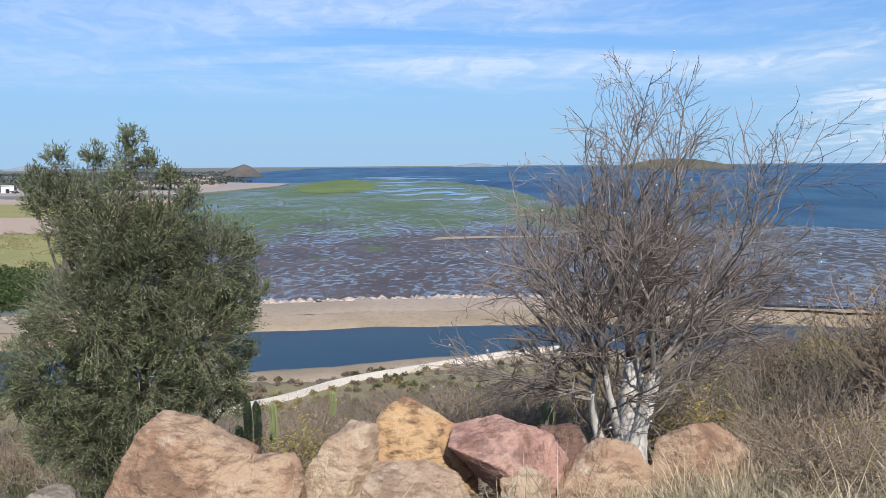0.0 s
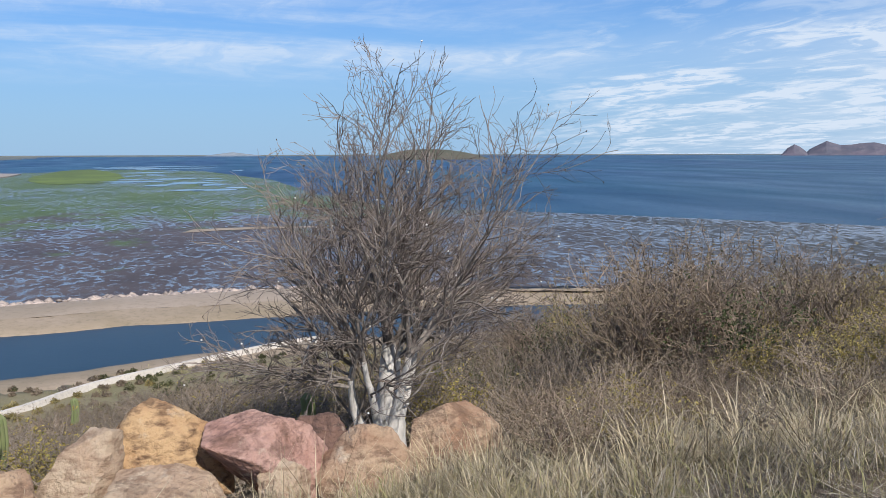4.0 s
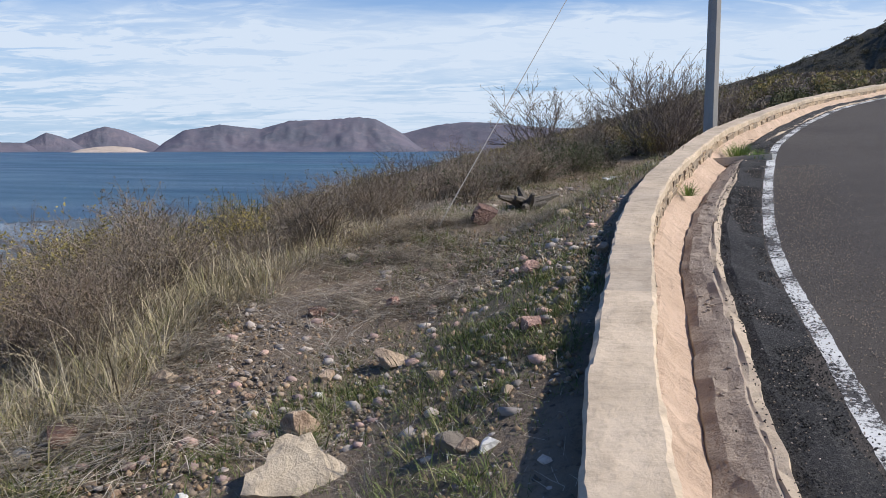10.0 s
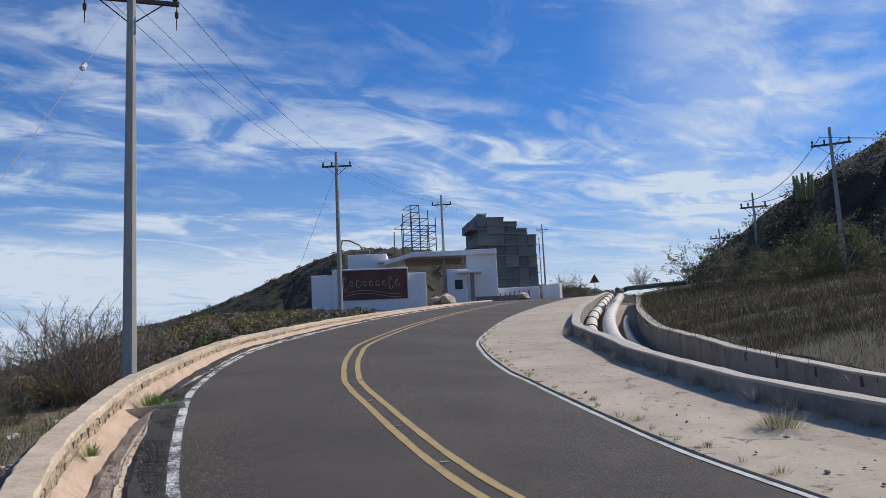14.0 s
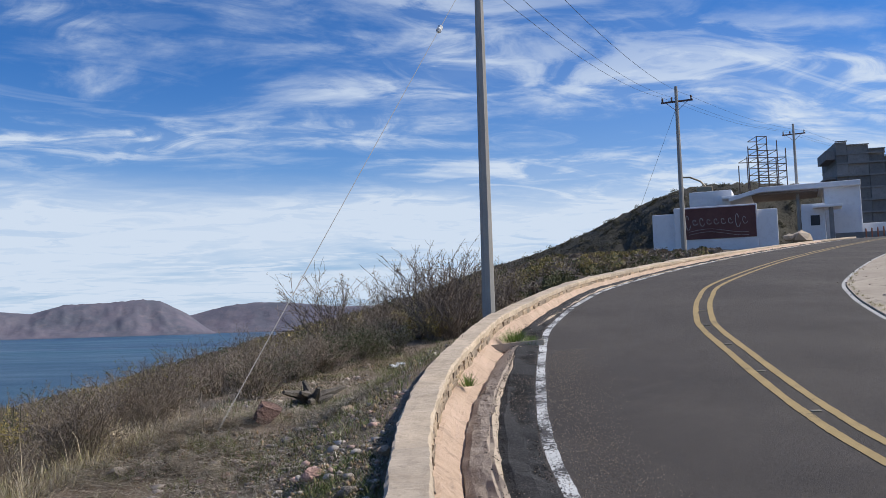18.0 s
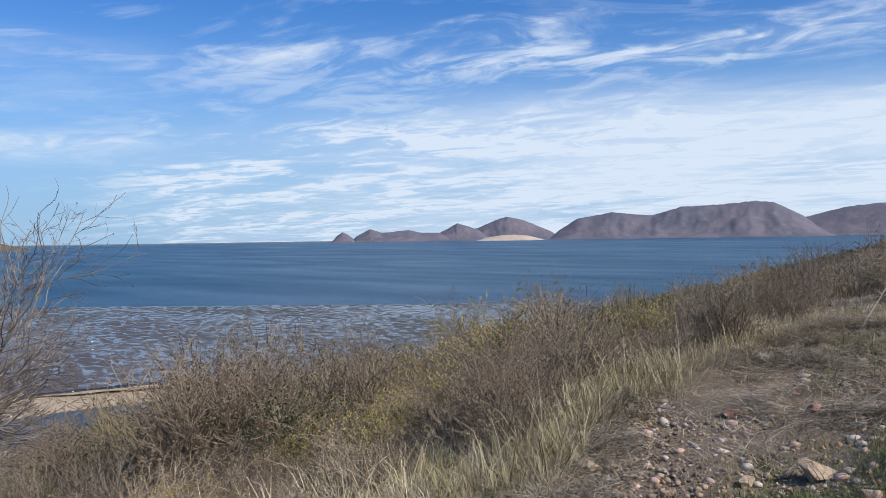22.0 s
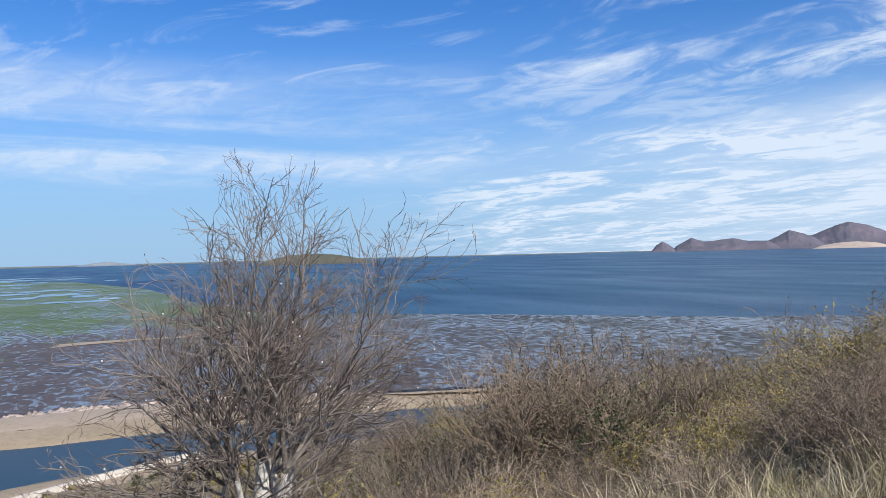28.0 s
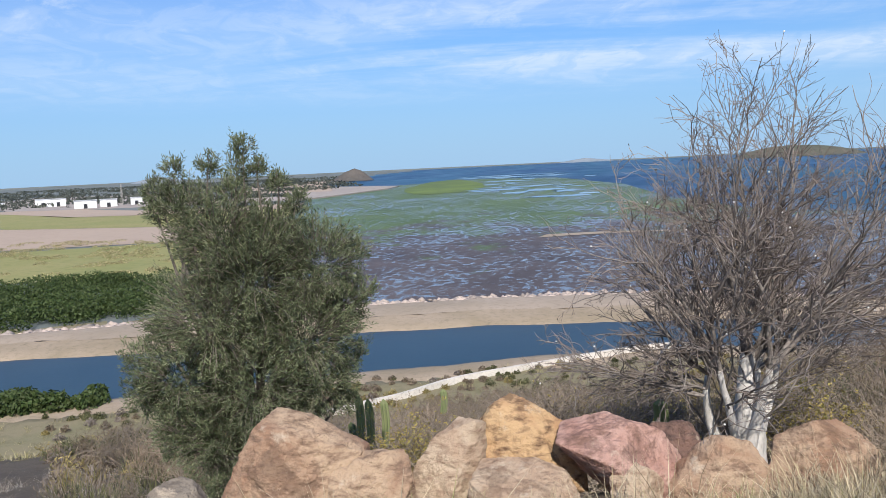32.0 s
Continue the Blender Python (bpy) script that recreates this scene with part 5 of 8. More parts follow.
box(bm, 0, -1.2, -0.2, 2.9, 5, 0.2, bevel=0.04)
bmesh.ops.rotate(bm, verts=bm.verts, cent=(2.9, 0, 0), matrix=Matrix.Rotation(radians(-14), 3, "Y"))
bmesh.ops.translate(bm, verts=bm.verts, vec=(gx_(103.7) - 2.9, 0, el_z(GD, 7.78)))
part("canopy_ramp", bm, M_WHITEPAINT, gate)
part("soffit", box_bm(gx_(103.0), -0.8, el_z(GD, 7.5), gx_(107.0), 4.6, el_z(GD, 7.6)), M_SOFFIT, gate, "brown canopy soffit")
part("tall_wall", box_bm(gx_(107.3), -0.6, gb - 1, gx_(109.35), 4.6, el_z(GD, 7.9), bevel=0.04), M_WHITEPAINT, gate)
booth = part("booth_wall", box_bm(gx_(105.95), -3.0, gb - 1, gx_(107.25), -0.7, el_z(GD, 6.55), bevel=0.03), M_WHITEPAINT, gate)
part("window", box_bm(gx_(106.45), -3.06, el_z(GD, 5.25), gx_(106.95), -2.9, el_z(GD, 5.85)), M_DARK_OPENING, booth, "dark booth window")
part("booth_roof", box_bm(gx_(106.6), -4.0, el_z(GD, 6.22), gx_(108.2), -1.4, el_z(GD, 6.36), bevel=0.02), M_WHITEPAINT, gate)
part("side_post", box_bm(gx_(107.45), -3.6, gb - 1, gx_(107.7), -3.3, el_z(GD, 6.22)), M_BARE_CONC, gate)
part("low_wall", box_bm(gx_(109.3), 0.5, gb - 1.5, gx_(112.2), 0.9, el_z(GD, 5.42), bevel=0.03), M_WHITEPAINT, gate)
part("dark_footing", box_bm(gx_(107.8), -0.9, gb - 1, gx_(111.2), -0.65, el_z(GD, 4.82)), M_BARE_CONC, gate)
tagged(gate, "white modern gatehouse with a flat canopy", "gatehouse")
lw = facing("boundary_wall", 113.0, 92)
bm = bmesh.new()
box(bm, -1.4, 0, 6, 0.9, 0.5, el_z(92, 5.45), bevel=0.04)
part("wall", bm, M_WHITEPAINT, lw)
tagged(lw, "sunlit white boundary wall at the crest of the road", "wall")
lw.rotation_euler[2] += radians(-35)
# marker posts by the gate
M_ORANGE = grainy("orange_post", (0.45, 0.16, 0.08), (0.38, 0.14, 0.08), None, 2, 20, rough=0.5)
first = None
for k in range(7):
    x, y = az_of(109.5 + 0.32 * k, 74)
    if first is None:
        first = empty("marker_post", Matrix.Translation((x, y, el_z(74, 4.45))))
        v, f = [], []
        tube(v, f, [Vector((0, 0, -0.6)), Vector((0, 0, 0.75)), Vector((0, 0, 0.8))], [0.06, 0.06, 0.03], 6)
        mesh_ob("post", v, f, M_ORANGE, parent=first)
        tagged(first, "short orange marker post beside the gate", "post", "marker posts by the gate")
    else:
        copy_thing(first, Matrix.Translation((x, y, el_z(74, 4.45 + 0.02 * k))))
for az, d, s in ((105.9, 70, 1.1), (105.2, 70, 0.7), (111.0, 74, 0.8)):
    x, y = az_of(az, d)
    blk = tagged(mesh_ob("rubble_block", (ICO_V * np.array([s, s * 0.7, s * 0.5]) * (1 + gen.uniform(-0.2, 0.2, (len(ICO_V), 1))) + (x, y, el_z(d, 4.75))).tolist(), ICO_T.tolist(), M_CAP), "pale rubble block lying beside the road", "rubble")

# raw concrete block of flats
BD = 150.0
bu = BD * radians(1)
block = facing("apartment_building", 110.0, BD, 0, 14)


def bx(az):
    return (az - 109.6) * bu


zb0 = el_z(BD, 5.0) - 2
steps_top = [(107.75, 108.4, 10.3), (108.4, 109.6, 10.05), (109.6, 110.5, 9.75), (110.5, 111.2, 9.3), (111.2, 111.8, 8.85)]
M_BLOCKWORK = grainy("raw_blockwork", (0.19, 0.185, 0.18), (0.255, 0.245, 0.235), (0.12, 0.118, 0.115), 0.35, 3.0, bump=0.4, each=0.24)
M_FLOOREDGE = grainy("floor_edge_concrete", (0.27, 0.26, 0.25), (0.22, 0.215, 0.205), (0.14, 0.137, 0.133), 0.4, 3, bump=0.3)
floors = (6.0, 6.75, 7.5, 8.25, 9.0, 9.55)
for i, (a0, a1, e) in enumerate(steps_top):
    levels = [zb0] + [el_z(BD, q) for q in floors if q < e - 0.12] + [el_z(BD, e)]
    for j, (z0, z1) in enumerate(zip(levels, levels[1:])):
        part("wall", box_bm(bx(a0), 0.12 * ((i * 3 + j * 5) % 4), z0, bx(a1), 11, z1, bevel=0.04), M_BLOCKWORK, block)
        if j:
            part("floor_slab", box_bm(bx(a0) - 0.004 * i, -0.12, z0 - 0.14, bx(a1), 11.2 + 0.004 * i, z0 + 0.12), M_FLOOREDGE, block)
    part("parapet", box_bm(bx(a0) - 0.05, -0.2, el_z(BD, e) + 0.004, bx(a1) + 0.05, 0.15, el_z(BD, e) + 0.14), M_BLOCKWORK, block)
part("balcony", box_bm(bx(107.15), 1.0, el_z(BD, 8.2) - 0.2, bx(107.8), 6, el_z(BD, 8.2) + 0.15), M_BARE_CONC, block)
part("roof_overhang", box_bm(bx(107.2), 0.5, el_z(BD, 9.3), bx(107.8), 7, el_z(BD, 9.85)), M_BARE_CONC, block)
# dark slabs on the solid wall stand in for shade inside the openings
for e in (5.35, 6.15, 6.9, 7.65):
    for j in range(3):
        part("window_opening", box_bm(bx(111.81), 1.0 + j * 3.4, el_z(BD, e), bx(111.86), 3.2 + j * 3.4, el_z(BD, e) + 1.7), M_DARK_OPENING, block)
for j in range(4):
    v, f = [], []
    tube(v, f, [Vector((bx(112.05), 0.5 + j * 3, zb0)), Vector((bx(112.05), 0.5 + j * 3, el_z(BD, 8.7)))], [0.07, 0.07], 4)
    mesh_ob("scaffold_pole", v, f, M_STEEL, parent=block)
for e in (6.4, 7.4, 8.3):
    v, f = [], []
    tube(v, f, [Vector((bx(112.05), 0.3, el_z(BD, e))), Vector((bx(112.05), 10, el_z(BD, e)))], [0.09, 0.09], 4)
    mesh_ob("scaffold_rail", v, f, M_WHITEPAINT, parent=block)
for az in (108.6, 109.0, 109.9, 110.2, 110.8):
    v, f = [], []
    tube(v, f, [Vector((bx(az), 4, el_z(BD, 9))), Vector((bx(az), 4, el_z(BD, 10.4 - 0.55 * max(0, az - 109))))], [0.05, 0.05], 4)
    mesh_ob("rebar", v, f, M_STEEL, parent=block)
tagged(block, "unfinished grey concrete apartment block with stepped roofline", "building")

# steel frame on the knoll
FD = 172.0
fu = FD * radians(1)
frame_th = facing("steel_frame", 104.15, FD, 0, 20)
cols = [-3.6, -1.6, 0.3, 2.2, 3.8]
tops = [9.95, 11.2, 11.2, 10.9, 10.4]
for j, (cxx, e) in enumerate(zip(cols, tops)):
    for yy in (0.0, 5.0):
        v, f = [], []
        tube(v, f, [Vector((cxx, yy, el_z(FD, 7.9))), Vector((cxx, yy, el_z(FD, e - 0.06 * yy)))], [0.10, 0.10], 4)
        mesh_ob("column", v, f, M_STEEL, parent=frame_th)
for e, x0, x1 in ((8.6, -1.6, 3.8), (9.0, -1.6, 3.8), (9.45, -1.6, 3.8), (9.85, -3.6, 3.8), (10.3, -1.6, 2.2), (10.7, -1.6, 0.3), (11.18, -1.6, 0.3)):
    for yy in (0.0, 5.0):
        v, f = [], []
        tube(v, f, [Vector((x0, yy, el_z(FD, e))), Vector((x1, yy, el_z(FD, e)))], [0.09, 0.09], 4)
        mesh_ob("beam", v, f, M_STEEL, parent=frame_th)
    for cxx in cols:
        if x0 <= cxx <= x1:
            v, f = [], []
            tube(v, f, [Vector((cxx, 0, el_z(FD, e))), Vector((cxx, 5, el_z(FD, e)))], [0.07, 0.07], 4)
            mesh_ob("tie_beam", v, f, M_STEEL, parent=frame_th)
tagged(frame_th, "bare rusty steel frame of a building under construction", "steel frame")

# excavator on the knoll
exc = facing("excavator", 100.3, 178)
M_DIGGER = grainy("digger_paint", (0.42, 0.33, 0.22), (0.34, 0.27, 0.18), None, 0.6, 6, rough=0.5)
ez = el_z(178, 7.75)
part("track", box_bm(-1.8, -1.4, ez - 0.6, 1.8, -0.7, ez + 0.3, bevel=0.2), M_CABLE, exc)
part("track", box_bm(-1.8, 0.7, ez - 0.6, 1.8, 1.4, ez + 0.3, bevel=0.2), M_CABLE, exc)
part("cab", box_bm(-1.4, -1.2, ez + 0.3, 1.6, 1.2, ez + 1.7, bevel=0.15), M_DIGGER, exc)
for nm, pts, r in (("boom", [(0.6, 0, ez + 1.4), (-0.6, 0, ez + 2.9), (-2.6, 0, ez + 3.9), (-4.2, 0, ez + 4.0)], 0.2), ("arm", [(-4.2, 0, ez + 4.0), (-4.5, 0, ez + 2.2)], 0.15), ("bucket", [(-4.5, 0, ez + 2.2), (-4.1, 0, ez + 1.5)], 0.28)):
    v, f = [], []
    tube(v, f, [Vector(q) for q in pts], [r] * len(pts), 4)
    mesh_ob(nm, v, f, M_DIGGER, parent=exc)
tagged(exc, "dull brown excavator working on the knoll", "excavator")

# warning sign at the crest
wsn = facing("warning_sign", 115.8, 78, el_z(78, 4.3))
v, f = [], []
tube(v, f, [Vector((0, 0, -0.8)), Vector((0, 0, 2.0))], [0.04, 0.04], 6)
mesh_ob("post", v, f, M_POLE, parent=wsn)
bm = bmesh.new()
bm.faces.new([bm.verts.new(q) for q in ((-0.45, -0.05, 1.45), (0.45, -0.05, 1.45), (0, -0.05, 2.25))])
bmesh.ops.solidify(bm, geom=bm.faces[:], thickness=0.04)
part("plate", bm, M_TILE, wsn, "triangular red-edged plate")
tagged(wsn, "triangular road warning sign on a thin post", "road sign")

# pipes in the channel
M_PIPE = grainy("cream_pipe", (0.62, 0.57, 0.50), (0.52, 0.47, 0.41), (0.35, 0.31, 0.27), 0.8, 6, rough=0.55, bump=0.15)


def channel_pipe(name, off, h, s0, s1, r, label, rise=0.0):
    pts = []
    for s in np.arange(s0, s1, 0.7):
        x, y = station(s, -channel_d(s) - off)
        pts.append(Vector((x, y, float(road_z(x, y)) + h + rise * (s - s0) / (s1 - s0))))
    v, f = [], []
    tube(v, f, pts, [r] * len(pts), 12)
    th = tagged(mesh_ob(name, v, f, M_PIPE, smooth=True), label, "pipe")
    return th, pts


pa, pts_a = channel_pipe("pipe", 1.15, -0.22, 17, 56, 0.24, "thick cream water pipe lying in the channel", 0.42)
pb, pts_b = channel_pipe("pipe", 0.55, -0.1, 24, 56, 0.2, "cream water pipe with flanged joints in the channel", 0.35)
for p in pts_b[2::5]:
    v, f = [], []
    d = Vector((station(30, 0) - station(29, 0)).tolist() + [0.13]).normalized()
    tube(v, f, [p - d * 0.04, p + d * 0.04], [0.235, 0.235], 12)
    mesh_ob("flange", v, f, M_STEEL, parent=pb)
pc, pts_c = channel_pipe("pipe", 1.75, -0.3, 14, 40, 0.12, "thin grey pipe at the back of the channel")
rail_pts = [Vector((*station(40, -channel_d(40) - 1.4), float(el_z(44, 4.2)))), Vector((*az_of(117.5, 44), el_z(44, 4.75))), Vector((*az_of(117.9, 44), el_z(44, 4.88))), Vector((*az_of(121.6, 44), el_z(44, 5.0)))]
v, f = [], []
tube(v, f, rail_pts, [0.12] * 4, 8)
tagged(mesh_ob("pipe", v, f, grainy("green_pipe", (0.10, 0.13, 0.09), (0.13, 0.15, 0.11), None, 1, 10, rough=0.5)), "dark green pipe rising out of the channel", "pipe")
# slots and stains of drain holes in the channel walls
for s in np.arange(7, 34, 1.25):
    x, y = station(s, -channel_d(s) - 2.19)
    tx, ty = (station(s + 0.05, 0) - station(s - 0.05, 0)) * 10
    z = float(road_z(x, y)) + 0.20
    # a flat dark quad paints the shade inside the hole
    hole = mesh_ob("weep_hole", [(x - tx * 0.05, y - ty * 0.05, z - 0.08), (x + tx * 0.03, y + ty * 0.05, z - 0.08), (x + tx * 0.03, y + ty * 0.05, z + 0.08), (x - tx * 0.03, y - ty * 0.03, z + 0.08)], [(0, 1, 2, 3)], M_DARK_OPENING, parent=far_wall)

# ---------------------------------------------------------------- boulders at the roadside
M_BOULDER = {}
for key, c1, c2, c3 in (("tan", (0.49, 0.35, 0.235), (0.35, 0.21, 0.135), (0.20, 0.125, 0.085)), ("ochre", (0.56, 0.37, 0.20), (0.41, 0.225, 0.115), (0.13, 0.072, 0.045)), ("pink", (0.53, 0.335, 0.27), (0.44, 0.25, 0.195), (0.22, 0.125, 0.095)), ("cream", (0.52, 0.40, 0.285), (0.46, 0.325, 0.225), (0.28, 0.185, 0.125)), ("grey", (0.29, 0.245, 0.195), (0.235, 0.195, 0.155), (0.14, 0.115, 0.095)), ("dark", (0.22, 0.13, 0.10), (0.17, 0.105, 0.085), (0.09, 0.06, 0.05))):
    m = Mat("boulder_" + key, 0.85, spec=0.25)
    big = m.span(m.noise(2.2, 6, 0.62, distort=0.6), 0.40, 0.62)
    band = m.span(m.noise(6.0, 5, 0.6, (1, 1, 2.6), 20), 0.48, 0.66)
    pale = m.span(m.noise(3.4, 6, 0.66, shift=(7, 3, 1)), 0.60, 0.70)
    col = m.mix(big, c1, c2)
    col = m.mix(m.math("MULTIPLY", band, 0.9), col, c3)
    col = m.mix(m.math("MULTIPLY", m.span(m.noise(1.3, 7, 0.7, shift=(2, 9, 4), distort=1.2), 0.54, 0.60), 0.55), col, tuple(v * 0.7 for v in c3))
    col = m.mix(m.math("MULTIPLY", pale, 0.75), col, (0.60, 0.49, 0.37))
    f = m.noise(26, 8, 0.7)
    g = m.noise(5, 8, 0.68)
    col = m.mix(m.span(f, 0.56, 0.8, 0, 0.6), col, c3)
    m.color(col).bump(m.math("ADD", m.math("MULTIPLY", f, 0.3), g), 1.0, 0.07)
    M_BOULDER[key] = m.m


def boulder(name, c, size, key, label, category="boulder", seed=0, turn=0.0, tilt=0.0, cuts=13, sub=5):
    """A broken rock: a ball cut flat by planes, with worn edges and a rough skin."""
    r = random.Random(seed)
    bm = bmesh.new()
    bmesh.ops.create_icosphere(bm, subdivisions=sub, radius=1.0)
    planes = []
    for _ in range(cuts):
        n = Vector((r.gauss(0, 1), r.gauss(0, 1), r.gauss(0, 0.8))).normalized()
        planes.append((n, r.uniform(0.42, 0.74)))
    planes.append((Vector((0, 0, -1)), 0.7))
    off = Vector((seed * 3.3, seed * 1.7, 0))
    for vtx in bm.verts:
        p = vtx.co.copy()
        for n, d in planes:
            e = p.dot(n) - d
            if e > 0:
                p -= n * e
        p += p.normalized() * (0.045 * noise.fractal(p * 2.6 + off, 0.8, 2.0, 3) + 0.03 * noise.fractal(p * 9 + off, 0.7, 2.0, 4))
        vtx.co = Vector((p.x * size[0], p.y * size[1], p.z * size[2])) * 1.27
    me = bpy.data.meshes.new(name)
    bm.to_mesh(me)
    bm.free()
    me.materials.append(M_BOULDER[key])
    ob = new(name, me)
    ob.matrix_world = pose(c[0], c[1], c[2], tilt, 0, turn)
    return tagged(ob, label, category)


def broken_rock(c, size, corners, key, label, seed=0, round_=48):
    """A quarried block: the hull of a few corners in a box of half sizes, with worn edges, chipped faces and a rough skin."""
    hull = bmesh.new()
    for q in corners:
        hull.verts.new(Vector(q))
    bmesh.ops.convex_hull(hull, input=hull.verts)
    mid = sum((v.co for v in hull.verts), Vector()) / len(hull.verts)
    planes = [(f.normal.copy(), f.normal.dot(f.verts[0].co - mid)) for f in hull.faces]
    hull.free()
    planes = [(n, d) if d > 0 else (-n, -d) for n, d in planes]
    N = np.array([n[:] for n, d in planes]) / np.array([[max(d, 0.05)] for n, d in planes])
    bm = bmesh.new()
    bmesh.ops.create_icosphere(bm, subdivisions=6, radius=1.0)
    D = np.array([v.co[:] for v in bm.verts])
    reach = (np.clip(D @ N.T, 0, None) ** round_).sum(1) ** (-1.0 / round_)
    off = Vector((seed * 3.3, seed * 1.7, seed * 0.7))
    for v, d, r in zip(bm.verts, D, reach):
        p = (Vector(d) * float(r) + mid) * Vector((1, 1, 1))
        w = Vector((p.x * size[0], p.y * size[1], p.z * size[2]))
        chip = noise.fractal(w * 3.2 + off, 0.9, 2.0, 3)
        ledge = abs(noise.noise(w * 5.0 + off * 2)) ** 0.5 - 0.5
        w += Vector(d) * (0.017 * chip + 0.015 * ledge + 0.012 * noise.fractal(w * 14 + off, 0.7, 2.0, 4))
        v.co = w
    me = bpy.data.meshes.new("boulder")
    bm.to_mesh(me)
    bm.free()
    me.materials.append(M_BOULDER[key])
    ob = new("boulder", me)
    ob.location = c
    return tagged(ob, label, "boulder")


# middle, half sizes across, in depth and upright, and the corners of each block
broken_rock((-2.65, 7.34, -0.50), (0.70, 0.50, 0.47), [(-1, -0.6, -1), (-0.95, 0.6, -1), (-0.42, -0.25, 0.86), (-0.28, 0.5, 1), (0.12, 0.4, 0.93), (0.1, -0.4, 0.72), (0.95, -0.1, 0.3), (1, 0.6, 0.2), (1, -0.5, -1), (0.9, 0.8, -1), (0.1, -1, -0.9), (-0.2, -0.8, -0.1)], "tan", "large tan sandstone boulder in dry grass", 3)
broken_rock((-1.88, 7.30, -0.68), (0.42, 0.36, 0.32), [(-1, -0.5, -1), (-0.9, -0.4, 0.5), (-0.2, 0.4, 0.85), (0.35, -0.2, 1), (0.75, 0.3, 0.9), (1, -0.3, 0.3), (1, 0.4, -1), (0.6, -1, -1), (-0.6, -1, -0.4), (-0.8, 0.8, -1)], "tan", "low tan boulder wedged between larger boulders", 8)
broken_rock((-1.27, 7.75, -0.62), (0.41, 0.36, 0.43), [(-1, -0.4, -0.55), (-1, 0.4, -1), (-0.25, -0.3, 0.55), (0.35, 0.3, 0.95), (0.8, -0.2, 1), (1, 0.2, 0.8), (0.95, -0.3, -1), (0.3, -0.9, -0.5), (-0.5, -0.9, -1), (0.8, 0.8, -1)], "cream", "pale leaning boulder with white stains", 12)
broken_rock((-0.47, 8.12, -0.62), (0.55, 0.46, 0.52), [(-1, -0.3, 0.35), (-0.95, 0.3, 0.5), (-0.6, -0.2, 0.95), (-0.35, 0.4, 1), (0.2, -0.1, 0.85), (0.85, 0.1, 0.3), (1, 0.3, 0.0), (1, -0.4, -0.7), (0.4, -0.9, -0.5), (-0.75, -0.8, -0.4), (-0.8, 0.7, -1), (0.8, 0.7, -1), (-0.7, -0.8, -1)], "ochre", "tall ochre boulder with dark brown stains", 21)
broken_rock((-0.50, 7.42, -0.80), (0.52, 0.36, 0.27), [(-1, -0.6, -1), (-0.9, -0.6, 0.7), (-0.8, 0.6, 0.95), (0.2, 0.6, 1), (0.75, 0.2, 0.8), (1, -0.3, 0.1), (0.95, -0.5, -1), (0.3, -1, 0.3), (-0.5, -1, 0.3), (0.9, 0.9, -1)], "cream", "flat-topped cream boulder in the grass", 27)
broken_rock((0.36, 7.86, -0.66), (0.60, 0.50, 0.45), [(-1, -0.5, 0.62), (-0.9, 0.3, 0.8), (-0.2, 0.4, 1), (0.15, -0.2, 0.92), (0.7, 0.2, 0.62), (1, 0.4, 0.0), (0.9, -0.4, -0.3), (-0.1, -1.0, 0.3), (0.3, -0.3, -1), (0.85, -0.5, -1), (0.9, 0.8, -1), (-0.1, 0.7, -1)], "pink", "wide pink boulder with a dark undercut side", 31)
broken_rock((0.50, 7.50, -0.78), (0.24, 0.24, 0.25), [(-1, -0.4, 0.6), (-0.5, 0.5, 1), (0.4, -0.3, 0.95), (1, 0.2, 0.2), (0.9, -0.4, -1), (-0.9, -0.6, -1), (0.2, -1, -0.2), (-0.6, 0.8, -1), (0.8, 0.8, -1)], "cream", "yellowish boulder under the pink boulder", 36)
broken_rock((0.92, 8.42, -0.72), (0.31, 0.30, 0.29), [(-1, -0.3, 0.2), (-0.7, 0.2, 0.9), (0.3, -0.2, 1), (0.6, 0.5, 0.85), (1, -0.3, 0.1), (0.9, 0.4, -1), (0.2, -0.9, -0.3), (-0.8, -0.6, -1), (0.7, -0.7, -1), (-0.8, 0.8, -1)], "dark", "dark brown boulder behind the others", 41)
broken_rock((1.25, 7.70, -0.69), (0.47, 0.40, 0.37), [(-1, -0.4, -0.3), (-0.9, 0.4, 0.0), (-0.2, 0.2, 0.85), (0.1, -0.1, 1), (0.6, 0.2, 0.75), (0.95, -0.1, 0.1), (1, -0.2, -0.5), (0.55, -0.7, -1), (-0.2, -1, -0.6), (-0.9, -0.6, -1), (0.7, 0.8, -1), (-0.7, 0.8, -1)], "tan", "tan boulder beside the whitewashed tree", 45)
broken_rock((2.30, 8.30, -0.74), (0.54, 0.42, 0.36), [(-1, -0.3, -0.2), (-0.8, 0.3, 0.5), (-0.2, -0.1, 1), (0.3, 0.4, 0.9), (0.9, -0.2, 0.3), (1, 0.3, -0.2), (0.8, -0.6, -1), (-0.3, -1, -0.5), (-0.9, -0.5, -1), (0.8, 0.8, -1), (-0.8, 0.8, -1)], "tan", "weathered boulder half hidden in dry grass", 52)
boulder("boulder", (-3.19, 6.22, -0.61), (0.26, 0.26, 0.30), "grey", "grey boulder half buried in dry grass", seed=57, turn=15)

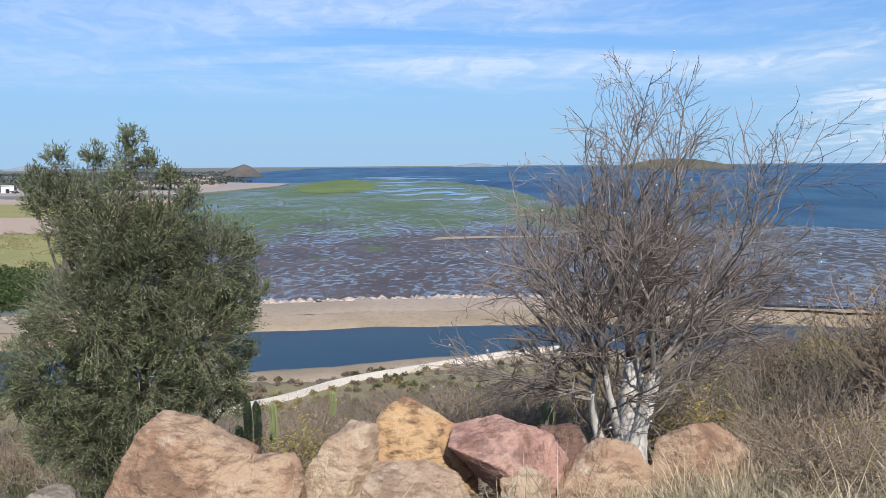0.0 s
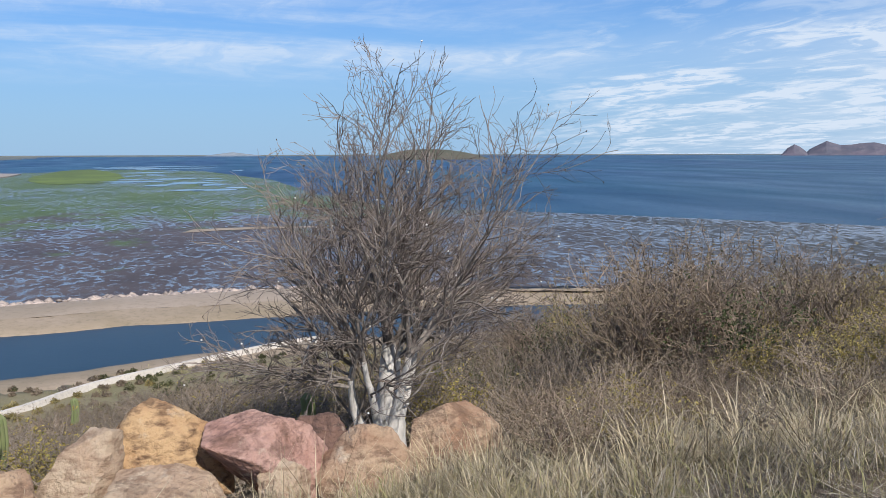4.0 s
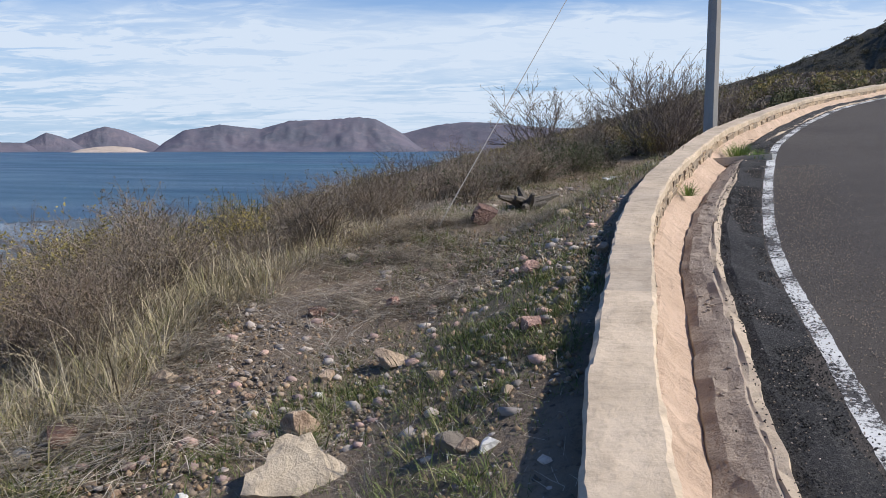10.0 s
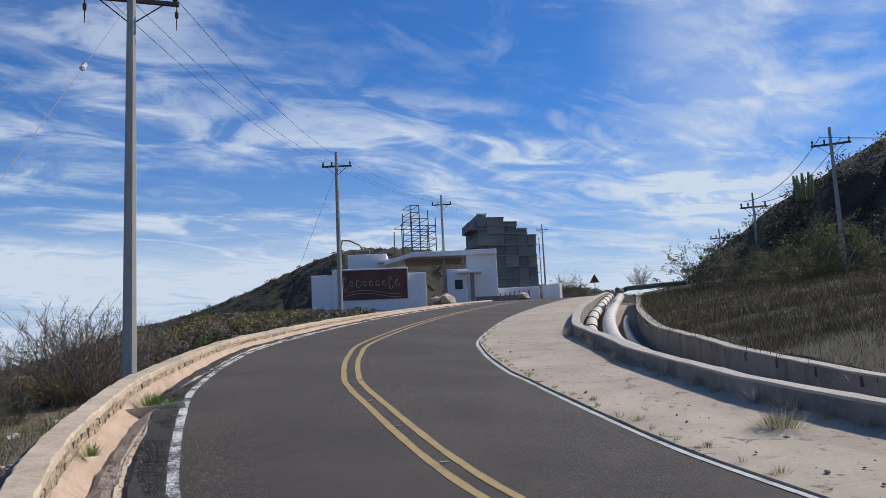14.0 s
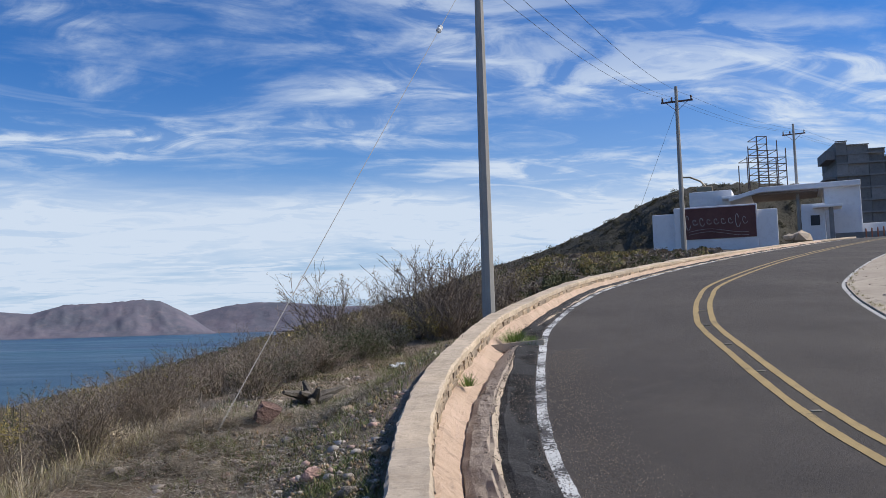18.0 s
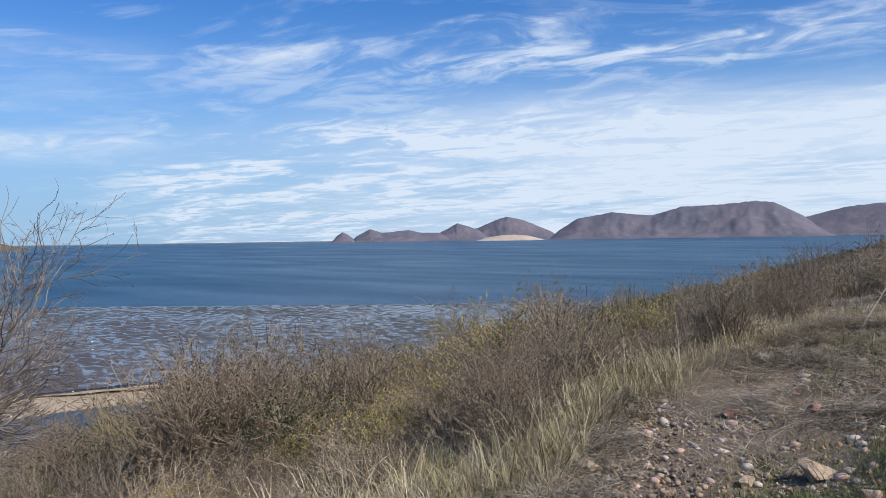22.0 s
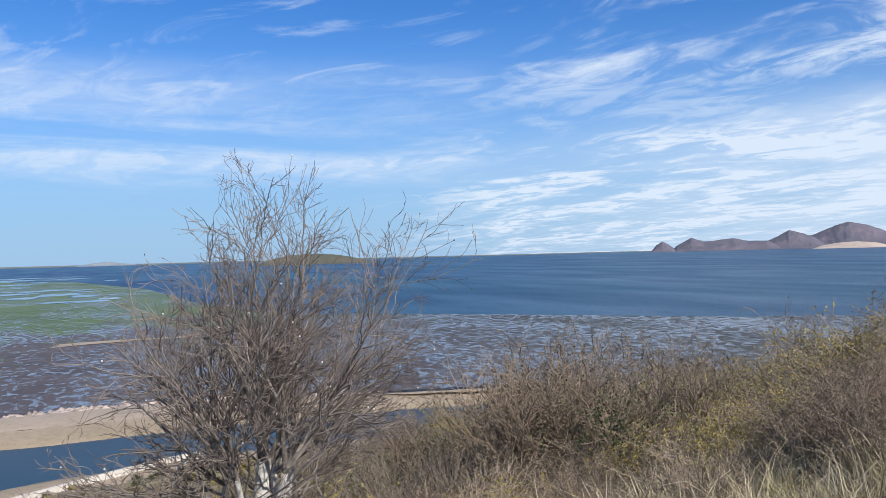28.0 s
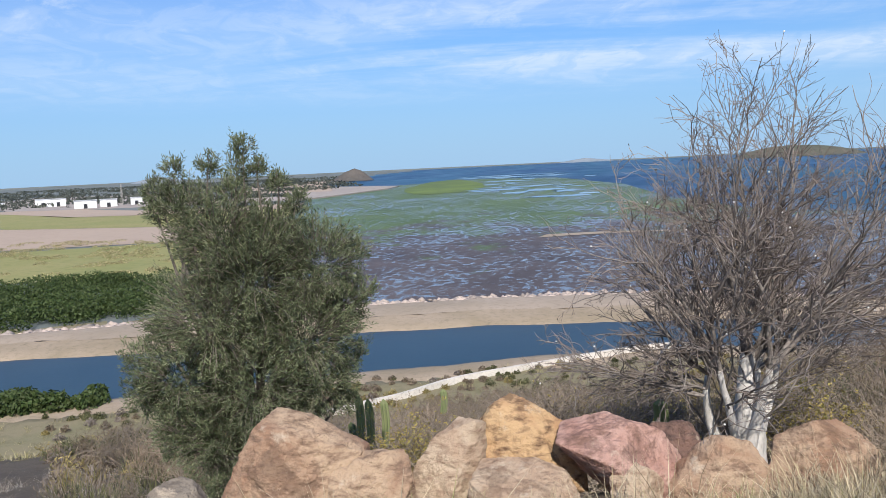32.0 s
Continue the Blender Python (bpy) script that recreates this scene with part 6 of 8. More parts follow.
# ---------------------------------------------------------------- bare tree with whitewashed trunks


def grow(verts, faces, p, d, length, r0, r1, rnd, segs, droop, wander, sides, up=0.0):
    """One limb; returns its points and radii."""
    pts, rad = [p.copy()], [r0]
    d = d.normalized()
    for i in range(segs):
        d = (d + Vector((rnd.gauss(0, wander), rnd.gauss(0, wander), rnd.gauss(0, wander) + up - droop))).normalized()
        p = p + d * (length / segs)
        pts.append(p.copy())
        rad.append(r0 + (r1 - r0) * (i + 1) / segs)
    tube(verts, faces, pts, rad, sides, cap=sides > 4)
    return pts, rad, d


M_TREETWIG = grainy("tree_twig", (0.27, 0.22, 0.188), (0.13, 0.104, 0.088), (0.06, 0.048, 0.04), 0.8, 12, bump=0.2)
rnd = random.Random(7)
T0 = Vector((1.82, 10.13, -1.39))
m = Mat("whitewashed_trunk", 0.85, spec=0.2)
sepz = m.t.nodes.new("ShaderNodeSeparateXYZ")
m.link(m.pos, sepz.inputs[0])
ragged = m.math("ADD", sepz.outputs[2], m.math("MULTIPLY", m.noise(5, 5, 0.7), 0.9))
lime = m.mix(m.span(m.noise(6, 5), 0.35, 0.65), (0.70, 0.66, 0.61), (0.56, 0.52, 0.47))
lime = m.mix(m.span(m.noise(14, 6, 0.75, (1, 1, 0.35)), 0.57, 0.74), lime, (0.22, 0.185, 0.16))
m.color(m.mix(m.span(ragged, T0.z + 1.6, T0.z + 1.9), lime, (0.2, 0.17, 0.15))).bump(m.noise(16, 6, 0.75, (1, 1, 0.3)), 1.0, 0.025)
M_TRUNK = m.m
tree = empty("bare_tree", Matrix.Translation(T0))
tv, tf, bv, bf, wv, wf = [], [], [], [], [], []
tips = []
RT, FW, UPV = Vector((0.985, 0.17, 0)), Vector((-0.17, 0.985, 0)), Vector((0, 0, 1))


def branch(p, d, length, r0, level, up):
    """A crooked limb that forks into ever finer ones."""
    n = (10, 8, 6, 4)[level]
    pts, rad = [p.copy()], [r0]
    d = d.normalized()
    r1 = (0.0045, 0.0034, 0.0027, 0.0022)[level]
    crook = (0.13, 0.17, 0.20, 0.24)[level]
    for i in range(n):
        t = (i + 1) / n
        d = (d + Vector((rnd.gauss(0, crook), rnd.gauss(0, crook), rnd.gauss(0, crook * 0.8) + up * (0.25 + 0.75 * t)))).normalized()
        p = p + d * (length / n)
        pts.append(p.copy())
        rad.append(r0 * (1 - t) ** 0.95 + r1 * t ** 0.5)
        if i > 1 and p.z > 5.05 - 0.5 * abs(p.dot(RT) - 0.7) + 0.5 * noise.noise(p * 2.0):
            break
    n = len(pts) - 1
    if level < 2:
        tube(bv, bf, pts, rad, 5 - level, cap=False)
    else:
        tube(wv, wf, pts, rad, 3, cap=False)
    if level == 3:
        tips.append(pts[-1])
        return
    kids = (rnd.randint(9, 12), rnd.randint(5, 7), rnd.randint(1, 3))[level]
    for _ in range(kids):
        t = rnd.uniform(0.1, 1.0) if level else rnd.uniform(0.12, 1.0)
        i = min(n, max(1, int(t * n + 0.5)))
        e = (pts[i] - pts[i - 1]).normalized()
        side = Vector((rnd.gauss(0, 1), rnd.gauss(0, 1), rnd.gauss(0, 0.7)))
        side = (side - e * side.dot(e)).normalized()
        spread = rnd.uniform(0.35, 1.1)
        branch(pts[i], e + side * spread, length * rnd.uniform(0.26, 0.60) * (1.15 - 0.4 * t), min(rad[i] * 0.62, (0.0125, 0.006, 0.0036)[level]), level + 1, (0.055, 0.05, 0.03)[level] if rnd.random() < 0.8 else -0.10)
    tips.append(pts[-1])


# trunks: foot, lean to the side and back, length, radii
trunks = [((0.12, -0.05), (0.03, 0.02), 1.25, 0.165, 0.08), ((0.0, 0.05), (-0.5, 0.1), 1.15, 0.09, 0.04), ((0.04, -0.1), (-0.25, -0.15), 1.3, 0.08, 0.035), ((0.06, 0.14), (-0.05, 0.3), 1.3, 0.09, 0.045), ((-0.04, -0.04), (-0.75, -0.1), 1.05, 0.06, 0.028), ((0.2, 0.1), (0.12, 0.25), 1.25, 0.08, 0.04), ((0.09, -0.08), (-0.02, -0.06), 1.2, 0.09, 0.045), ((0.22, -0.02), (0.02, 0.1), 1.2, 0.085, 0.045)]
forks = []
for (ox, oy), (lx, ly), ln, r0, r1 in trunks:
    pts, rad, d = grow(tv, tf, RT * ox + Vector((0, oy, -0.3)), RT * lx + Vector((0, ly, 1.0)), ln + 0.3, r0 * (1.4 if r0 > 0.15 else 0.95), r1 * (1.0 if r0 > 0.15 else 0.8), rnd, 12, 0, 0.075, 9)
    for i in range(6, len(pts)):
        forks.append((pts[i], rad[i], d))
    branch(pts[-1], d + UPV * 0.3, rnd.uniform(1.7, 2.4), rad[-1] * 0.97, 0, 0.04)
trunk_ob = mesh_ob("trunk", tv, tf, M_TRUNK, smooth=True, parent=tree)
tagged(trunk_ob, "whitewashed trunks")
high = [q for q in forks if q[0].z > 0.85]
# limbs: lean to the side (right positive), lean in depth, reach
fan = [(-0.10, 0.1, 3.7), (0.18, -0.1, 3.8), (0.42, 0.1, 3.8), (0.66, -0.2, 3.5), (-0.34, 0.2, 3.3), (-0.52, -0.1, 2.9), (0.05, -0.4, 3.1), (0.3, 0.5, 3.2), (-0.25, -0.5, 2.7), (0.92, 0.2, 3.1), (-0.8, 0.1, 2.4), (1.25, -0.1, 2.5), (-1.2, -0.2, 2.0), (0.62, 0.6, 2.8), (-0.45, 0.6, 2.5), (0.0, 0.3, 3.5), (0.9, -0.6, 2.4), (-0.9, 0.7, 1.9), (0.52, -0.3, 3.4), (0.8, 0.3, 3.0)]
for side, back, reach in fan:
    best = sorted(high, key=lambda q: abs(q[0].dot(RT) - side * 0.35) + rnd.random() * 0.25)[0]
    branch(best[0], RT * (side * 0.9 + 0.12) + FW * back + UPV, reach * rnd.uniform(0.76, 0.90), min(best[1] * 0.7, 0.031), 0, 0.06)
for k in range(15):
    best = rnd.choice(forks)
    side = rnd.uniform(-0.7, 1.2)
    branch(best[0], RT * side + FW * rnd.uniform(-1, 1) + UPV * rnd.uniform(0.6, 1.5), rnd.uniform(1.2, 2.3) * (1.0 if abs(side) > 0.5 else 1.15), 0.014, 0, rnd.uniform(-0.03, 0.07))
# low side limbs, some hanging
for side, back, reach, up in ((-1.8, -0.2, 1.45, 0.03), (-2.2, 0.4, 1.3, -0.04), (1.9, 0.1, 1.9, 0.03), (2.4, -0.3, 1.6, -0.05), (-1.5, -0.9, 1.4, -0.08), (1.3, -0.9, 1.3, -0.05), (-2.6, 0.1, 1.6, 0.0), (-1.9, -0.5, 1.9, -0.04), (-2.2, -0.2, 1.7, -0.09), (1.7, -0.4, 1.8, -0.07), (2.1, 0.4, 1.7, 0.0)):
    best = sorted(forks, key=lambda q: -q[0].dot(RT) * side + rnd.random() * 0.5)[0]
    branch(best[0], RT * side + FW * back + UPV * 0.8, reach * 0.9, 0.017, 0, up)
# one long bleached limb hanging to one side
wh_v, wh_f = [], []
tube(wh_v, wh_f, [RT * -0.3 + UPV * 1.15, RT * -0.5 + UPV * 1.33, RT * -0.73 + UPV * 1.42, RT * -0.87 + UPV * 1.3, RT * -1.03 + UPV * 0.86], [0.03, 0.028, 0.024, 0.018, 0.01], 6)
tagged(mesh_ob("limb", wh_v, wh_f, M_WHITEWASH, smooth=True, parent=tree), "bleached hanging limb")
mesh_ob("branchwork", bv, bf, M_BARK, smooth=True, parent=tree)
mesh_ob("crown", wv, wf, M_TREETWIG, parent=tree)
tp = np.array([rnd.choice(tips)[:] for _ in range(420)])
lv, lt = leaf_cloud([(0, 0, 0, 1, 1, 1)], 420, 0.02, gen)
lv = (lv.reshape(-1, 4, 3) - lv.reshape(-1, 4, 3).mean(1, keepdims=True) + tp[:, None]).reshape(-1, 3)
fast_mesh("foliage", lv, lt, M_BRUSHLEAF, parent=tree)
tp = np.array([rnd.choice(tips)[:] for _ in range(56)])
sv, stt = stones(tp, np.full(56, 0.013), gen, 0.9, 0.1)
tagged(fast_mesh("seed_fluff", sv, stt, M_SEED, parent=tree), kind="stuff")
tagged(tree, "leafless spreading tree with whitewashed trunks among boulders", "tree")

# ---------------------------------------------------------------- grey-green leafy bush
rnd = random.Random(19)
O0 = Vector((-3.93, 9.62, -1.72))
olive = empty("leafy_bush", Matrix.Translation(O0))
LOBES = [(*(-4.14, 9.42, 1.47), 0.66), (*(-3.59, 9.75, 1.32), 0.58), (*(-4.48, 9.26, 1.78), 0.38), (*(-3.82, 9.56, 0.96), 0.95), (*(-3.10, 9.92, 1.04), 0.65), (*(-3.30, 9.75, 0.24), 0.85), (*(-4.21, 9.28, 0.47), 0.85), (*(-4.58, 9.10, -0.10), 0.62), (*(-3.84, 9.44, -0.31), 0.9), (*(-3.16, 9.90, -0.35), 0.55), (*(-4.22, 9.27, -0.82), 0.7), (*(-4.90, 9.05, -0.29), 0.38), (*(-2.89, 10.08, 0.53), 0.4), (*(-4.04, 9.25, -1.29), 0.5), (*(-4.62, 9.08, -0.83), 0.4)]
SPRIGS = [(*(-3.82, 9.55, 2.50), 0.17), (*(-3.90, 9.52, 2.24), 0.17), (*(-3.97, 9.49, 2.00), 0.2), (*(-4.56, 9.22, 2.23), 0.17), (*(-4.20, 9.39, 2.31), 0.15), (*(-3.69, 9.60, 2.24), 0.12), (*(-4.74, 9.14, 2.02), 0.17), (*(-3.29, 9.75, 1.80), 0.17), (*(-2.70, 10.14, 1.16), 0.18), (*(-2.62, 10.16, 0.66), 0.17), (*(-5.03, 8.97, 0.13), 0.2), (*(-4.94, 8.91, -0.38), 0.2), (*(-2.75, 10.12, -0.12), 0.2), (*(-4.75, 9.13, 1.79), 0.16), (*(-3.46, 9.69, 2.07), 0.15), (*(-4.81, 9.10, 0.37), 0.17), (*(-2.94, 10.07, -0.69), 0.2)]
ov, of = [], []
lcs = []
for lx, ly, lz, lr in LOBES + SPRIGS:
    c = Vector((lx, ly, lz)) - O0
    tube(ov, of, [Vector((0, 0, -0.2)), c * 0.35 + Vector((rnd.gauss(0, 0.1), rnd.gauss(0, 0.1), 0.1)), c * 0.75 + Vector((rnd.gauss(0, 0.1), rnd.gauss(0, 0.1), 0)), c], [0.05, 0.035, 0.022, 0.008], 5)
    lr *= 0.98 if lr > 0.3 else 1.0
    n = int(430 * (lr / 0.7) ** 2) if lr > 0.21 else 30
    for _ in range(n):
        d = Vector((rnd.gauss(0, 1), rnd.gauss(0, 1), rnd.gauss(0, 1))).normalized()
        rr = lr * (0.35 + 0.65 * rnd.random() ** 0.6 + 0.25 * rnd.random() ** 4)
        root = c + d * rr * 0.6
        tip = c + d * rr + Vector((0, 0, rnd.uniform(-0.02, 0.1)))
        tube(ov, of, [root, root.lerp(tip, 0.5) + Vector((0, 0, 0.02)), tip], [0.006, 0.004, 0.002], 3, False)
        lcs.append((root, tip))
mesh_ob("branchwork", ov, of, M_OLIVE_TWIG, parent=olive)
roots = np.array([a[:] for a, b in lcs])
tipp = np.array([b[:] for a, b in lcs])
per = 30
n = len(lcs) * per
rp = np.repeat(roots, per, 0)
tpp = np.repeat(tipp, per, 0)
tt_ = gen.uniform(0.25, 1.05, n)[:, None]
base = rp + (tpp - rp) * tt_ + gen.normal(0, 0.022, (n, 3))
dd = (tpp - rp) / (np.linalg.norm(tpp - rp, axis=1)[:, None] + 1e-6) + gen.normal(0, 0.62, (n, 3)) + np.array([0, 0, 0.2])
dd /= np.linalg.norm(dd, axis=1)[:, None]
ww = np.cross(dd, gen.normal(size=(n, 3)))
ww /= np.linalg.norm(ww, axis=1)[:, None]
ll = gen.uniform(0.035, 0.075, n)[:, None]
lw_ = ll * 0.085
lv = np.stack([base, base + dd * ll * 0.5 + ww * lw_, base + dd * ll, base + dd * ll * 0.5 - ww * lw_], 1).reshape(-1, 3)
k4 = np.arange(n)[:, None] * 4
fast_mesh("foliage", lv, np.concatenate([k4 + [0, 1, 2], k4 + [0, 2, 3]], 1), M_OLIVE, parent=olive)
tagged(olive, "tall grey-green bush with narrow leaves behind boulders", "bush")

# ---------------------------------------------------------------- columnar cacti below the boulders
M_CACTUS = grainy("cactus_skin", (0.17, 0.205, 0.085), (0.21, 0.235, 0.11), (0.22, 0.20, 0.13), 2, 14, bump=0.3)


def cactus(c, h, r, label):
    th = empty("cactus", Matrix.Translation(c))
    v, f = [], []
    ribs = 9
    rows = 10
    for i in range(rows + 1):
        t = i / rows
        rr = r * (1 if t < 0.85 else math.sqrt(max(0.02, 1 - ((t - 0.85) / 0.15) ** 2)))
        for k in range(ribs * 2):
            a = math.pi * k / ribs
            q = rr * (1.0 if k % 2 else 0.74)
            v.append((q * math.cos(a) + 0.03 * math.sin(t * 3), q * math.sin(a), h * t))
    n = ribs * 2
    for i in range(rows):
        for k in range(n):
            f.append((i * n + k, i * n + (k + 1) % n, (i + 1) * n + (k + 1) % n, (i + 1) * n + k))
    f.append(tuple(rows * n + k for k in range(n)))
    mesh_ob("stem", v, f, M_CACTUS, parent=th)
    tagged(th, label, "cactus", "columnar cacti on the slope")


for q, h in (((-3.59, 13.00, -2.09), 0.95), ((-3.52, 13.33, -2.25), 0.95), ((-3.32, 13.59, -2.18), 0.8), ((-3.86, 13.45, -2.24), 0.5), ((-2.86, 16.75, -2.57), 0.5)):
    cactus((q[0], q[1], q[2] - 0.3), h, 0.07, "ribbed green columnar cactus in dry brush")
q = (1.03, 11.44, -1.43)
cactus((q[0], q[1], q[2] - 0.25), 0.6, 0.1, "short ribbed green cactus beside the bare tree")

# ---------------------------------------------------------------- shrubs of the slope


def shrub_proto(name, seed, h, w, stems, mat, leaf, leaf_n, label, category="shrub", twist=0.28, leaf_size=0.02):
    r = random.Random(seed)
    th = empty(name)
    sv, sf, wv, wf = [], [], [], []
    tips = []
    for k in range(stems):
        a = r.uniform(0, 2 * math.pi)
        s = r.uniform(0.1, 1.0) * w / h
        d = Vector((math.cos(a) * s, math.sin(a) * s, 1.0))
        ln = h * r.uniform(0.55, 1.0) * math.sqrt(1 + s * s * 0.3)
        pts, rad, _ = grow(sv, sf, Vector((math.cos(a), math.sin(a), 0)) * r.uniform(0, 0.12) * w, d, ln, 0.011, 0.004, r, 6, 0.0, twist * 0.7, 3)
        for i in range(2, 7):
            for _ in range(2):
                d2 = (pts[i] - pts[i - 1]).normalized() + Vector((r.gauss(0, 0.6), r.gauss(0, 0.6), r.gauss(0.1, 0.4)))
                q, _r, _d = grow(wv, wf, pts[i], d2, ln * r.uniform(0.15, 0.42), 0.0055, 0.0025, r, 3, 0, 0.2, 3)
                tips += q[1:]
                if r.random() < 0.7:
                    q2, _r, _d = grow(wv, wf, q[2], d2 + Vector((r.gauss(0, 0.8), r.gauss(0, 0.8), r.gauss(0, 0.5))), ln * r.uniform(0.08, 0.2), 0.004, 0.002, r, 2, 0, 0.2, 3)
                    tips += q2[1:]
    k0 = len(sv)
    mesh_ob("branchwork", sv + wv, sf + [tuple(q + k0 for q in fc) for fc in wf], mat, parent=th)
    if leaf_n:
        tp = np.array([r.choice(tips)[:] for _ in range(leaf_n)]) + gen.normal(0, 0.02, (leaf_n, 3))
        lv, lt = leaf_cloud([(0, 0, 0, 1, 1, 1)], leaf_n, leaf_size, gen)
        lv = (lv.reshape(-1, 4, 3) - lv.reshape(-1, 4, 3).mean(1, keepdims=True) + tp[:, None]).reshape(-1, 3)
        fast_mesh("foliage", lv, lt, leaf, parent=th)
    tagged(th, label, category, "shrubs on the slope")
    return th


PROTOS = [
    shrub_proto("bare_shrub", 1, 1.6, 1.15, 34, M_TWIG, M_BRUSHLEAF, 2400, "brown leafless shrub on the slope"),
    shrub_proto("bare_shrub", 2, 1.45, 1.2, 36, M_TWIG_DARK, M_BRUSHLEAF, 2600, "dark brown twiggy shrub on the slope"),
    shrub_proto("bare_shrub", 3, 1.75, 1.0, 32, M_TWIG_DARK, M_BRUSHLEAF, 1800, "tall dark leafless shrub on the slope"),
    shrub_proto("yellowing_shrub", 4, 1.5, 1.15, 32, M_TWIG, M_YELLOWLEAF, 4000, "brown shrub with yellow withered leaves", leaf_size=0.025),
    shrub_proto("green_shrub", 5, 1.5, 1.0, 24, M_TWIG_DARK, M_BUSHGREEN, 2400, "dark green small-leaved shrub on the slope", leaf_size=0.026),
    shrub_proto("bare_shrub", 6, 1.0, 0.85, 26, M_TWIG, M_BRUSHLEAF, 1400, "low grey-brown twiggy shrub on the slope"),
]


def clear_line(x):
    return lerp(x, [-12, -2, 2, 3, 5, 8, 12, 16, 22, 28, 36, 43, 60, 80], [4.5, 4.2, 3.8, 3.5, 4.15, 5.1, 4.7, 4.9, 3.4, -0.6, -5.0, -9.0, -16, -26])


rnd = random.Random(23)
placed = []
tries = 0
while len(placed) < 245 and tries < 20000:
    tries += 1
    az = rnd.uniform(-34, 86)
    r = 8.5 + 34 * rnd.random() ** 1.3
    x, y = EYE.x + r * math.sin(radians(az)), EYE.y + r * math.cos(radians(az))
    if y < clear_line(x) + lerp(x, [0, 10, 15], [2.2, 2.0, 0.5]):
        continue
    if az < 13 and r < 11.8 or 13 <= az < 52 and r < 12.6 or (az < -14 and r < 14):
        continue
    if (Vector((x, y)) - T0.xy).length < 1.3 or (Vector((x, y)) - O0.xy).length < 1.6:
        continue
    gap = 0.75 if r < 20 else 1.1
    if any((x - a) ** 2 + (y - b) ** 2 < gap * gap for a, b in placed):
        continue
    placed.append((x, y))
    low = az < 8
    if low:
        k, s = rnd.choice((5, 0, 1, 0)), rnd.uniform(0.6, 0.95)
    else:
        k = rnd.choices(range(6), (4, 3, 2.2, 2.6, 1.6, 2) if not 33 < az < 48 else (3, 1, 1, 6, 3, 1))[0]
        s = rnd.uniform(0.75, 1.15) * (0.62 if y < clear_line(x) + 4.2 and x < 14 else 1.0)
        if 21 < az < 36 and 13 < r < 19:
            k, s = rnd.choice((1, 2, 1)), rnd.uniform(1.05, 1.3) * (1.2 if az < 29 else 1.0)
        if 8 <= az < 16:
            s *= 0.75
        if az > 56:
            s *= 0.5 if r > 30 else 0.66
        elif r > 26:
            s *= 1.2
    m = pose(x, y, gz_at(x, y) - 0.08, rnd.uniform(-7, 7), rnd.uniform(-7, 7), rnd.uniform(0, 360)) @ Matrix.Diagonal((1, 1, 1, 1))
    cp = copy_thing(PROTOS[k], m)
    cp.scale = (s * rnd.uniform(0.9, 1.2), s * rnd.uniform(0.9, 1.2), s)
for _ in range(30):
    x = rnd.uniform(6.5, 14)
    y = float(clear_line(x)) + rnd.uniform(0.7, 2.4)
    cp = copy_thing(PROTOS[rnd.choice((5, 5, 0, 1))], pose(x, y, gz_at(x, y) - 0.05, rnd.uniform(-9, 9), rnd.uniform(-9, 9), rnd.uniform(0, 360)))
    s = rnd.uniform(0.4, 0.65)
    cp.scale = (s * 1.2, s * 1.2, s)
for _ in range(70):
    x = rnd.uniform(3.0, 11)
    y = float(clear_line(x)) + rnd.uniform(1.8, 7.5)
    if math.hypot(x - EYE.x, y - EYE.y) > 14 or math.hypot(x - EYE.x, y - EYE.y) < 7.5:
        continue
    cp = copy_thing(PROTOS[rnd.choice((5, 5, 0, 1, 3))], pose(x, y, gz_at(x, y) - 0.05, rnd.uniform(-12, 12), rnd.uniform(-12, 12), rnd.uniform(0, 360)))
    s = rnd.uniform(0.32, 0.58)
    cp.scale = (s * 1.3, s * 1.3, s)
for _ in range(54):
    x = rnd.uniform(13, 25)
    y = float(clear_line(x)) + rnd.uniform(-0.1, 3.6)
    cp = copy_thing(PROTOS[rnd.choice((0, 1, 2, 4, 4, 0))], pose(x, y, gz_at(x, y) - 0.05, rnd.uniform(-7, 7), rnd.uniform(-7, 7), rnd.uniform(0, 360)))
    s = rnd.uniform(0.36, 0.58)
    cp.scale = (s * 1.4, s * 1.3, s)
for _ in range(64):
    x, y = rnd.uniform(-3.6, 3.4), rnd.uniform(9.6, 17.5)
    if (Vector((x, y)) - T0.xy).length < 1.1 or (Vector((x, y)) - O0.xy).length < 1.5:
        continue
    cp = copy_thing(PROTOS[rnd.choice((5, 0, 0, 1, 5, 3))], pose(x, y, gz_at(x, y) - 0.05, rnd.uniform(-8, 8), rnd.uniform(-8, 8), rnd.uniform(0, 360)))
    s = rnd.uniform(0.5, 0.85)
    cp.scale = (s * 1.25, s * 1.25, s)
for az, r, k in ((23.2, 15.0, 1), (24.6, 14.2, 2), (26.0, 15.5, 1), (27.4, 14.4, 1), (28.8, 16.0, 2), (25.3, 17.0, 1), (30.4, 15.2, 1)):
    x, y = az_of(az, r)
    cp = copy_thing(PROTOS[k], pose(x, y, gz_at(x, y) - 0.05, rnd.uniform(-6, 6), rnd.uniform(-6, 6), rnd.uniform(0, 360)))
    s = rnd.uniform(1.2, 1.4)
    cp.scale = (s * 0.95, s * 0.95, s)
# brush down the slope behind the boulders
brnd = random.Random(77)
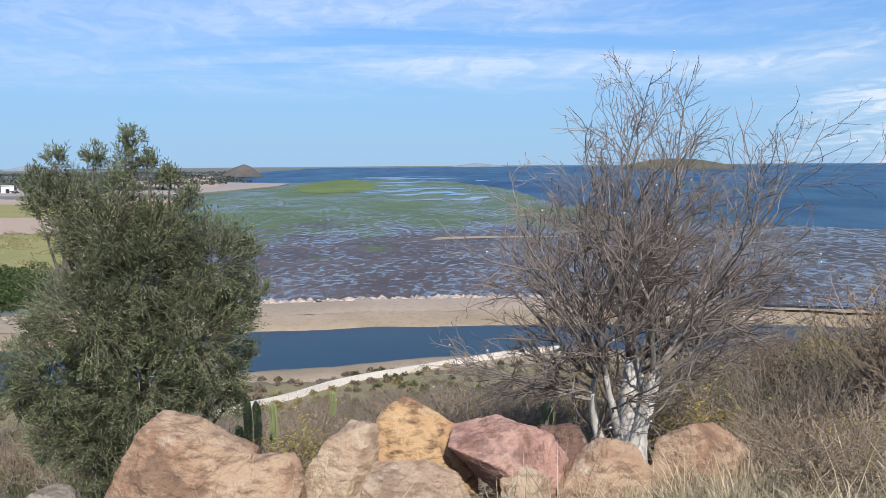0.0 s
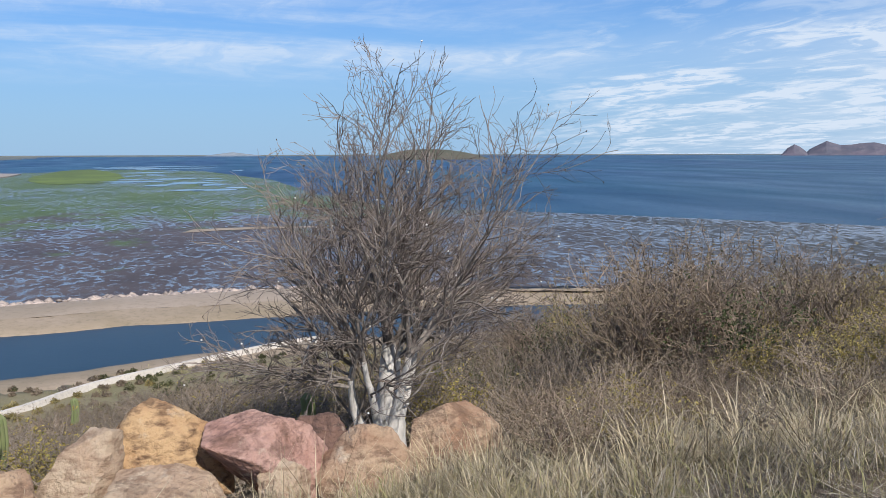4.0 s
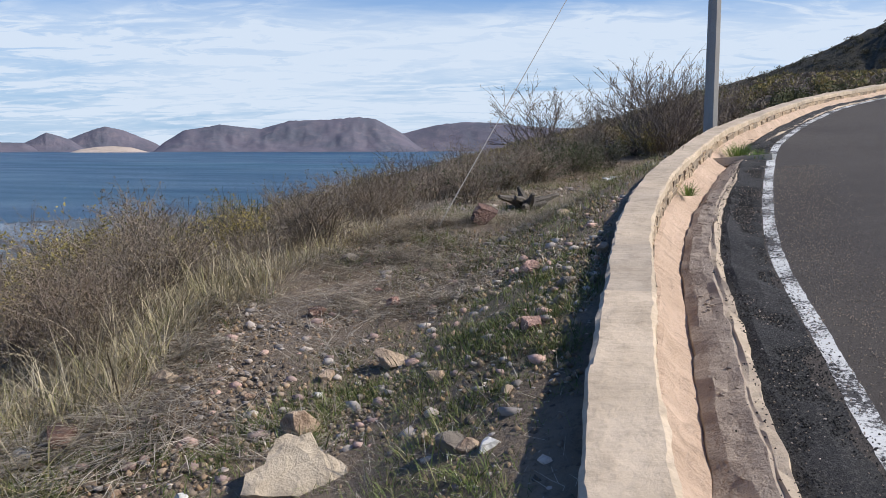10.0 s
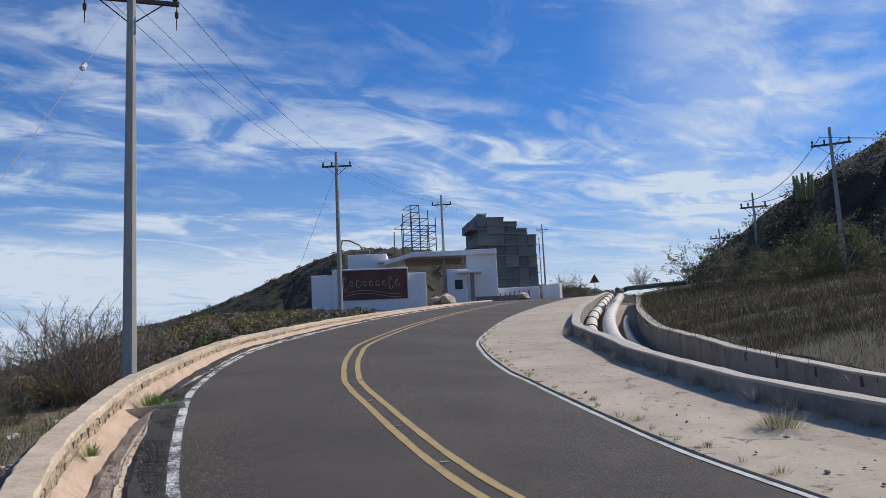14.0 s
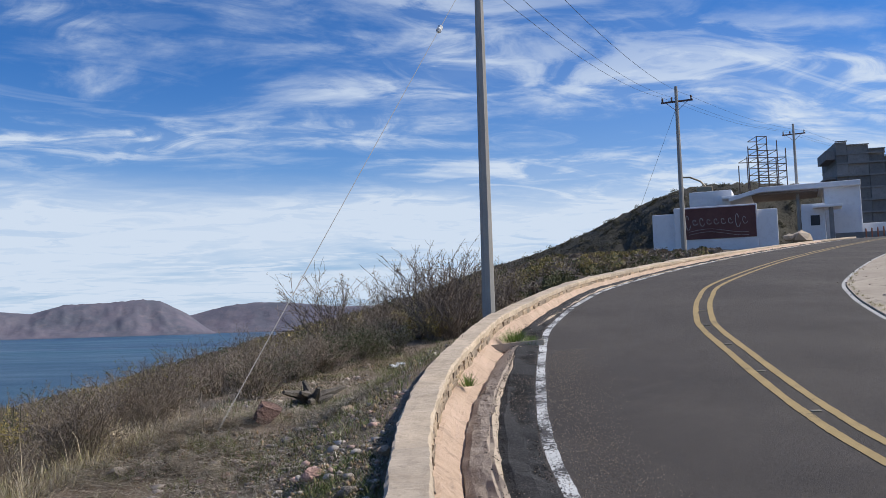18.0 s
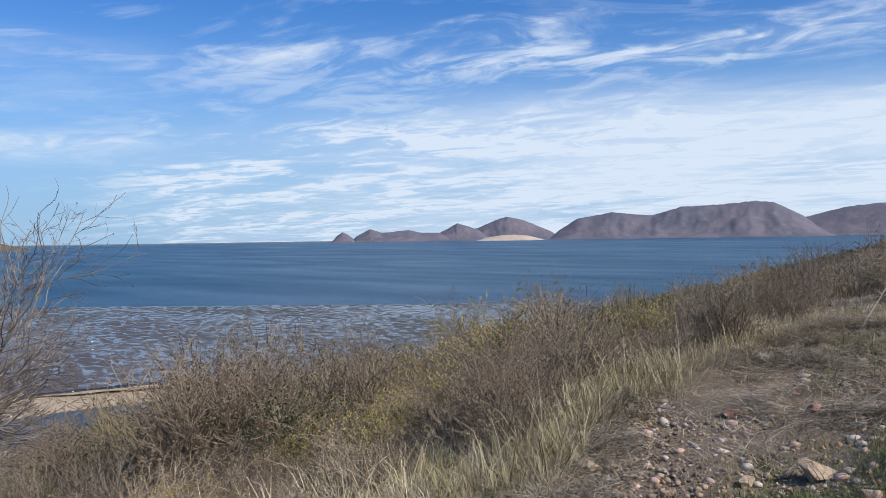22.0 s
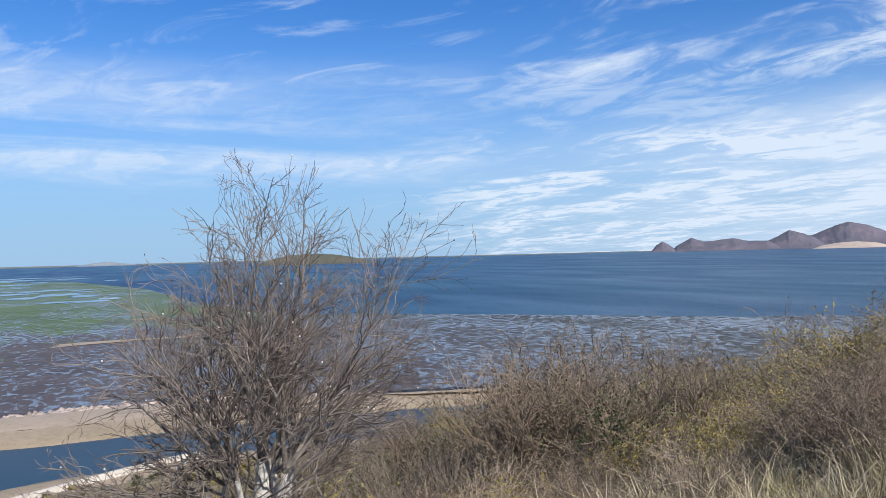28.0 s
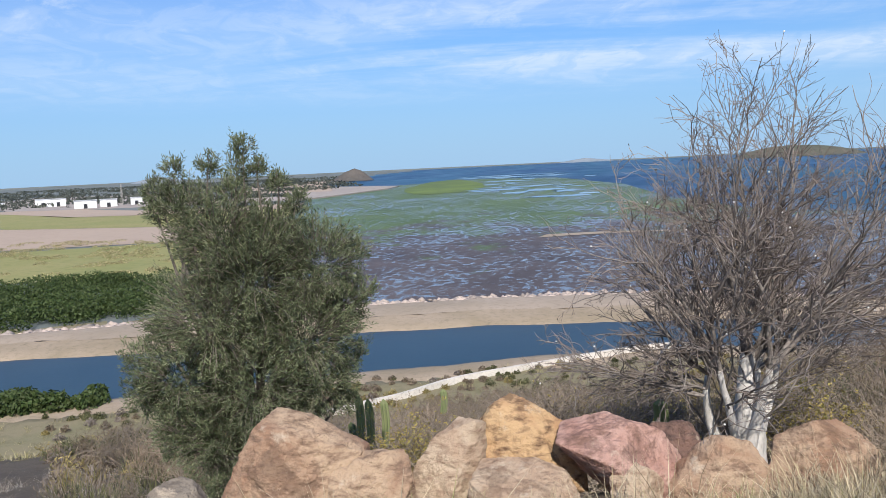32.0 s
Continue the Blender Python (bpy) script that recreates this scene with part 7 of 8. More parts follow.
for _ in range(70):
    x, y = az_of(brnd.uniform(-13, 1), 12.5 + 26 * brnd.random() ** 1.4)
    if (Vector((x, y)) - O0.xy).length < 1.8 or (Vector((x, y)) - T0.xy).length < 1.2:
        continue
    cp = copy_thing(PROTOS[brnd.choice((0, 1, 5, 0, 1, 5))], pose(x, y, gz_at(x, y) - 0.05, brnd.uniform(-8, 8), brnd.uniform(-8, 8), brnd.uniform(0, 360)))
    k = brnd.uniform(0.55, 0.9)
    cp.scale = (k * 1.3, k * 1.3, k)
# stand-alone bare trees and big shrubs that rise over the skyline
TREELET = shrub_proto("bare_tree", 7, 1.7, 1.05, 30, M_TREETWIG, M_BRUSHLEAF, 1100, "small bare tree standing above the scrub", "tree", twist=0.3)
THICKET = shrub_proto("bare_shrub", 8, 1.7, 1.2, 40, M_TREETWIG, M_BRUSHLEAF, 1300, "large leafless shrub above the scrub", twist=0.2)
for az, d, h, tall in ((36.8, 34, 3.0, 1), (43.4, 38, 3.3, 1), (50.3, 38, 2.8, 1), (75.0, 27, 2.5, 1), (79.0, 31, 1.8, 0), (82.0, 24.5, 2.3, 0), (83.6, 24, 2.1, 0), (82.9, 26, 2.4, 0), (86.8, 30, 1.7, 0), (70, 30, 1.7, 0)):
    x, y = az_of(az, d)
    cp = copy_thing(TREELET if tall else THICKET, pose(x, y, gz_at(x, y) - 0.1, 0, 0, az * 7))
    s = h / 1.7
    cp.scale = (s, s, s)
x, y = az_of(64, 36)
TREELET.matrix_world = pose(x, y, gz_at(x, y) - 0.1)
x, y = az_of(67, 34)
THICKET.matrix_world = pose(x, y, gz_at(x, y) - 0.1)
for p in PROTOS:
    x, y = az_of(30 + 6 * PROTOS.index(p), 44)
    p.matrix_world = pose(x, y, gz_at(x, y) - 0.1)
# the shrubs farthest off grow together into one mass of scrub
bushes = [o for o in scene.objects if o.parent is None and o.name.startswith("bare_shrub") and o not in PROTOS and o is not THICKET]
bushes.sort(key=lambda o: (o.matrix_basis.translation - EYE).length)
mass = {}
for o in bushes[280:]:
    for c in list(o.children):
        me = c.data
        me.calc_loop_triangles()
        co = np.empty(len(me.vertices) * 3)
        me.vertices.foreach_get("co", co)
        tri = np.empty(len(me.loop_triangles) * 3, int)
        me.loop_triangles.foreach_get("vertices", tri)
        mw = np.array(o.matrix_basis @ c.matrix_parent_inverse @ c.matrix_basis)
        vs, ts = mass.setdefault(me.materials[0].name, ([], []))
        ts.append(tri.reshape(-1, 3) + sum(len(q) for q in vs))
        vs.append(co.reshape(-1, 3) @ mw[:3, :3].T + mw[:3, 3])
        bpy.data.objects.remove(c)
    bpy.data.objects.remove(o)
for key, (vs, ts) in mass.items():
    tagged(fast_mesh("far_scrub", np.concatenate(vs), np.concatenate(ts), bpy.data.materials[key]), "dry brown scrub far down the slope", "scrub", kind="stuff")


# the scrub beyond, too dense to count
KINDS = [
    ("dense brown leafless scrub covering the slope", leaf_mat("scrub_twigs", (0.16, 0.122, 0.09), (0.235, 0.18, 0.132), (0.20, 0.168, 0.10), 0.8, 0.1)),
    ("grey-green small-leaved scrub on the slope", leaf_mat("scrub_green", (0.075, 0.082, 0.04), (0.115, 0.115, 0.055), (0.15, 0.14, 0.065), 0.8, 0.15)),
    ("yellowish withered scrub on the slope", leaf_mat("scrub_yellow", (0.24, 0.19, 0.075), (0.34, 0.27, 0.11), (0.22, 0.20, 0.08), 0.8, 0.15)),
    ("grey bare scrub on the slope", leaf_mat("scrub_grey", (0.18, 0.15, 0.128), (0.28, 0.235, 0.20), (0.13, 0.108, 0.09), 0.8, 0.1)),
]
clumps = [[] for _ in KINDS]
rnd = random.Random(29)
for _ in range(5200):
    az = rnd.uniform(-36, 101)
    r = 13 + 75 * rnd.random() ** 0.85
    x, y = EYE.x + r * math.sin(radians(az)), EYE.y + r * math.cos(radians(az))
    z = gz_at(x, y)
    if z < -17.2 or (z < -16.6 and not (az < 12 and y < near_bank(x) - 5)) or y < clear_line(x) + lerp(x, [0, 12, 20], [3.0, 2.6, 0.6]) or (az < 5 and r < 13):
        continue
    if (Vector((x, y)) - T0.xy).length < 1.6 or (Vector((x, y)) - O0.xy).length < 2:
        continue
    hh = rnd.uniform(0.8, 1.5) * (0.72 if az < 10 else 1.0) * (1.0 if r < 35 else 1.3) * (0.68 if az > 60 else 0.9 if az > 56 else 1.0) * (0.6 if z < -14 else 1.0) * (0.45 if x > 44 and y < 3 else 1.0)
    tone = noise.noise(Vector((x * 0.11, y * 0.11, 4.0))) + rnd.gauss(0, 0.16)
    kind = 2 if tone > 0.27 or (30 < az < 49 and r < 40 and rnd.random() < 0.6) else 1 if tone < -0.17 else 3 if rnd.random() < 0.25 else 0
    clumps[kind].append((x, y, z, hh, r))
for (lab, mt), cl in zip(KINDS, clumps):
    cl = np.array(cl)
    per = 150
    n = len(cl) * per
    c = np.repeat(cl, per, 0)
    d = gen.normal(size=(n, 3))
    d[:, 2] = np.abs(d[:, 2]) * 0.9 + 0.05
    d /= np.linalg.norm(d, axis=1)[:, None]
    w = c[:, 3] * 0.62
    q = gen.random(n) ** 0.55
    base = c[:, :3] + d * np.stack([w, w, c[:, 3] * 0.72], 1) * q[:, None]
    near_by = c[:, 4] < 22
    m_ = int(near_by.sum())
    v, t = blades(base[near_by], (c[:, 3] * gen.uniform(0.10, 0.36, n))[near_by], (0.005 + 0.0005 * c[:, 4])[near_by], gen.uniform(0.0, 1.25, m_), (np.arctan2(d[:, 1], d[:, 0]) + gen.normal(0, 0.7, n))[near_by], gen.uniform(-0.5, 0.5, m_), gen)
    # farther off: short crossing twigs and leaves that point every way
    fb, fr = base[~near_by], c[~near_by, 4]
    q1 = gen.normal(size=fb.shape) + d[~near_by] * 0.8
    q1 *= (gen.uniform(0.05, 0.16, len(fb)) / np.linalg.norm(q1, axis=1))[:, None]
    q2 = np.cross(q1, gen.normal(size=fb.shape))
    q2 *= ((0.004 + 0.0006 * fr) / np.linalg.norm(q2, axis=1))[:, None]
    fv = np.stack([fb - q1, fb + q2, fb + q1, fb - q2], 1).reshape(-1, 3)
    k4 = np.arange(len(fb))[:, None] * 4 + len(v)
    t = np.concatenate([t, np.concatenate([k4 + [0, 1, 2], k4 + [0, 2, 3]], 1).reshape(-1, 3)])
    v = np.concatenate([v, fv])
    tagged(fast_mesh("hillside_scrub", v, t, mt), lab, "scrub", kind="stuff")

# ---------------------------------------------------------------- grass


def grass_field(name, pts, per, spread, h0, h1, width, lean0, lean1, mat, label):
    """Tufts that fan out from their roots; each tuft has its own height, lean and fullness."""
    pts = np.asarray(pts)
    m = len(pts)
    size = gen.uniform(0.55, 1.25, m) ** 1.2
    tilt = gen.normal(0, 0.22, (m, 2))
    n = m * per
    off = gen.normal(0, 1, (n, 2))
    p = np.repeat(pts, per, 0) + off * spread * np.repeat(size, per)[:, None] * 0.6
    fan = off * 0.35 + np.repeat(tilt, per, 0) * 0.9 + gen.normal(0, 0.85, (n, 2))
    a = np.arctan2(fan[:, 1], fan[:, 0])
    lean = lean0 + (lean1 - lean0) * np.clip(np.hypot(fan[:, 0], fan[:, 1]) * gen.uniform(0.5, 1.5, n), 0, 1.5)
    z = gz_many(p) - 0.02
    v, t = blades(np.c_[p, z], gen.uniform(h0 * 0.5, h1 * 0.82, n) * np.repeat(size, per), width * gen.uniform(0.5, 1.3, n), lean, a, gen.uniform(0.1, 2.0, n) * gen.random(n) ** 0.5, gen)
    return tagged(fast_mesh(name, v, t, mat), label, "grass", kind="stuff")


def scatter(n, x0, x1, y0, y1, keep):
    out = []
    while len(out) < n:
        x, y = gen.uniform(x0, x1), gen.uniform(y0, y1)
        if keep(x, y) and behind_wall(x, y):
            out.append((x, y))
    return out


def behind_wall(x, y):
    return y > np.interp(x, CEN[:, 0], CEN[:, 1]) + np.interp(x, [12, 20], [4.5, 4.05])


def belt(a, b):
    return lambda x, y: clear_line(x) + a < y < clear_line(x) + b


def near_slope(x, y):
    """The grassy slope close below the verge, before the shrubs begin."""
    r = math.hypot(x - EYE.x, y - EYE.y)
    return y > clear_line(x) + 0.1 and r < 14 - 0.05 * x


def patchy(z, lo, f=0.55):
    return lambda x, y: noise.noise(Vector((x * f, y * f, z))) > lo


grass_field("tall_dry_grass", scatter(120, 2.2, 13, 2, 12, lambda x, y: belt(0.2, 2.8)(x, y) and patchy(2.0, 0.12, 0.6)(x, y)), 75, 0.2, 0.2, 0.8, 0.0068, 0.1, 1.35, M_STRAW, "tall straw-coloured dry grass along the verge")
grass_field("tall_dry_grass", scatter(110, 2.0, 13, 2, 11, lambda x, y: belt(0.0, 2.2)(x, y) and patchy(12.0, -0.02)(x, y)), 62, 0.2, 0.15, 0.55, 0.0092, 0.1, 1.45, M_STRAW_GREEN, "yellow-green tall grass along the verge")
grass_field("grey_grass", scatter(380, 1.5, 20, 3, 16, belt(0.3, 8)), 60, 0.24, 0.2, 0.7, 0.0054, 0.05, 1.15, M_GREYSTRAW, "grey dead grass among the shrubs")
grass_field("grey_grass", scatter(230, 1.8, 13, 3, 14, lambda x, y: near_slope(x, y) and patchy(21.0, 0.1, 0.9)(x, y)), 80, 0.24, 0.15, 0.6, 0.0054, 0.05, 1.09, M_GREYSTRAW, "pale grey dead grass on the slope below the verge")
grass_field("tall_dry_grass", scatter(150, 1.8, 12, 3, 14, lambda x, y: near_slope(x, y) and patchy(31.0, 0.12)(x, y)), 75, 0.22, 0.2, 0.72, 0.0066, 0.1, 1.4, M_STRAW, "tall straw-coloured dry grass on the slope")
grass_field("verge_grass", scatter(170, 1.8, 11, 3, 12, lambda x, y: near_slope(x, y) and patchy(41.0, 0.08)(x, y)), 62, 0.22, 0.15, 0.55, 0.0092, 0.1, 1.45, M_STRAW_GREEN, "yellow-green grass on the slope below the verge")
grass_field("tall_dry_grass", scatter(90, 1.6, 5.5, 4.4, 9.5, patchy(81.0, -0.05, 0.9)), 60, 0.17, 0.2, 0.8, 0.0072, 0.1, 1.25, M_STRAW, "tall straw-coloured dry grass beside the boulders")
grass_field("verge_grass", scatter(90, 1.6, 6.0, 4.1, 9.0, patchy(91.0, -0.05, 0.9)), 54, 0.15, 0.25, 0.6, 0.0075, 0.05, 0.92, M_STRAW_GREEN, "yellow-green grass beside the boulders")
grass_field("verge_grass", scatter(230, -5.5, 3.0, 4.9, 6.9, lambda x, y: True), 54, 0.13, 0.2, 0.55, 0.0061, 0.05, 0.92, M_STRAW_GREEN, "yellow-green grass in front of the boulders")
grass_field("tall_dry_grass", scatter(150, -5.5, 3.0, 5.0, 6.8, patchy(51.0, -0.1, 0.9)), 54, 0.12, 0.3, 0.75, 0.0054, 0.05, 0.8, M_STRAW, "tall straw-coloured grass in front of the boulders")
grass_field("verge_grass", scatter(420, -13, 3.0, 4.9, 13, lambda x, y: y < 7.2 or x < -3.2), 54, 0.18, 0.2, 0.6, 0.0061, 0.05, 1.03, M_GREYSTRAW, "dry grey grass round the boulders")
grass_field("tall_dry_grass", scatter(420, -16, 7, 8.8, 30, lambda x, y: abs(x - T0.x) > 0.5 or y > T0.y + 1), 67, 0.25, 0.25, 0.65, 0.0075, 0.05, 1.03, M_GREYSTRAW, "dry grass on the lower slope")
grass_field("grey_grass", scatter(480, 8, 28, -1.5, 6, lambda x, y: y < clear_line(x) + 1.0), 48, 0.2, 0.08, 0.32, 0.0061, 0.2, 1.61, M_GREYSTRAW, "low dead grass on the stony verge")
grass_field("grey_grass", scatter(230, 2.6, 9, 1.2, 5, lambda x, y: y < clear_line(x) + 0.4 and noise.noise(Vector((x * 0.45 + 1.35, y * 0.45 + 2.25, 2.0))) > -0.12), 40, 0.2, 0.05, 0.25, 0.0048, 0.4, 1.72, M_GREYSTRAW, "flattened dead grass on the verge soil")
grass_field("tall_dry_grass", scatter(700, -60, 30, 30, 84, lambda x, y: -17.1 < gz_at(x, y) < -5 and y < near_bank(x) - 3), 40, 0.6, 0.4, 1.0, 0.03, 0.05, 1.0, M_STRAW_GREEN, "yellowish grass on the canal bank")
grass_field("green_grass", scatter(420, 2.6, 9.5, 0.7, 3.8, lambda x, y: y < clear_line(x) - 0.1 and patchy(5.0, 0.0 - 0.12 * (y < 2.3), 1.25)(x, y)), 94, 0.11, 0.04, 0.17, 0.0041, 0.1, 1.38, M_GREEN, "short green grass tufts on the stony verge")
grass_field("green_grass", scatter(60, 2.6, 8, 0.7, 3.0, patchy(5.0, 0.0, 0.8)), 108, 0.12, 0.1, 0.3, 0.0048, 0.1, 1.26, M_GREEN, "taller green grass clumps near the parapet")
grass_field("green_grass", scatter(480, 9, 27, -1.5, 5, lambda x, y: y < clear_line(x) + 0.5 and patchy(8.0, -0.12, 0.6)(x, y)), 81, 0.18, 0.06, 0.22, 0.0054, 0.1, 1.26, M_GREEN, "green grass tufts near the parapet")
grass_field("green_grass", scatter(80, 2, 11, 2.6, 7, belt(-0.5, 1.4)), 94, 0.12, 0.1, 0.32, 0.0054, 0.1, 1.15, M_GREEN, "green grass at the edge of the dry grass")
grass_field("grey_grass", scatter(260, -9, 2.6, -1, 5, lambda x, y: patchy(61.0, -0.1, 0.8)(x, y)), 40, 0.2, 0.05, 0.3, 0.006, 0.2, 1.4, M_GREYSTRAW, "low dead grass on the verge")
grass_field("green_grass", scatter(160, -9, 2.6, -1, 4.5, lambda x, y: patchy(71.0, 0.05, 0.8)(x, y)), 60, 0.12, 0.04, 0.16, 0.006, 0.1, 1.2, M_GREEN, "short green grass tufts behind the parapet")
# thick tussocks along the edge of the slope
def tussock_belt(x, y):
    return clear_line(x) - 0.1 < y < clear_line(x) + 1.9 and noise.noise(Vector((x * 0.8, y * 0.8, 6.0))) > -0.1


grass_field("tussock_grass", scatter(62, 4.2, 12.5, 3.5, 9, tussock_belt), 120, 0.17, 0.35, 1.1, 0.0075, 0.08, 1.3, M_STRAW, "thick pale tussocks of dry grass on the edge of the slope")
grass_field("tussock_grass", scatter(48, 4.2, 12.5, 3.5, 9, tussock_belt), 110, 0.18, 0.25, 0.85, 0.0085, 0.08, 1.4, M_STRAW_GREEN, "yellow-green tussocks on the edge of the slope")
grass_field("green_grass", scatter(190, 3.0, 7.6, 0.75, 3.2, lambda x, y: noise.noise(Vector((x * 1.1, y * 1.1, 15.0))) > 0.06), 100, 0.12, 0.05, 0.19, 0.0055, 0.1, 1.35, M_GREEN, "thick green grass patches on the stony verge")
grass_field("green_grass", scatter(60, 2.8, 5.5, 2.8, 4.4, lambda x, y: noise.noise(Vector((x * 1.3, y * 1.3, 25.0))) > 0.05), 90, 0.12, 0.05, 0.2, 0.006, 0.1, 1.3, M_GREEN, "scattered green tufts at the edge of bare soil")
def fan_out(n, az0, az1, r0, r1):
    q = [(gen.uniform(az0, az1), gen.uniform(r0, r1)) for _ in range(n)]
    return [(EYE.x + r * math.sin(radians(a)), EYE.y + r * math.cos(radians(a))) for a, r in q]


grass_field("tall_dry_grass", fan_out(120, 12, 40, 6.6, 11.5), 40, 0.16, 0.4, 1.0, 0.0095, 0.05, 0.9, M_STRAW, "tall pale stalks of dry grass beside the boulders")
grass_field("tall_dry_grass", fan_out(60, 3, 13, 6.4, 7.6), 40, 0.12, 0.3, 0.7, 0.006, 0.05, 0.7, M_STRAW, "dry grass growing between the boulders")
grass_field("tall_dry_grass", scatter(75, -3.2, 2.2, 6.1, 6.95, lambda x, y: True), 45, 0.13, 0.45, 0.95, 0.008, 0.05, 0.8, M_STRAW, "dry grass growing up against the boulders")
grass_field("verge_grass", scatter(70, -3.2, 2.2, 5.9, 6.9, lambda x, y: True), 45, 0.13, 0.4, 0.8, 0.009, 0.05, 0.9, M_STRAW_GREEN, "yellow-green grass growing up against the boulders")
grass_field("tall_dry_grass", scatter(34, 1.7, 3.2, 7.1, 8.0, lambda x, y: True), 60, 0.14, 0.5, 0.95, 0.008, 0.05, 0.7, M_STRAW, "tall dry grass half hiding a boulder")
# rank growth on the far part of the verge
grass_field("green_grass", scatter(300, 9.5, 21, 0.6, 5.2, lambda x, y: y < clear_line(x) + 0.4 and noise.noise(Vector((x * 0.7, y * 0.7, 35.0))) > -0.05), 80, 0.2, 0.08, 0.32, 0.007, 0.1, 1.3, M_GREEN, "rank green grass on the verge along the parapet")
grass_field("grey_grass", scatter(260, 9.5, 21, 0.6, 5.2, lambda x, y: y < clear_line(x) + 0.6), 60, 0.22, 0.12, 0.42, 0.006, 0.1, 1.3, M_BRUSHLEAF, "low brown dead weeds on the verge")
# pale fallen stalks
pts = np.array(scatter(420, 2.4, 14, 1.6, 7, lambda x, y: clear_line(x) - 0.9 < y < clear_line(x) + 0.6))
n = len(pts)
v, t = blades(np.c_[pts, gz_many(pts) + 0.03], gen.uniform(0.3, 0.95, n), np.full(n, 0.006), gen.uniform(1.4, 1.57, n), gen.normal(3.6, 0.7, n), gen.uniform(-0.05, 0.12, n), gen)
tagged(fast_mesh("straw_litter", v, t, M_STRAW), "long pale fallen grass stalks on the verge", "straw", kind="stuff")
# mats of fallen stalks: each clump lies combed one way
mats = np.array(scatter(90, 2.8, 13, 1.8, 7, lambda x, y: clear_line(x) - 0.6 < y < clear_line(x) + 0.5 and noise.noise(Vector((x * 0.9, y * 0.9, 65.0))) > -0.15))
mats = np.concatenate([mats, np.array(scatter(60, 8.0, 13.5, 1.9, 5.5, lambda x, y: clear_line(x) - 2.4 < y < clear_line(x) - 0.5 and noise.noise(Vector((x * 0.8, y * 0.8, 85.0))) > -0.12))])
per = 85
pts = np.repeat(mats, per, 0) + gen.normal(0, 0.2, (len(mats) * per, 2))
n = len(pts)
comb = np.repeat(gen.normal(3.4, 0.9, len(mats)), per) + gen.normal(0, 0.35, n)
v, t = blades(np.c_[pts, gz_many(pts) + gen.uniform(0.01, 0.07, n)], gen.uniform(0.15, 0.6, n), gen.uniform(0.004, 0.010, n), gen.uniform(1.25, 1.57, n), comb, gen.uniform(-0.1, 0.2, n), gen)
tagged(fast_mesh("straw_mat", v, t, M_GREYSTRAW), "combed mats of fallen grey stalks at the edge of the grass", "straw", kind="stuff")
# lush tufts between the stones
lush = scatter(135, 3.4, 8.5, 0.85, 3.0, lambda x, y: noise.noise(Vector((x * 0.9, y * 0.9, 75.0))) > -0.05)
grass_field("green_grass", lush, 150, 0.13, 0.08, 0.26, 0.0062, 0.15, 1.3, M_GREEN, "lush green tufts between the stones of the verge")
grass_field("grey_grass", scatter(150, 4.6, 13, 0.9, 4.8, lambda x, y: y < clear_line(x) - 0.2), 90, 0.16, 0.08, 0.26, 0.004, 0.4, 1.7, M_GREYSTRAW, "dead straw tufts between the stones of the verge")
# flattened straw litter
pts = scatter(13000, -6, 26, -0.8, 6, lambda x, y: y < clear_line(x) + 0.8 and noise.noise(Vector((x * 0.7, y * 0.7, 9.0))) > -0.5 + 0.35 * (y < 2.2))
pts = np.array(pts)
n = len(pts)
v, t = blades(np.c_[pts, gz_many(pts) + 0.015], gen.uniform(0.05, 0.22, n), np.full(n, 0.0036), gen.uniform(1.35, 1.58, n), gen.normal(0.5, 1.2, n), gen.uniform(-0.1, 0.15, n), gen)
tagged(fast_mesh("straw_litter", v, t, M_GREYSTRAW), "flattened grey straw lying on the soil", "straw", kind="stuff")
pts = np.array(scatter(6500, 5.0, 17, 1.3, 6, lambda x, y: clear_line(x) - 1.9 < y < clear_line(x) + 0.5 and noise.noise(Vector((x * 0.9, y * 0.9, 45.0))) > -0.1))
n = len(pts)
v, t = blades(np.c_[pts, gz_many(pts) + 0.02], gen.uniform(0.1, 0.42, n), gen.uniform(0.003, 0.007, n), gen.uniform(1.25, 1.57, n), gen.normal(0.6, 1.3, n), gen.uniform(-0.1, 0.2, n), gen)
tagged(fast_mesh("straw_litter", v, t, M_GREYSTRAW), "matted dead stalks strewn over the verge", "straw", kind="stuff")
# weeds on the bank across the road
pts = []
for _ in range(13000):
    s = gen.uniform(-7, 50)
    d = -(channel_d(s) + 2.55 + gen.uniform(0, 11))
    x, y = station(s, d)
    lat_h = float(np.interp(-d, [7.4, 8.6, 10.5, 13, 17, 24], [0.25, 0.32, 0.58, 0.95, 1.5, 2.0]))
    pts.append((x, y, float(road_z(x, y)) + lat_h - 0.05))
pts = np.repeat(np.array(pts), 26, 0)
n = len(pts)
pts[:, :2] += gen.normal(0, 0.26, (n, 2))
v, t = blades(pts, gen.uniform(0.08, 0.42, n) * gen.uniform(0.5, 1.0, n), gen.uniform(0.007, 0.014, n), gen.uniform(0.1, 1.2, n), gen.uniform(0, 6.28, n), gen.uniform(0, 0.6, n), gen)
# weed colours are darkened too, as part of the bank's painted shade
tagged(fast_mesh("bank_weeds", v, t, leaf_mat("bank_weed", (0.055, 0.044, 0.025), (0.105, 0.083, 0.048), (0.055, 0.058, 0.026))), "dry brown weeds on the bank across the road", "weeds", kind="stuff")
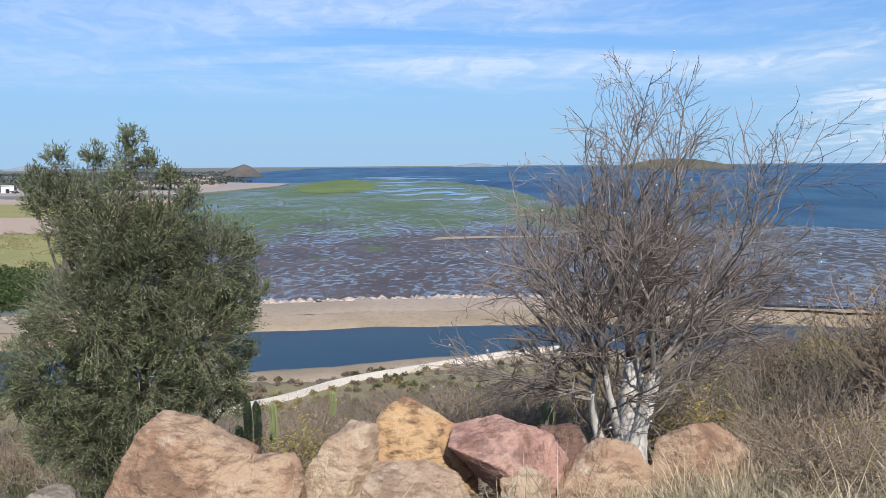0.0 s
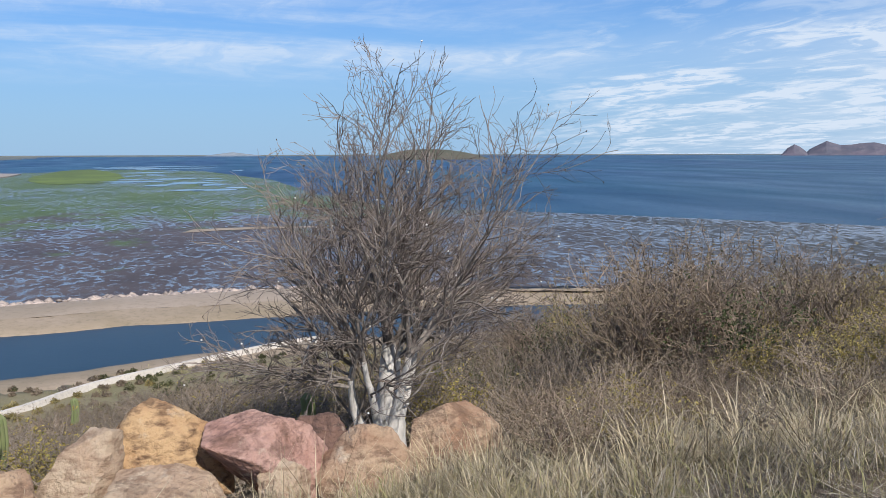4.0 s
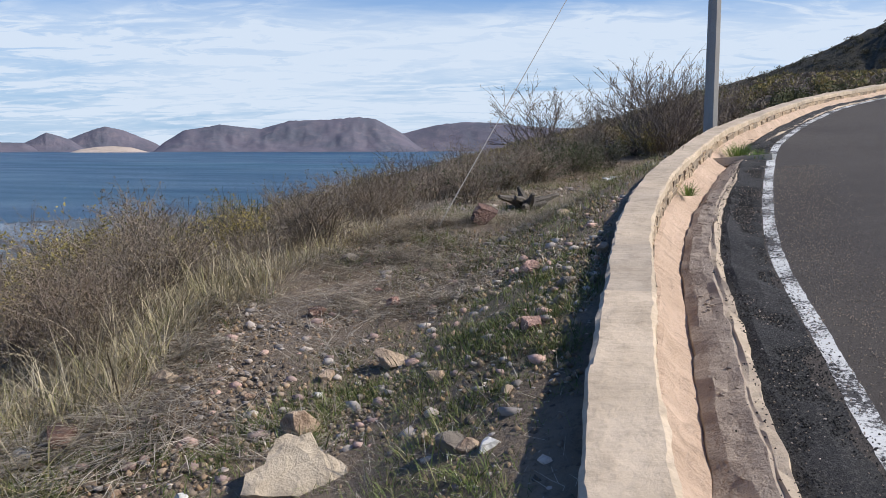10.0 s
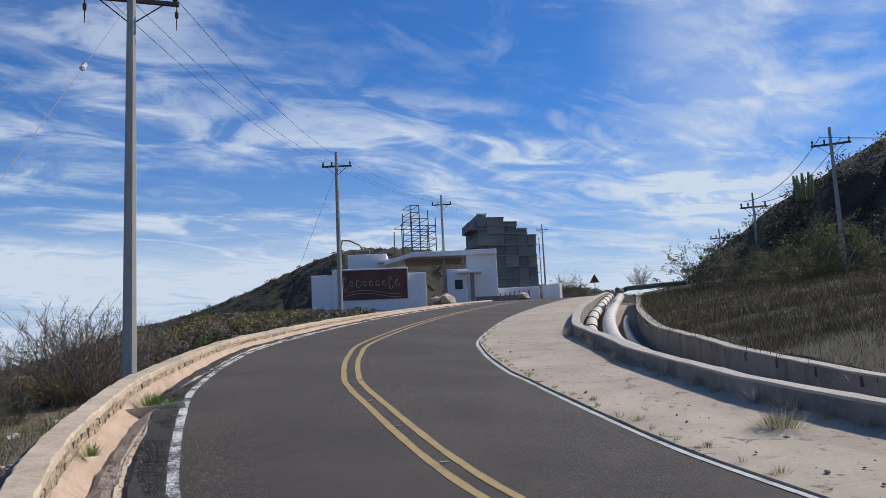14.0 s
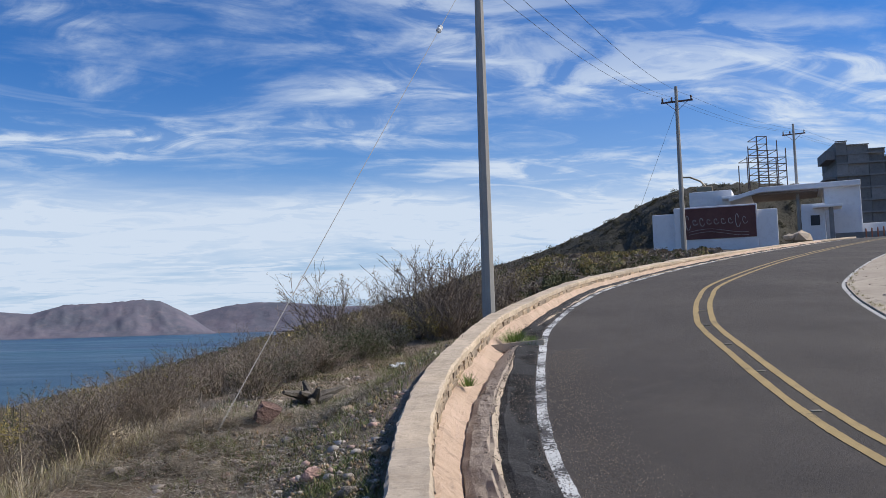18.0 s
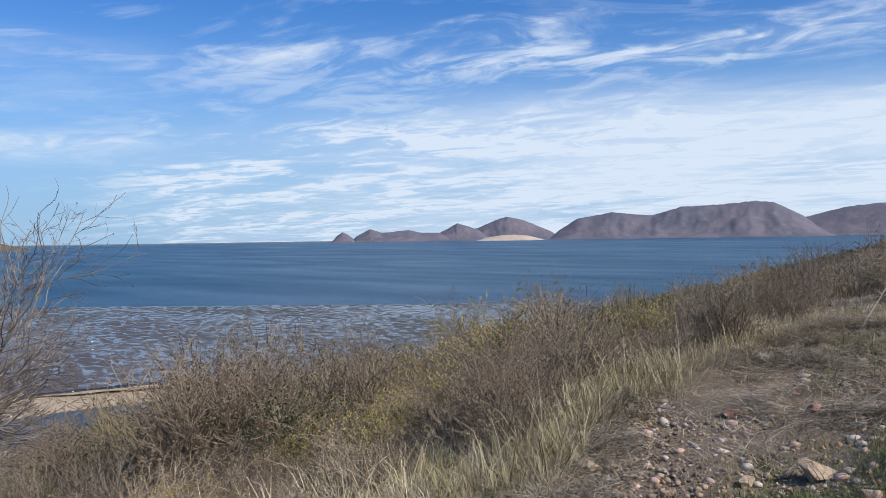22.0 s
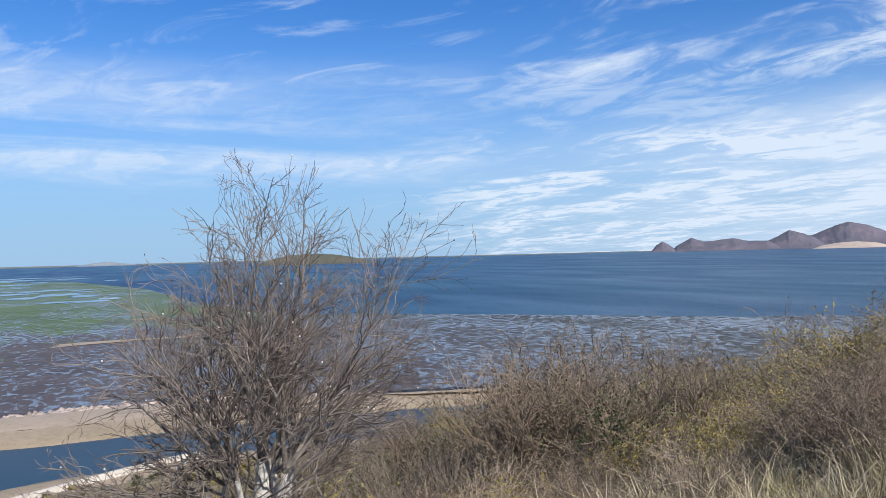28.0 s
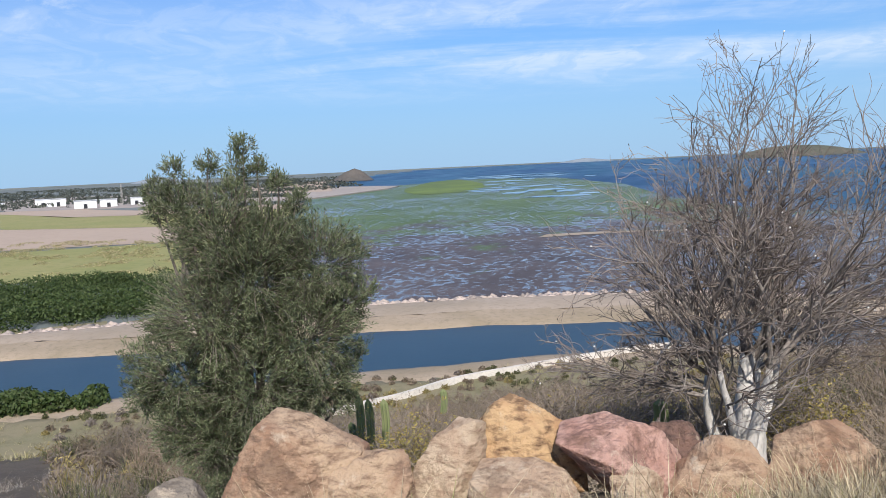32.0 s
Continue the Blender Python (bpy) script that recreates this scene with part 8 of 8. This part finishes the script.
# brush on the dark hills
deps = bpy.context.evaluated_depsgraph_get()
hills = [o for o in scene.objects if o.name.startswith("scrub_hill")]
# the steep hill's leaf colours are darkened for its unlit side
for hill_ob, cnt, n_leaf, s0, s1, sz, mt, lab in ((hills[1], 3000, 170000, 0.25, 0.9, 0.09, leaf_mat("shade_toned_hill_leaf", (0.04, 0.038, 0.025), (0.055, 0.05, 0.03), (0.055, 0.062, 0.028)), "green scrub on the steep hill, darkened in colour for shade"), (hills[0], 3800, 110000, 0.25, 0.8, 0.17, leaf_mat("knoll_scrub_leaf", (0.07, 0.064, 0.042), (0.10, 0.088, 0.06), (0.085, 0.09, 0.05)), "dark brown scrub on the knoll")):
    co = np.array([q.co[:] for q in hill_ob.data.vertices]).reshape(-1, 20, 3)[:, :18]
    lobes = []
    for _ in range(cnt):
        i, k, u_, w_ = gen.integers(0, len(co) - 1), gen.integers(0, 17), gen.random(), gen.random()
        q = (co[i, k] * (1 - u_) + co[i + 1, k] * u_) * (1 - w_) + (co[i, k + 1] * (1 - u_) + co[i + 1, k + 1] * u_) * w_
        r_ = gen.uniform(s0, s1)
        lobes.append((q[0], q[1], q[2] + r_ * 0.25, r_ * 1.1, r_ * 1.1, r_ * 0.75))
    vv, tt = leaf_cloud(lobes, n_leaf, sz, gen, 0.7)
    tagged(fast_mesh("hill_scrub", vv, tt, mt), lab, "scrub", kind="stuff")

# ---------------------------------------------------------------- stones on the verge
M_PEBBLE = grainy("verge_stone", (0.46, 0.40, 0.345), (0.36, 0.30, 0.26), (0.24, 0.195, 0.165), 2, 20, island=0.5)
pts = np.array(scatter(7500, -5, 20, 0.0, 6, lambda x, y: y < clear_line(x) + 0.3))
sz = gen.uniform(0.006, 0.022, len(pts)) * (1 + 1.2 * (gen.random(len(pts)) > 0.93) + 2.0 * (gen.random(len(pts)) > 0.985))
vv, tt = stones(np.c_[pts, gz_many(pts) + 0.002], sz, gen, 0.5, 0.48)
tagged(fast_mesh("verge_gravel", vv, tt, M_PEBBLE), "scattered small stones on the verge soil", "gravel", kind="stuff")
pts = np.array(scatter(300, 5, 19, 1.0, 5.5, lambda x, y: y < clear_line(x) + 0.2))
vv, tt = stones(np.c_[pts, gz_many(pts) + 0.006], gen.uniform(0.025, 0.07, len(pts)), gen, 0.5, 0.42)
tagged(fast_mesh("verge_gravel", vv, tt, M_PEBBLE), "fist-sized broken stones on the verge", "gravel", kind="stuff")
M_BROWNPEBBLE = grainy("brown_pebble", (0.34, 0.26, 0.19), (0.25, 0.185, 0.135), (0.15, 0.11, 0.085), 3, 24, island=0.45)
pts = np.array(scatter(1500, 3.4, 6.6, 2.2, 4.6, lambda x, y: y < clear_line(x) + 0.1 and noise.noise(Vector((x * 0.8, y * 0.8, 55.0))) > -0.2))
vv, tt = stones(np.c_[pts, gz_many(pts) + 0.004], 0.008 + 0.032 * gen.random(len(pts)) ** 2.5, gen, 0.65, 0.22)
tagged(fast_mesh("verge_gravel", vv, tt, M_BROWNPEBBLE), "rounded brown pebbles in the bare soil", "gravel", kind="stuff")
M_PINKPEBBLE = grainy("pinkish_stone", (0.52, 0.37, 0.31), (0.42, 0.28, 0.235), (0.27, 0.18, 0.15), 3, 24, island=0.4)
pts = np.array(scatter(170, 4.6, 11, 0.9, 4.4, lambda x, y: y < clear_line(x) + 0.1))
vv, tt = stones(np.c_[pts, gz_many(pts) + 0.008], 0.018 + 0.05 * gen.random(len(pts)) ** 2, gen, 0.6, 0.42)
tagged(fast_mesh("verge_gravel", vv, tt, M_PINKPEBBLE), "pinkish broken stones scattered on the verge", "gravel", kind="stuff")
# clods and crumbs of dark earth
pts = np.array(scatter(15000, 2.0, 20, 0.0, 6, lambda x, y: y < clear_line(x) + 0.6))
n = len(pts)
OCT_V = np.array([(1, 0, 0), (-1, 0, 0), (0, 1, 0), (0, -1, 0), (0, 0, 1), (0, 0, -1)], float)
OCT_T = np.array([(0, 2, 4), (2, 1, 4), (1, 3, 4), (3, 0, 4), (2, 0, 5), (1, 2, 5), (3, 1, 5), (0, 3, 5)])
v = OCT_V[None] * gen.uniform(0.5, 1.6, (n, 6, 1)) * (gen.uniform(0.006, 0.03, (n, 1, 1)) * gen.uniform(0.5, 1.2, (n, 1, 1))) + np.c_[pts, gz_many(pts)][:, None]
tagged(fast_mesh("soil_crumbs", v, OCT_T[None] + 6 * np.arange(n)[:, None, None], grainy("earth_clod", (0.21, 0.15, 0.10), (0.30, 0.22, 0.15), (0.08, 0.056, 0.04), 2, 24, island=0.6)), "crumbs and clods of brown earth on the verge", "soil", kind="stuff")
pts = np.array([(*station(s, d), h) for s, d, h in zip(gen.uniform(-2, 30, 420), gen.normal(3.2, 0.1, 420), np.full(420, 0.025))])
vv, tt = stones(np.c_[pts[:, :2], road_z(pts[:, 0], pts[:, 1]) + 0.02], gen.uniform(0.004, 0.010, 420), gen, 0.7)
tagged(fast_mesh("edge_gravel", vv, tt, M_PEBBLE), "loose chippings along the crumbled asphalt edge", "gravel", kind="stuff")


# rocks that lie about on the verge: place, half width, kind
VERGE_ROCKS = [
    ((5.55, 2.70), 0.15, "cream", "broken pale stone behind the slab"), ((4.56, 2.90), 0.06, "white", "small white stone on the verge"),
    ((4.43, 2.66), 0.075, "white", "pale grey stone on the verge"), ((6.44, 2.98), 0.10, "cream", "pale angular stone on the verge"),
    ((6.10, 2.87), 0.05, "white", "small white flat stone"), ((6.07, 1.91), 0.09, "cream", "pale pointed stone on the verge"),
    ((6.73, 2.56), 0.16, "cream", "mossy pale stone among green grass"), ((6.11, 4.28), 0.13, "cream", "flat pale flake of stone"),
    ((5.23, 3.18), 0.055, "dark", "round brown stone on the soil"), ((4.80, 1.33), 0.10, "grey", "pale upright stone in green grass"),
    ((4.78, 1.22), 0.07, "cream", "pale stone near the parapet"), ((4.72, 1.10), 0.07, "white", "white stone near the parapet"),
    ((5.39, 1.21), 0.06, "cream", "pale stone in green grass"), ((8.43, 1.88), 0.12, "pink", "pale pink stone on the verge"),
    ((6.53, 1.37), 0.12, "pink", "flat pink stone on the verge"), ((8.35, 3.26), 0.09, "pink", "pinkish stone on the verge"),
    ((5.03, 4.25), 0.17, "dark", "flat brown stone under dead straw"), ((4.81, 4.39), 0.10, "white", "white splinter of stone on straw"),
    ((5.41, 4.10), 0.06, "tan", "tan pebble on the soil"), ((4.50, 3.32), 0.045, "tan", "round tan pebble on the soil"),
    ((4.38, 3.19), 0.05, "tan", "round brownish pebble on the soil"), ((5.12, 3.36), 0.04, "pink", "upright pink pebble on the soil"),
    ((7.92, 3.90), 0.09, "dark", "dark stone at the edge of the grass"), ((9.92, 4.56), 0.13, "grey", "grey stone slab under the grass"),
    ((7.01, 1.27), 0.07, "grey", "grey stone near the parapet"), ((7.46, 1.31), 0.08, "grey", "grey stone in straw litter"),
    ((11.58, 2.33), 0.10, "cream", "pale stone far along the verge"), ((8.37, 1.20), 0.08, "cream", "pale stone beside the parapet"),
    ((8.78, 3.65), 0.07, "pink", "reddish stone on the verge"), ((8.01, 2.11), 0.06, "cream", "small pale stone on the verge"),
    ((5.07, 1.60), 0.07, "cream", "small stone in green grass"), ((6.08, 2.52), 0.05, "grey", "small grey stone on the soil"),
    ((5.97, 3.37), 0.05, "tan", "tan stone on bare soil"), ((6.31, 3.44), 0.05, "grey", "grey pebble on bare soil"),
]
M_BOULDER["white"] = grainy("white_stone", (0.66, 0.64, 0.60), (0.56, 0.53, 0.49), (0.36, 0.33, 0.3), 4, 30, bump=0.5)
for k, ((x, y), w, key, lab) in enumerate(VERGE_ROCKS):
    boulder("stone", (x, y, gz_at(x, y) + w * 0.28), (w, w * 0.75, w * 0.62), key, lab, "stone", seed=100 + k, turn=k * 47, sub=3)
M_CAPSTONE = grainy("broken_mortar", (0.60, 0.49, 0.36), (0.50, 0.40, 0.29), (0.30, 0.235, 0.17), 6, 16, bump=1.0, bump_dist=0.02)
# large broken slab leaning on the verge
x, y = (4.71, 2.24)
slab = bmesh.new()
outline = [(-0.30, -0.02), (-0.27, 0.09), (-0.17, 0.14), (-0.12, 0.29), (-0.04, 0.33), (0.03, 0.30), (0.09, 0.33), (0.15, 0.21), (0.24, 0.15), (0.30, 0.11), (0.31, 0.02), (0.24, -0.06), (-0.12, -0.05)]
ff = slab.faces.new([slab.verts.new((a, 0, b)) for a, b in outline])
ext = bmesh.ops.extrude_face_region(slab, geom=[ff])
bmesh.ops.translate(slab, verts=[q for q in ext["geom"] if isinstance(q, bmesh.types.BMVert)], vec=(0, 0.13, 0.01))
bmesh.ops.recalc_face_normals(slab, faces=slab.faces)
bmesh.ops.triangulate(slab, faces=slab.faces)
bmesh.ops.subdivide_edges(slab, edges=slab.edges, cuts=3, use_grid_fill=True)
for q in slab.verts:
    q.co += noise.noise_vector(q.co * 9) * 0.016 + noise.noise_vector(q.co * 26) * 0.007
me = bpy.data.meshes.new("broken_slab")
slab.to_mesh(me)
slab.free()
me.materials.append(M_CAPSTONE)
ob = new("broken_slab", me)
ob.matrix_world = pose(x, y, gz_at(x, y) + 0.07, -42, 0, -62)
tagged(ob, "large pale broken slab lying on the verge", "stone")
# charred stump with split roots
x, y = (14.07, 3.50)
stump = empty("tree_stump", Matrix.Translation((x, y, gz_at(x, y))))
M_CHAR = grainy("weathered_stump", (0.10, 0.085, 0.07), (0.15, 0.13, 0.11), (0.05, 0.04, 0.035), 4, 22, bump=0.9, bump_dist=0.03)
rnd = random.Random(61)
for k in range(9):
    v, f = [], []
    a = rnd.uniform(0, 6.28)
    l_ = rnd.uniform(0.25, 0.7)
    grow(v, f, Vector((0, 0, 0.05)), Vector((math.cos(a), math.sin(a), rnd.uniform(0.1, 1.1))), l_, 0.11, 0.03, rnd, 5, 0.02, 0.15, 6)
    mesh_ob("root" if k > 2 else "stub", v, f, M_CHAR, parent=stump)
tagged(stump, "weathered dark stump with splayed roots", "stump")
x, y = (13.10, 3.24)
boulder("stone", (x - 0.6, y + 0.5, gz_at(x, y) + 0.1), (0.32, 0.2, 0.16), "dark", "brown stone beside the stump", "stone", seed=91)
# scraps of white litter
for k in range(5):
    x, y = (19.04, 3.04)
    x, y = x + 0.16 * k - 0.3, y + 0.07 * (k % 3) - 0.1
    bm = bmesh.new()
    bmesh.ops.create_grid(bm, x_segments=5, y_segments=4, size=0.09)
    for q in bm.verts:
        q.co += noise.noise_vector(q.co * 14 + Vector((k, 0, 0))) * 0.05
    bmesh.ops.solidify(bm, geom=bm.faces[:], thickness=0.003)
    me = bpy.data.meshes.new("litter")
    bm.to_mesh(me)
    bm.free()
    me.materials.append(M_SHED)
    ob = new("litter", me)
    ob.location = (x, y, gz_at(x, y) + 0.06)
    tagged(ob, "crumpled white scrap of plastic litter", "litter", "litter on the verge")


# ---------------------------------------------------------------- weeds and crumbs on the apron and in the drain


def on_road(s, d, h=0.03):
    x, y = station(s, d)
    return x, y, float(road_z(x, y)) + h


def weed(s, d, r, h, n, mat, label, lift=0.02):
    x, y, z = on_road(s, d, lift)
    off = gen.normal(0, r * 0.35, (n, 2))
    v, t = blades(np.c_[x + off[:, 0], y + off[:, 1], np.full(n, z)], gen.uniform(h * 0.4, h, n), np.full(n, 0.0045), np.clip(np.hypot(off[:, 0], off[:, 1]) / r * 1.2, 0, 1.3), np.arctan2(off[:, 1], off[:, 0]), gen.uniform(0, 0.7, n), gen)
    return tagged(fast_mesh("weed", v, t, mat), label, "weed", kind="stuff")


weed(10.0, -4.2, 0.46, 0.34, 380, M_GREYSTRAW, "dry weed clump growing on the apron", 0.07)
weed(10.0, -4.2, 0.40, 0.30, 260, M_GREEN, "green shoots in the weed clump on the apron", 0.07)
M_FRESH = leaf_mat("fresh_grass", (0.10, 0.16, 0.035), (0.16, 0.24, 0.06), (0.22, 0.27, 0.09))
weed(16.2, 3.42, 0.36, 0.34, 520, M_FRESH, "green grass clump growing in the drain", -0.02)
weed(12.3, 3.86, 0.14, 0.26, 150, M_FRESH, "green grass clump at the foot of the parapet", 0.05)
weed(15.8, 3.12, 0.28, 0.22, 240, M_FRESH, "green grass at the edge of the asphalt", 0.0)
weed(4.2, 3.85, 0.12, 0.18, 60, M_STRAW_GREEN, "dry tuft in a crack of the drain", 0.05)
for k in range(46):
    s_ = 5.5 + 0.55 * k + rnd.uniform(-0.25, 0.25)
    weed(s_, -right_d(s_) - rnd.uniform(0.1, 0.22), rnd.uniform(0.06, 0.13), rnd.uniform(0.05, 0.11), 34, M_STRAW_GREEN if k % 3 else M_GREYSTRAW, "small dry weed at the edge of the apron", 0.045)
for s_, d_ in ((8.2, -2.7), (9.6, -2.85), (11.5, -3.0), (13.2, -3.15), (16.5, -3.3), (19.0, -3.35), (14.0, -4.2), (21.0, -4.6), (12.0, -4.75), (10.5, -4.75)):
    weed(s_, d_, 0.14, 0.12, 70, M_STRAW_GREEN, "small dry weed in a crack of the apron", 0.04)
pts = np.array([on_road(s_, d_, 0.07) for s_, d_ in zip(gen.uniform(6, 34, 130), -gen.uniform(3.0, 4.8, 130))])
vv, tt = stones(pts, 0.006 + 0.035 * gen.random(130) ** 3, gen, 0.6, 0.45)
tagged(fast_mesh("apron_crumbs", vv, tt, M_ARMOUR), "scattered crumbs of rubble on the apron", "gravel", kind="stuff")
# concrete cross-block in the drain below the pole
x, y, z = on_road(15.7, 3.42, -0.02)
blk = mesh_ob("drain_block", [(a * 0.5 * w, b * 0.09, c * 0.14 - 0.1) for c in (0, 1) for a, b, w in ((-1, -1, 1), (1, -1, 1.1), (1, 1, 1), (-1, 1, 1.05))], [(3, 2, 1, 0), (4, 5, 6, 7), (0, 1, 5, 4), (1, 2, 6, 5), (2, 3, 7, 6), (3, 0, 4, 7)], M_CONCRETE)
blk.matrix_world = pose(x, y, z + 0.04, 0, 5, 92)
tagged(blk, "small concrete block across the drain", "block")
# flat stones set in the sloping face of the drain
ss = gen.uniform(-1, 24, 160)
back = gen.uniform(0.35, 0.5, 160)
pts = np.array([on_road(s_, wall_d(s_) - b_, float(np.interp(b_, [0.27, 0.36, 0.45, 0.53], [-0.105, -0.05, -0.015, 0.005]))) for s_, b_ in zip(ss, back)])
vv, tt = stones(pts, gen.uniform(0.015, 0.035, 160), gen, 0.2, 0.25)
M_DRAINSTONE = grainy("drain_stone", (0.40, 0.32, 0.255), (0.31, 0.25, 0.2), (0.19, 0.15, 0.125), 2.5, 12, bump=0.8, island=0.35)
tagged(fast_mesh("drain_rubble", vv, tt, M_DRAINSTONE), "flat brown stones set in the side of the drain", "rubble", kind="stuff")
# grit swept to the side of the lane


def grit(name, n, s0, s1, mid, wide, lo, hi, mat, label):
    ss = gen.uniform(s0, s1, n)
    dd = mid + gen.normal(0, wide, n)
    q = np.array([on_road(a, b, 0.018) for a, b in zip(ss, dd)])
    v = OCT_V[None] * gen.uniform(0.6, 1.4, (n, 6, 1)) * gen.uniform(lo, hi, (n, 1, 1)) + q[:, None]
    t = OCT_T[None] + 6 * np.arange(n)[:, None, None]
    tagged(fast_mesh(name, v, t, mat), label, "gravel", kind="stuff")


M_GRIT = grainy("road_grit", (0.33, 0.265, 0.21), (0.26, 0.21, 0.165), (0.15, 0.12, 0.1), 2, 30, island=0.4)
grit("road_grit", 7000, 1, 15, 2.5, 0.25, 0.003, 0.007, M_GRIT, "fine brown grit along the edge of the lane")
grit("edge_grit", 15000, 1, 18, 3.19, 0.12, 0.003, 0.008, M_GRAVEL_EDGE, "loose black chippings on the crumbled edge")
grit("edge_grit", 1300, 1, 20, 3.2, 0.12, 0.004, 0.008, M_GRIT, "pale chippings on the crumbled edge")
# weeds along the foot of the channel wall, and one big clump on the apron
for k in range(30):
    s_ = 8.6 + 0.62 * k + rnd.uniform(-0.3, 0.3)
    weed(s_, -channel_d(s_) + rnd.uniform(0.05, 0.16), rnd.uniform(0.14, 0.28), rnd.uniform(0.12, 0.36), 120, M_GREYSTRAW if k % 2 else M_STRAW_GREEN, "dry weeds at the foot of the channel wall", 0.14)
# feathery tree in front of the steep hill
rnd = random.Random(77)
MX, MY = az_of(129.5, 36)
mz = el_z(36, 3.4)
mesquite = empty("feathery_tree", Matrix.Translation((MX, MY, mz)))
mv, mf, mw, mg = [], [], [], []
mtips = []
for k in range(9):
    a = rnd.uniform(0, 6.28)
    pts, rad, d = grow(mv, mf, Vector((0, 0, -0.3)), Vector((math.cos(a) * 0.7, math.sin(a) * 0.7, 1.0)), rnd.uniform(2.0, 3.2), 0.07, 0.02, rnd, 8, 0.02, 0.12, 6)
    for i in range(3, 9):
        for _ in range(4):
            q, rr, _d = grow(mw, mg, pts[i], d + Vector((rnd.gauss(0, 0.9), rnd.gauss(0, 0.9), rnd.gauss(0.1, 0.5))), rnd.uniform(0.5, 1.2), 0.014, 0.005, rnd, 5, 0.03, 0.2, 3)
            mtips += q[2:]
mesh_ob("trunk", mv, mf, M_BARK, smooth=True, parent=mesquite)
mesh_ob("branchwork", mw, mg, M_TWIG_DARK, parent=mesquite)
cnt = 9000
tp = np.array([rnd.choice(mtips)[:] for _ in range(cnt)]) + gen.normal(0, 0.09, (cnt, 3))
lv, lt = leaf_cloud([(0, 0, 0, 1, 1, 1)], cnt, 0.045, gen)
lv = (lv.reshape(-1, 4, 3) - lv.reshape(-1, 4, 3).mean(1, keepdims=True) + tp[:, None]).reshape(-1, 3)
fast_mesh("foliage", lv, lt, leaf_mat("feathery_leaf", (0.10, 0.115, 0.04), (0.16, 0.165, 0.06), (0.20, 0.18, 0.06)), parent=mesquite)
tagged(mesquite, "feathery grey-green tree in front of the dark hill", "tree")
# leafy bushes at the corner of the hill and a pale shrub by the road sign
for az, d, h, lab in ((122.6, 42, 2.6, "leafy dark green bush at the corner of the hill"), (124.6, 40, 2.2, "leafy green bush below the hill"), (126.6, 39, 1.8, "green shrub at the foot of the hill"), (133.5, 36, 1.7, "dark shrub at the foot of the hill")):
    x, y = az_of(az, d)
    cp = copy_thing(PROTOS[4], pose(x, y, el_z(d, 4.1) - 0.1, 0, 0, az * 31))
    cp.scale = (h / 1.3, h / 1.3, h / 1.5)
    cp["label"] = lab
x, y = az_of(118.7, 52)
cp = copy_thing(PROTOS[0], pose(x, y, el_z(52, 4.7), 0, 0, 40))
cp.scale = (0.75, 0.75, 0.85)
cp["label"] = "pale bare shrub beside the pipe bridge"
# organ cactus on the ridge
x, y = az_of(129.2, 61)
org = empty("cactus", Matrix.Translation((x, y, el_z(61, 9.6))))
for k in range(8):
    v, f = [], []
    a = k * 0.8
    o = Vector((math.cos(a) * 0.45, math.sin(a) * 0.45, -0.6))
    hgt = 1.2 + 0.6 * rnd.random()
    tube(v, f, [o * 0.4, o * 0.9 + Vector((0, 0, 0.5)), Vector((o.x * 1.2, o.y * 1.2, hgt * 0.7)), Vector((o.x * 1.25, o.y * 1.25, hgt))], [0.1, 0.12, 0.12, 0.07], 8)
    mesh_ob("stem", v, f, M_CACTUS, smooth=True, parent=org)
tagged(org, "branched organ cactus on the ridge of the dark hill", "cactus")
# two small dark boards on posts
for az, e in ((121.7, 5.75), (122.15, 5.7)):
    x, y = az_of(az, 60)
    bd = facing("board_sign", az, 60)
    zc = el_z(60, e)
    part("board", box_bm(-0.2, -0.03, zc - 0.13, 0.2, 0.03, zc + 0.13, bevel=0.01), M_CABLE, bd)
    part("post", box_bm(-0.035, 0.03, zc - 2.0, 0.035, 0.09, zc + 0.1), M_POLE, bd)
    tagged(bd, "small dark board on a thin post", "sign")
for az, d, h in ((113.9, 104, 2.4), (114.5, 108, 2.0), (115.1, 112, 1.6)):
    x, y = az_of(az, d)
    cp = copy_thing(PROTOS[4], pose(x, y, el_z(d, 4.2), 0, 0, az * 53))
    cp.scale = (h, h, h * 0.9)
    cp["label"] = "dark green bush beyond the white boundary wall"
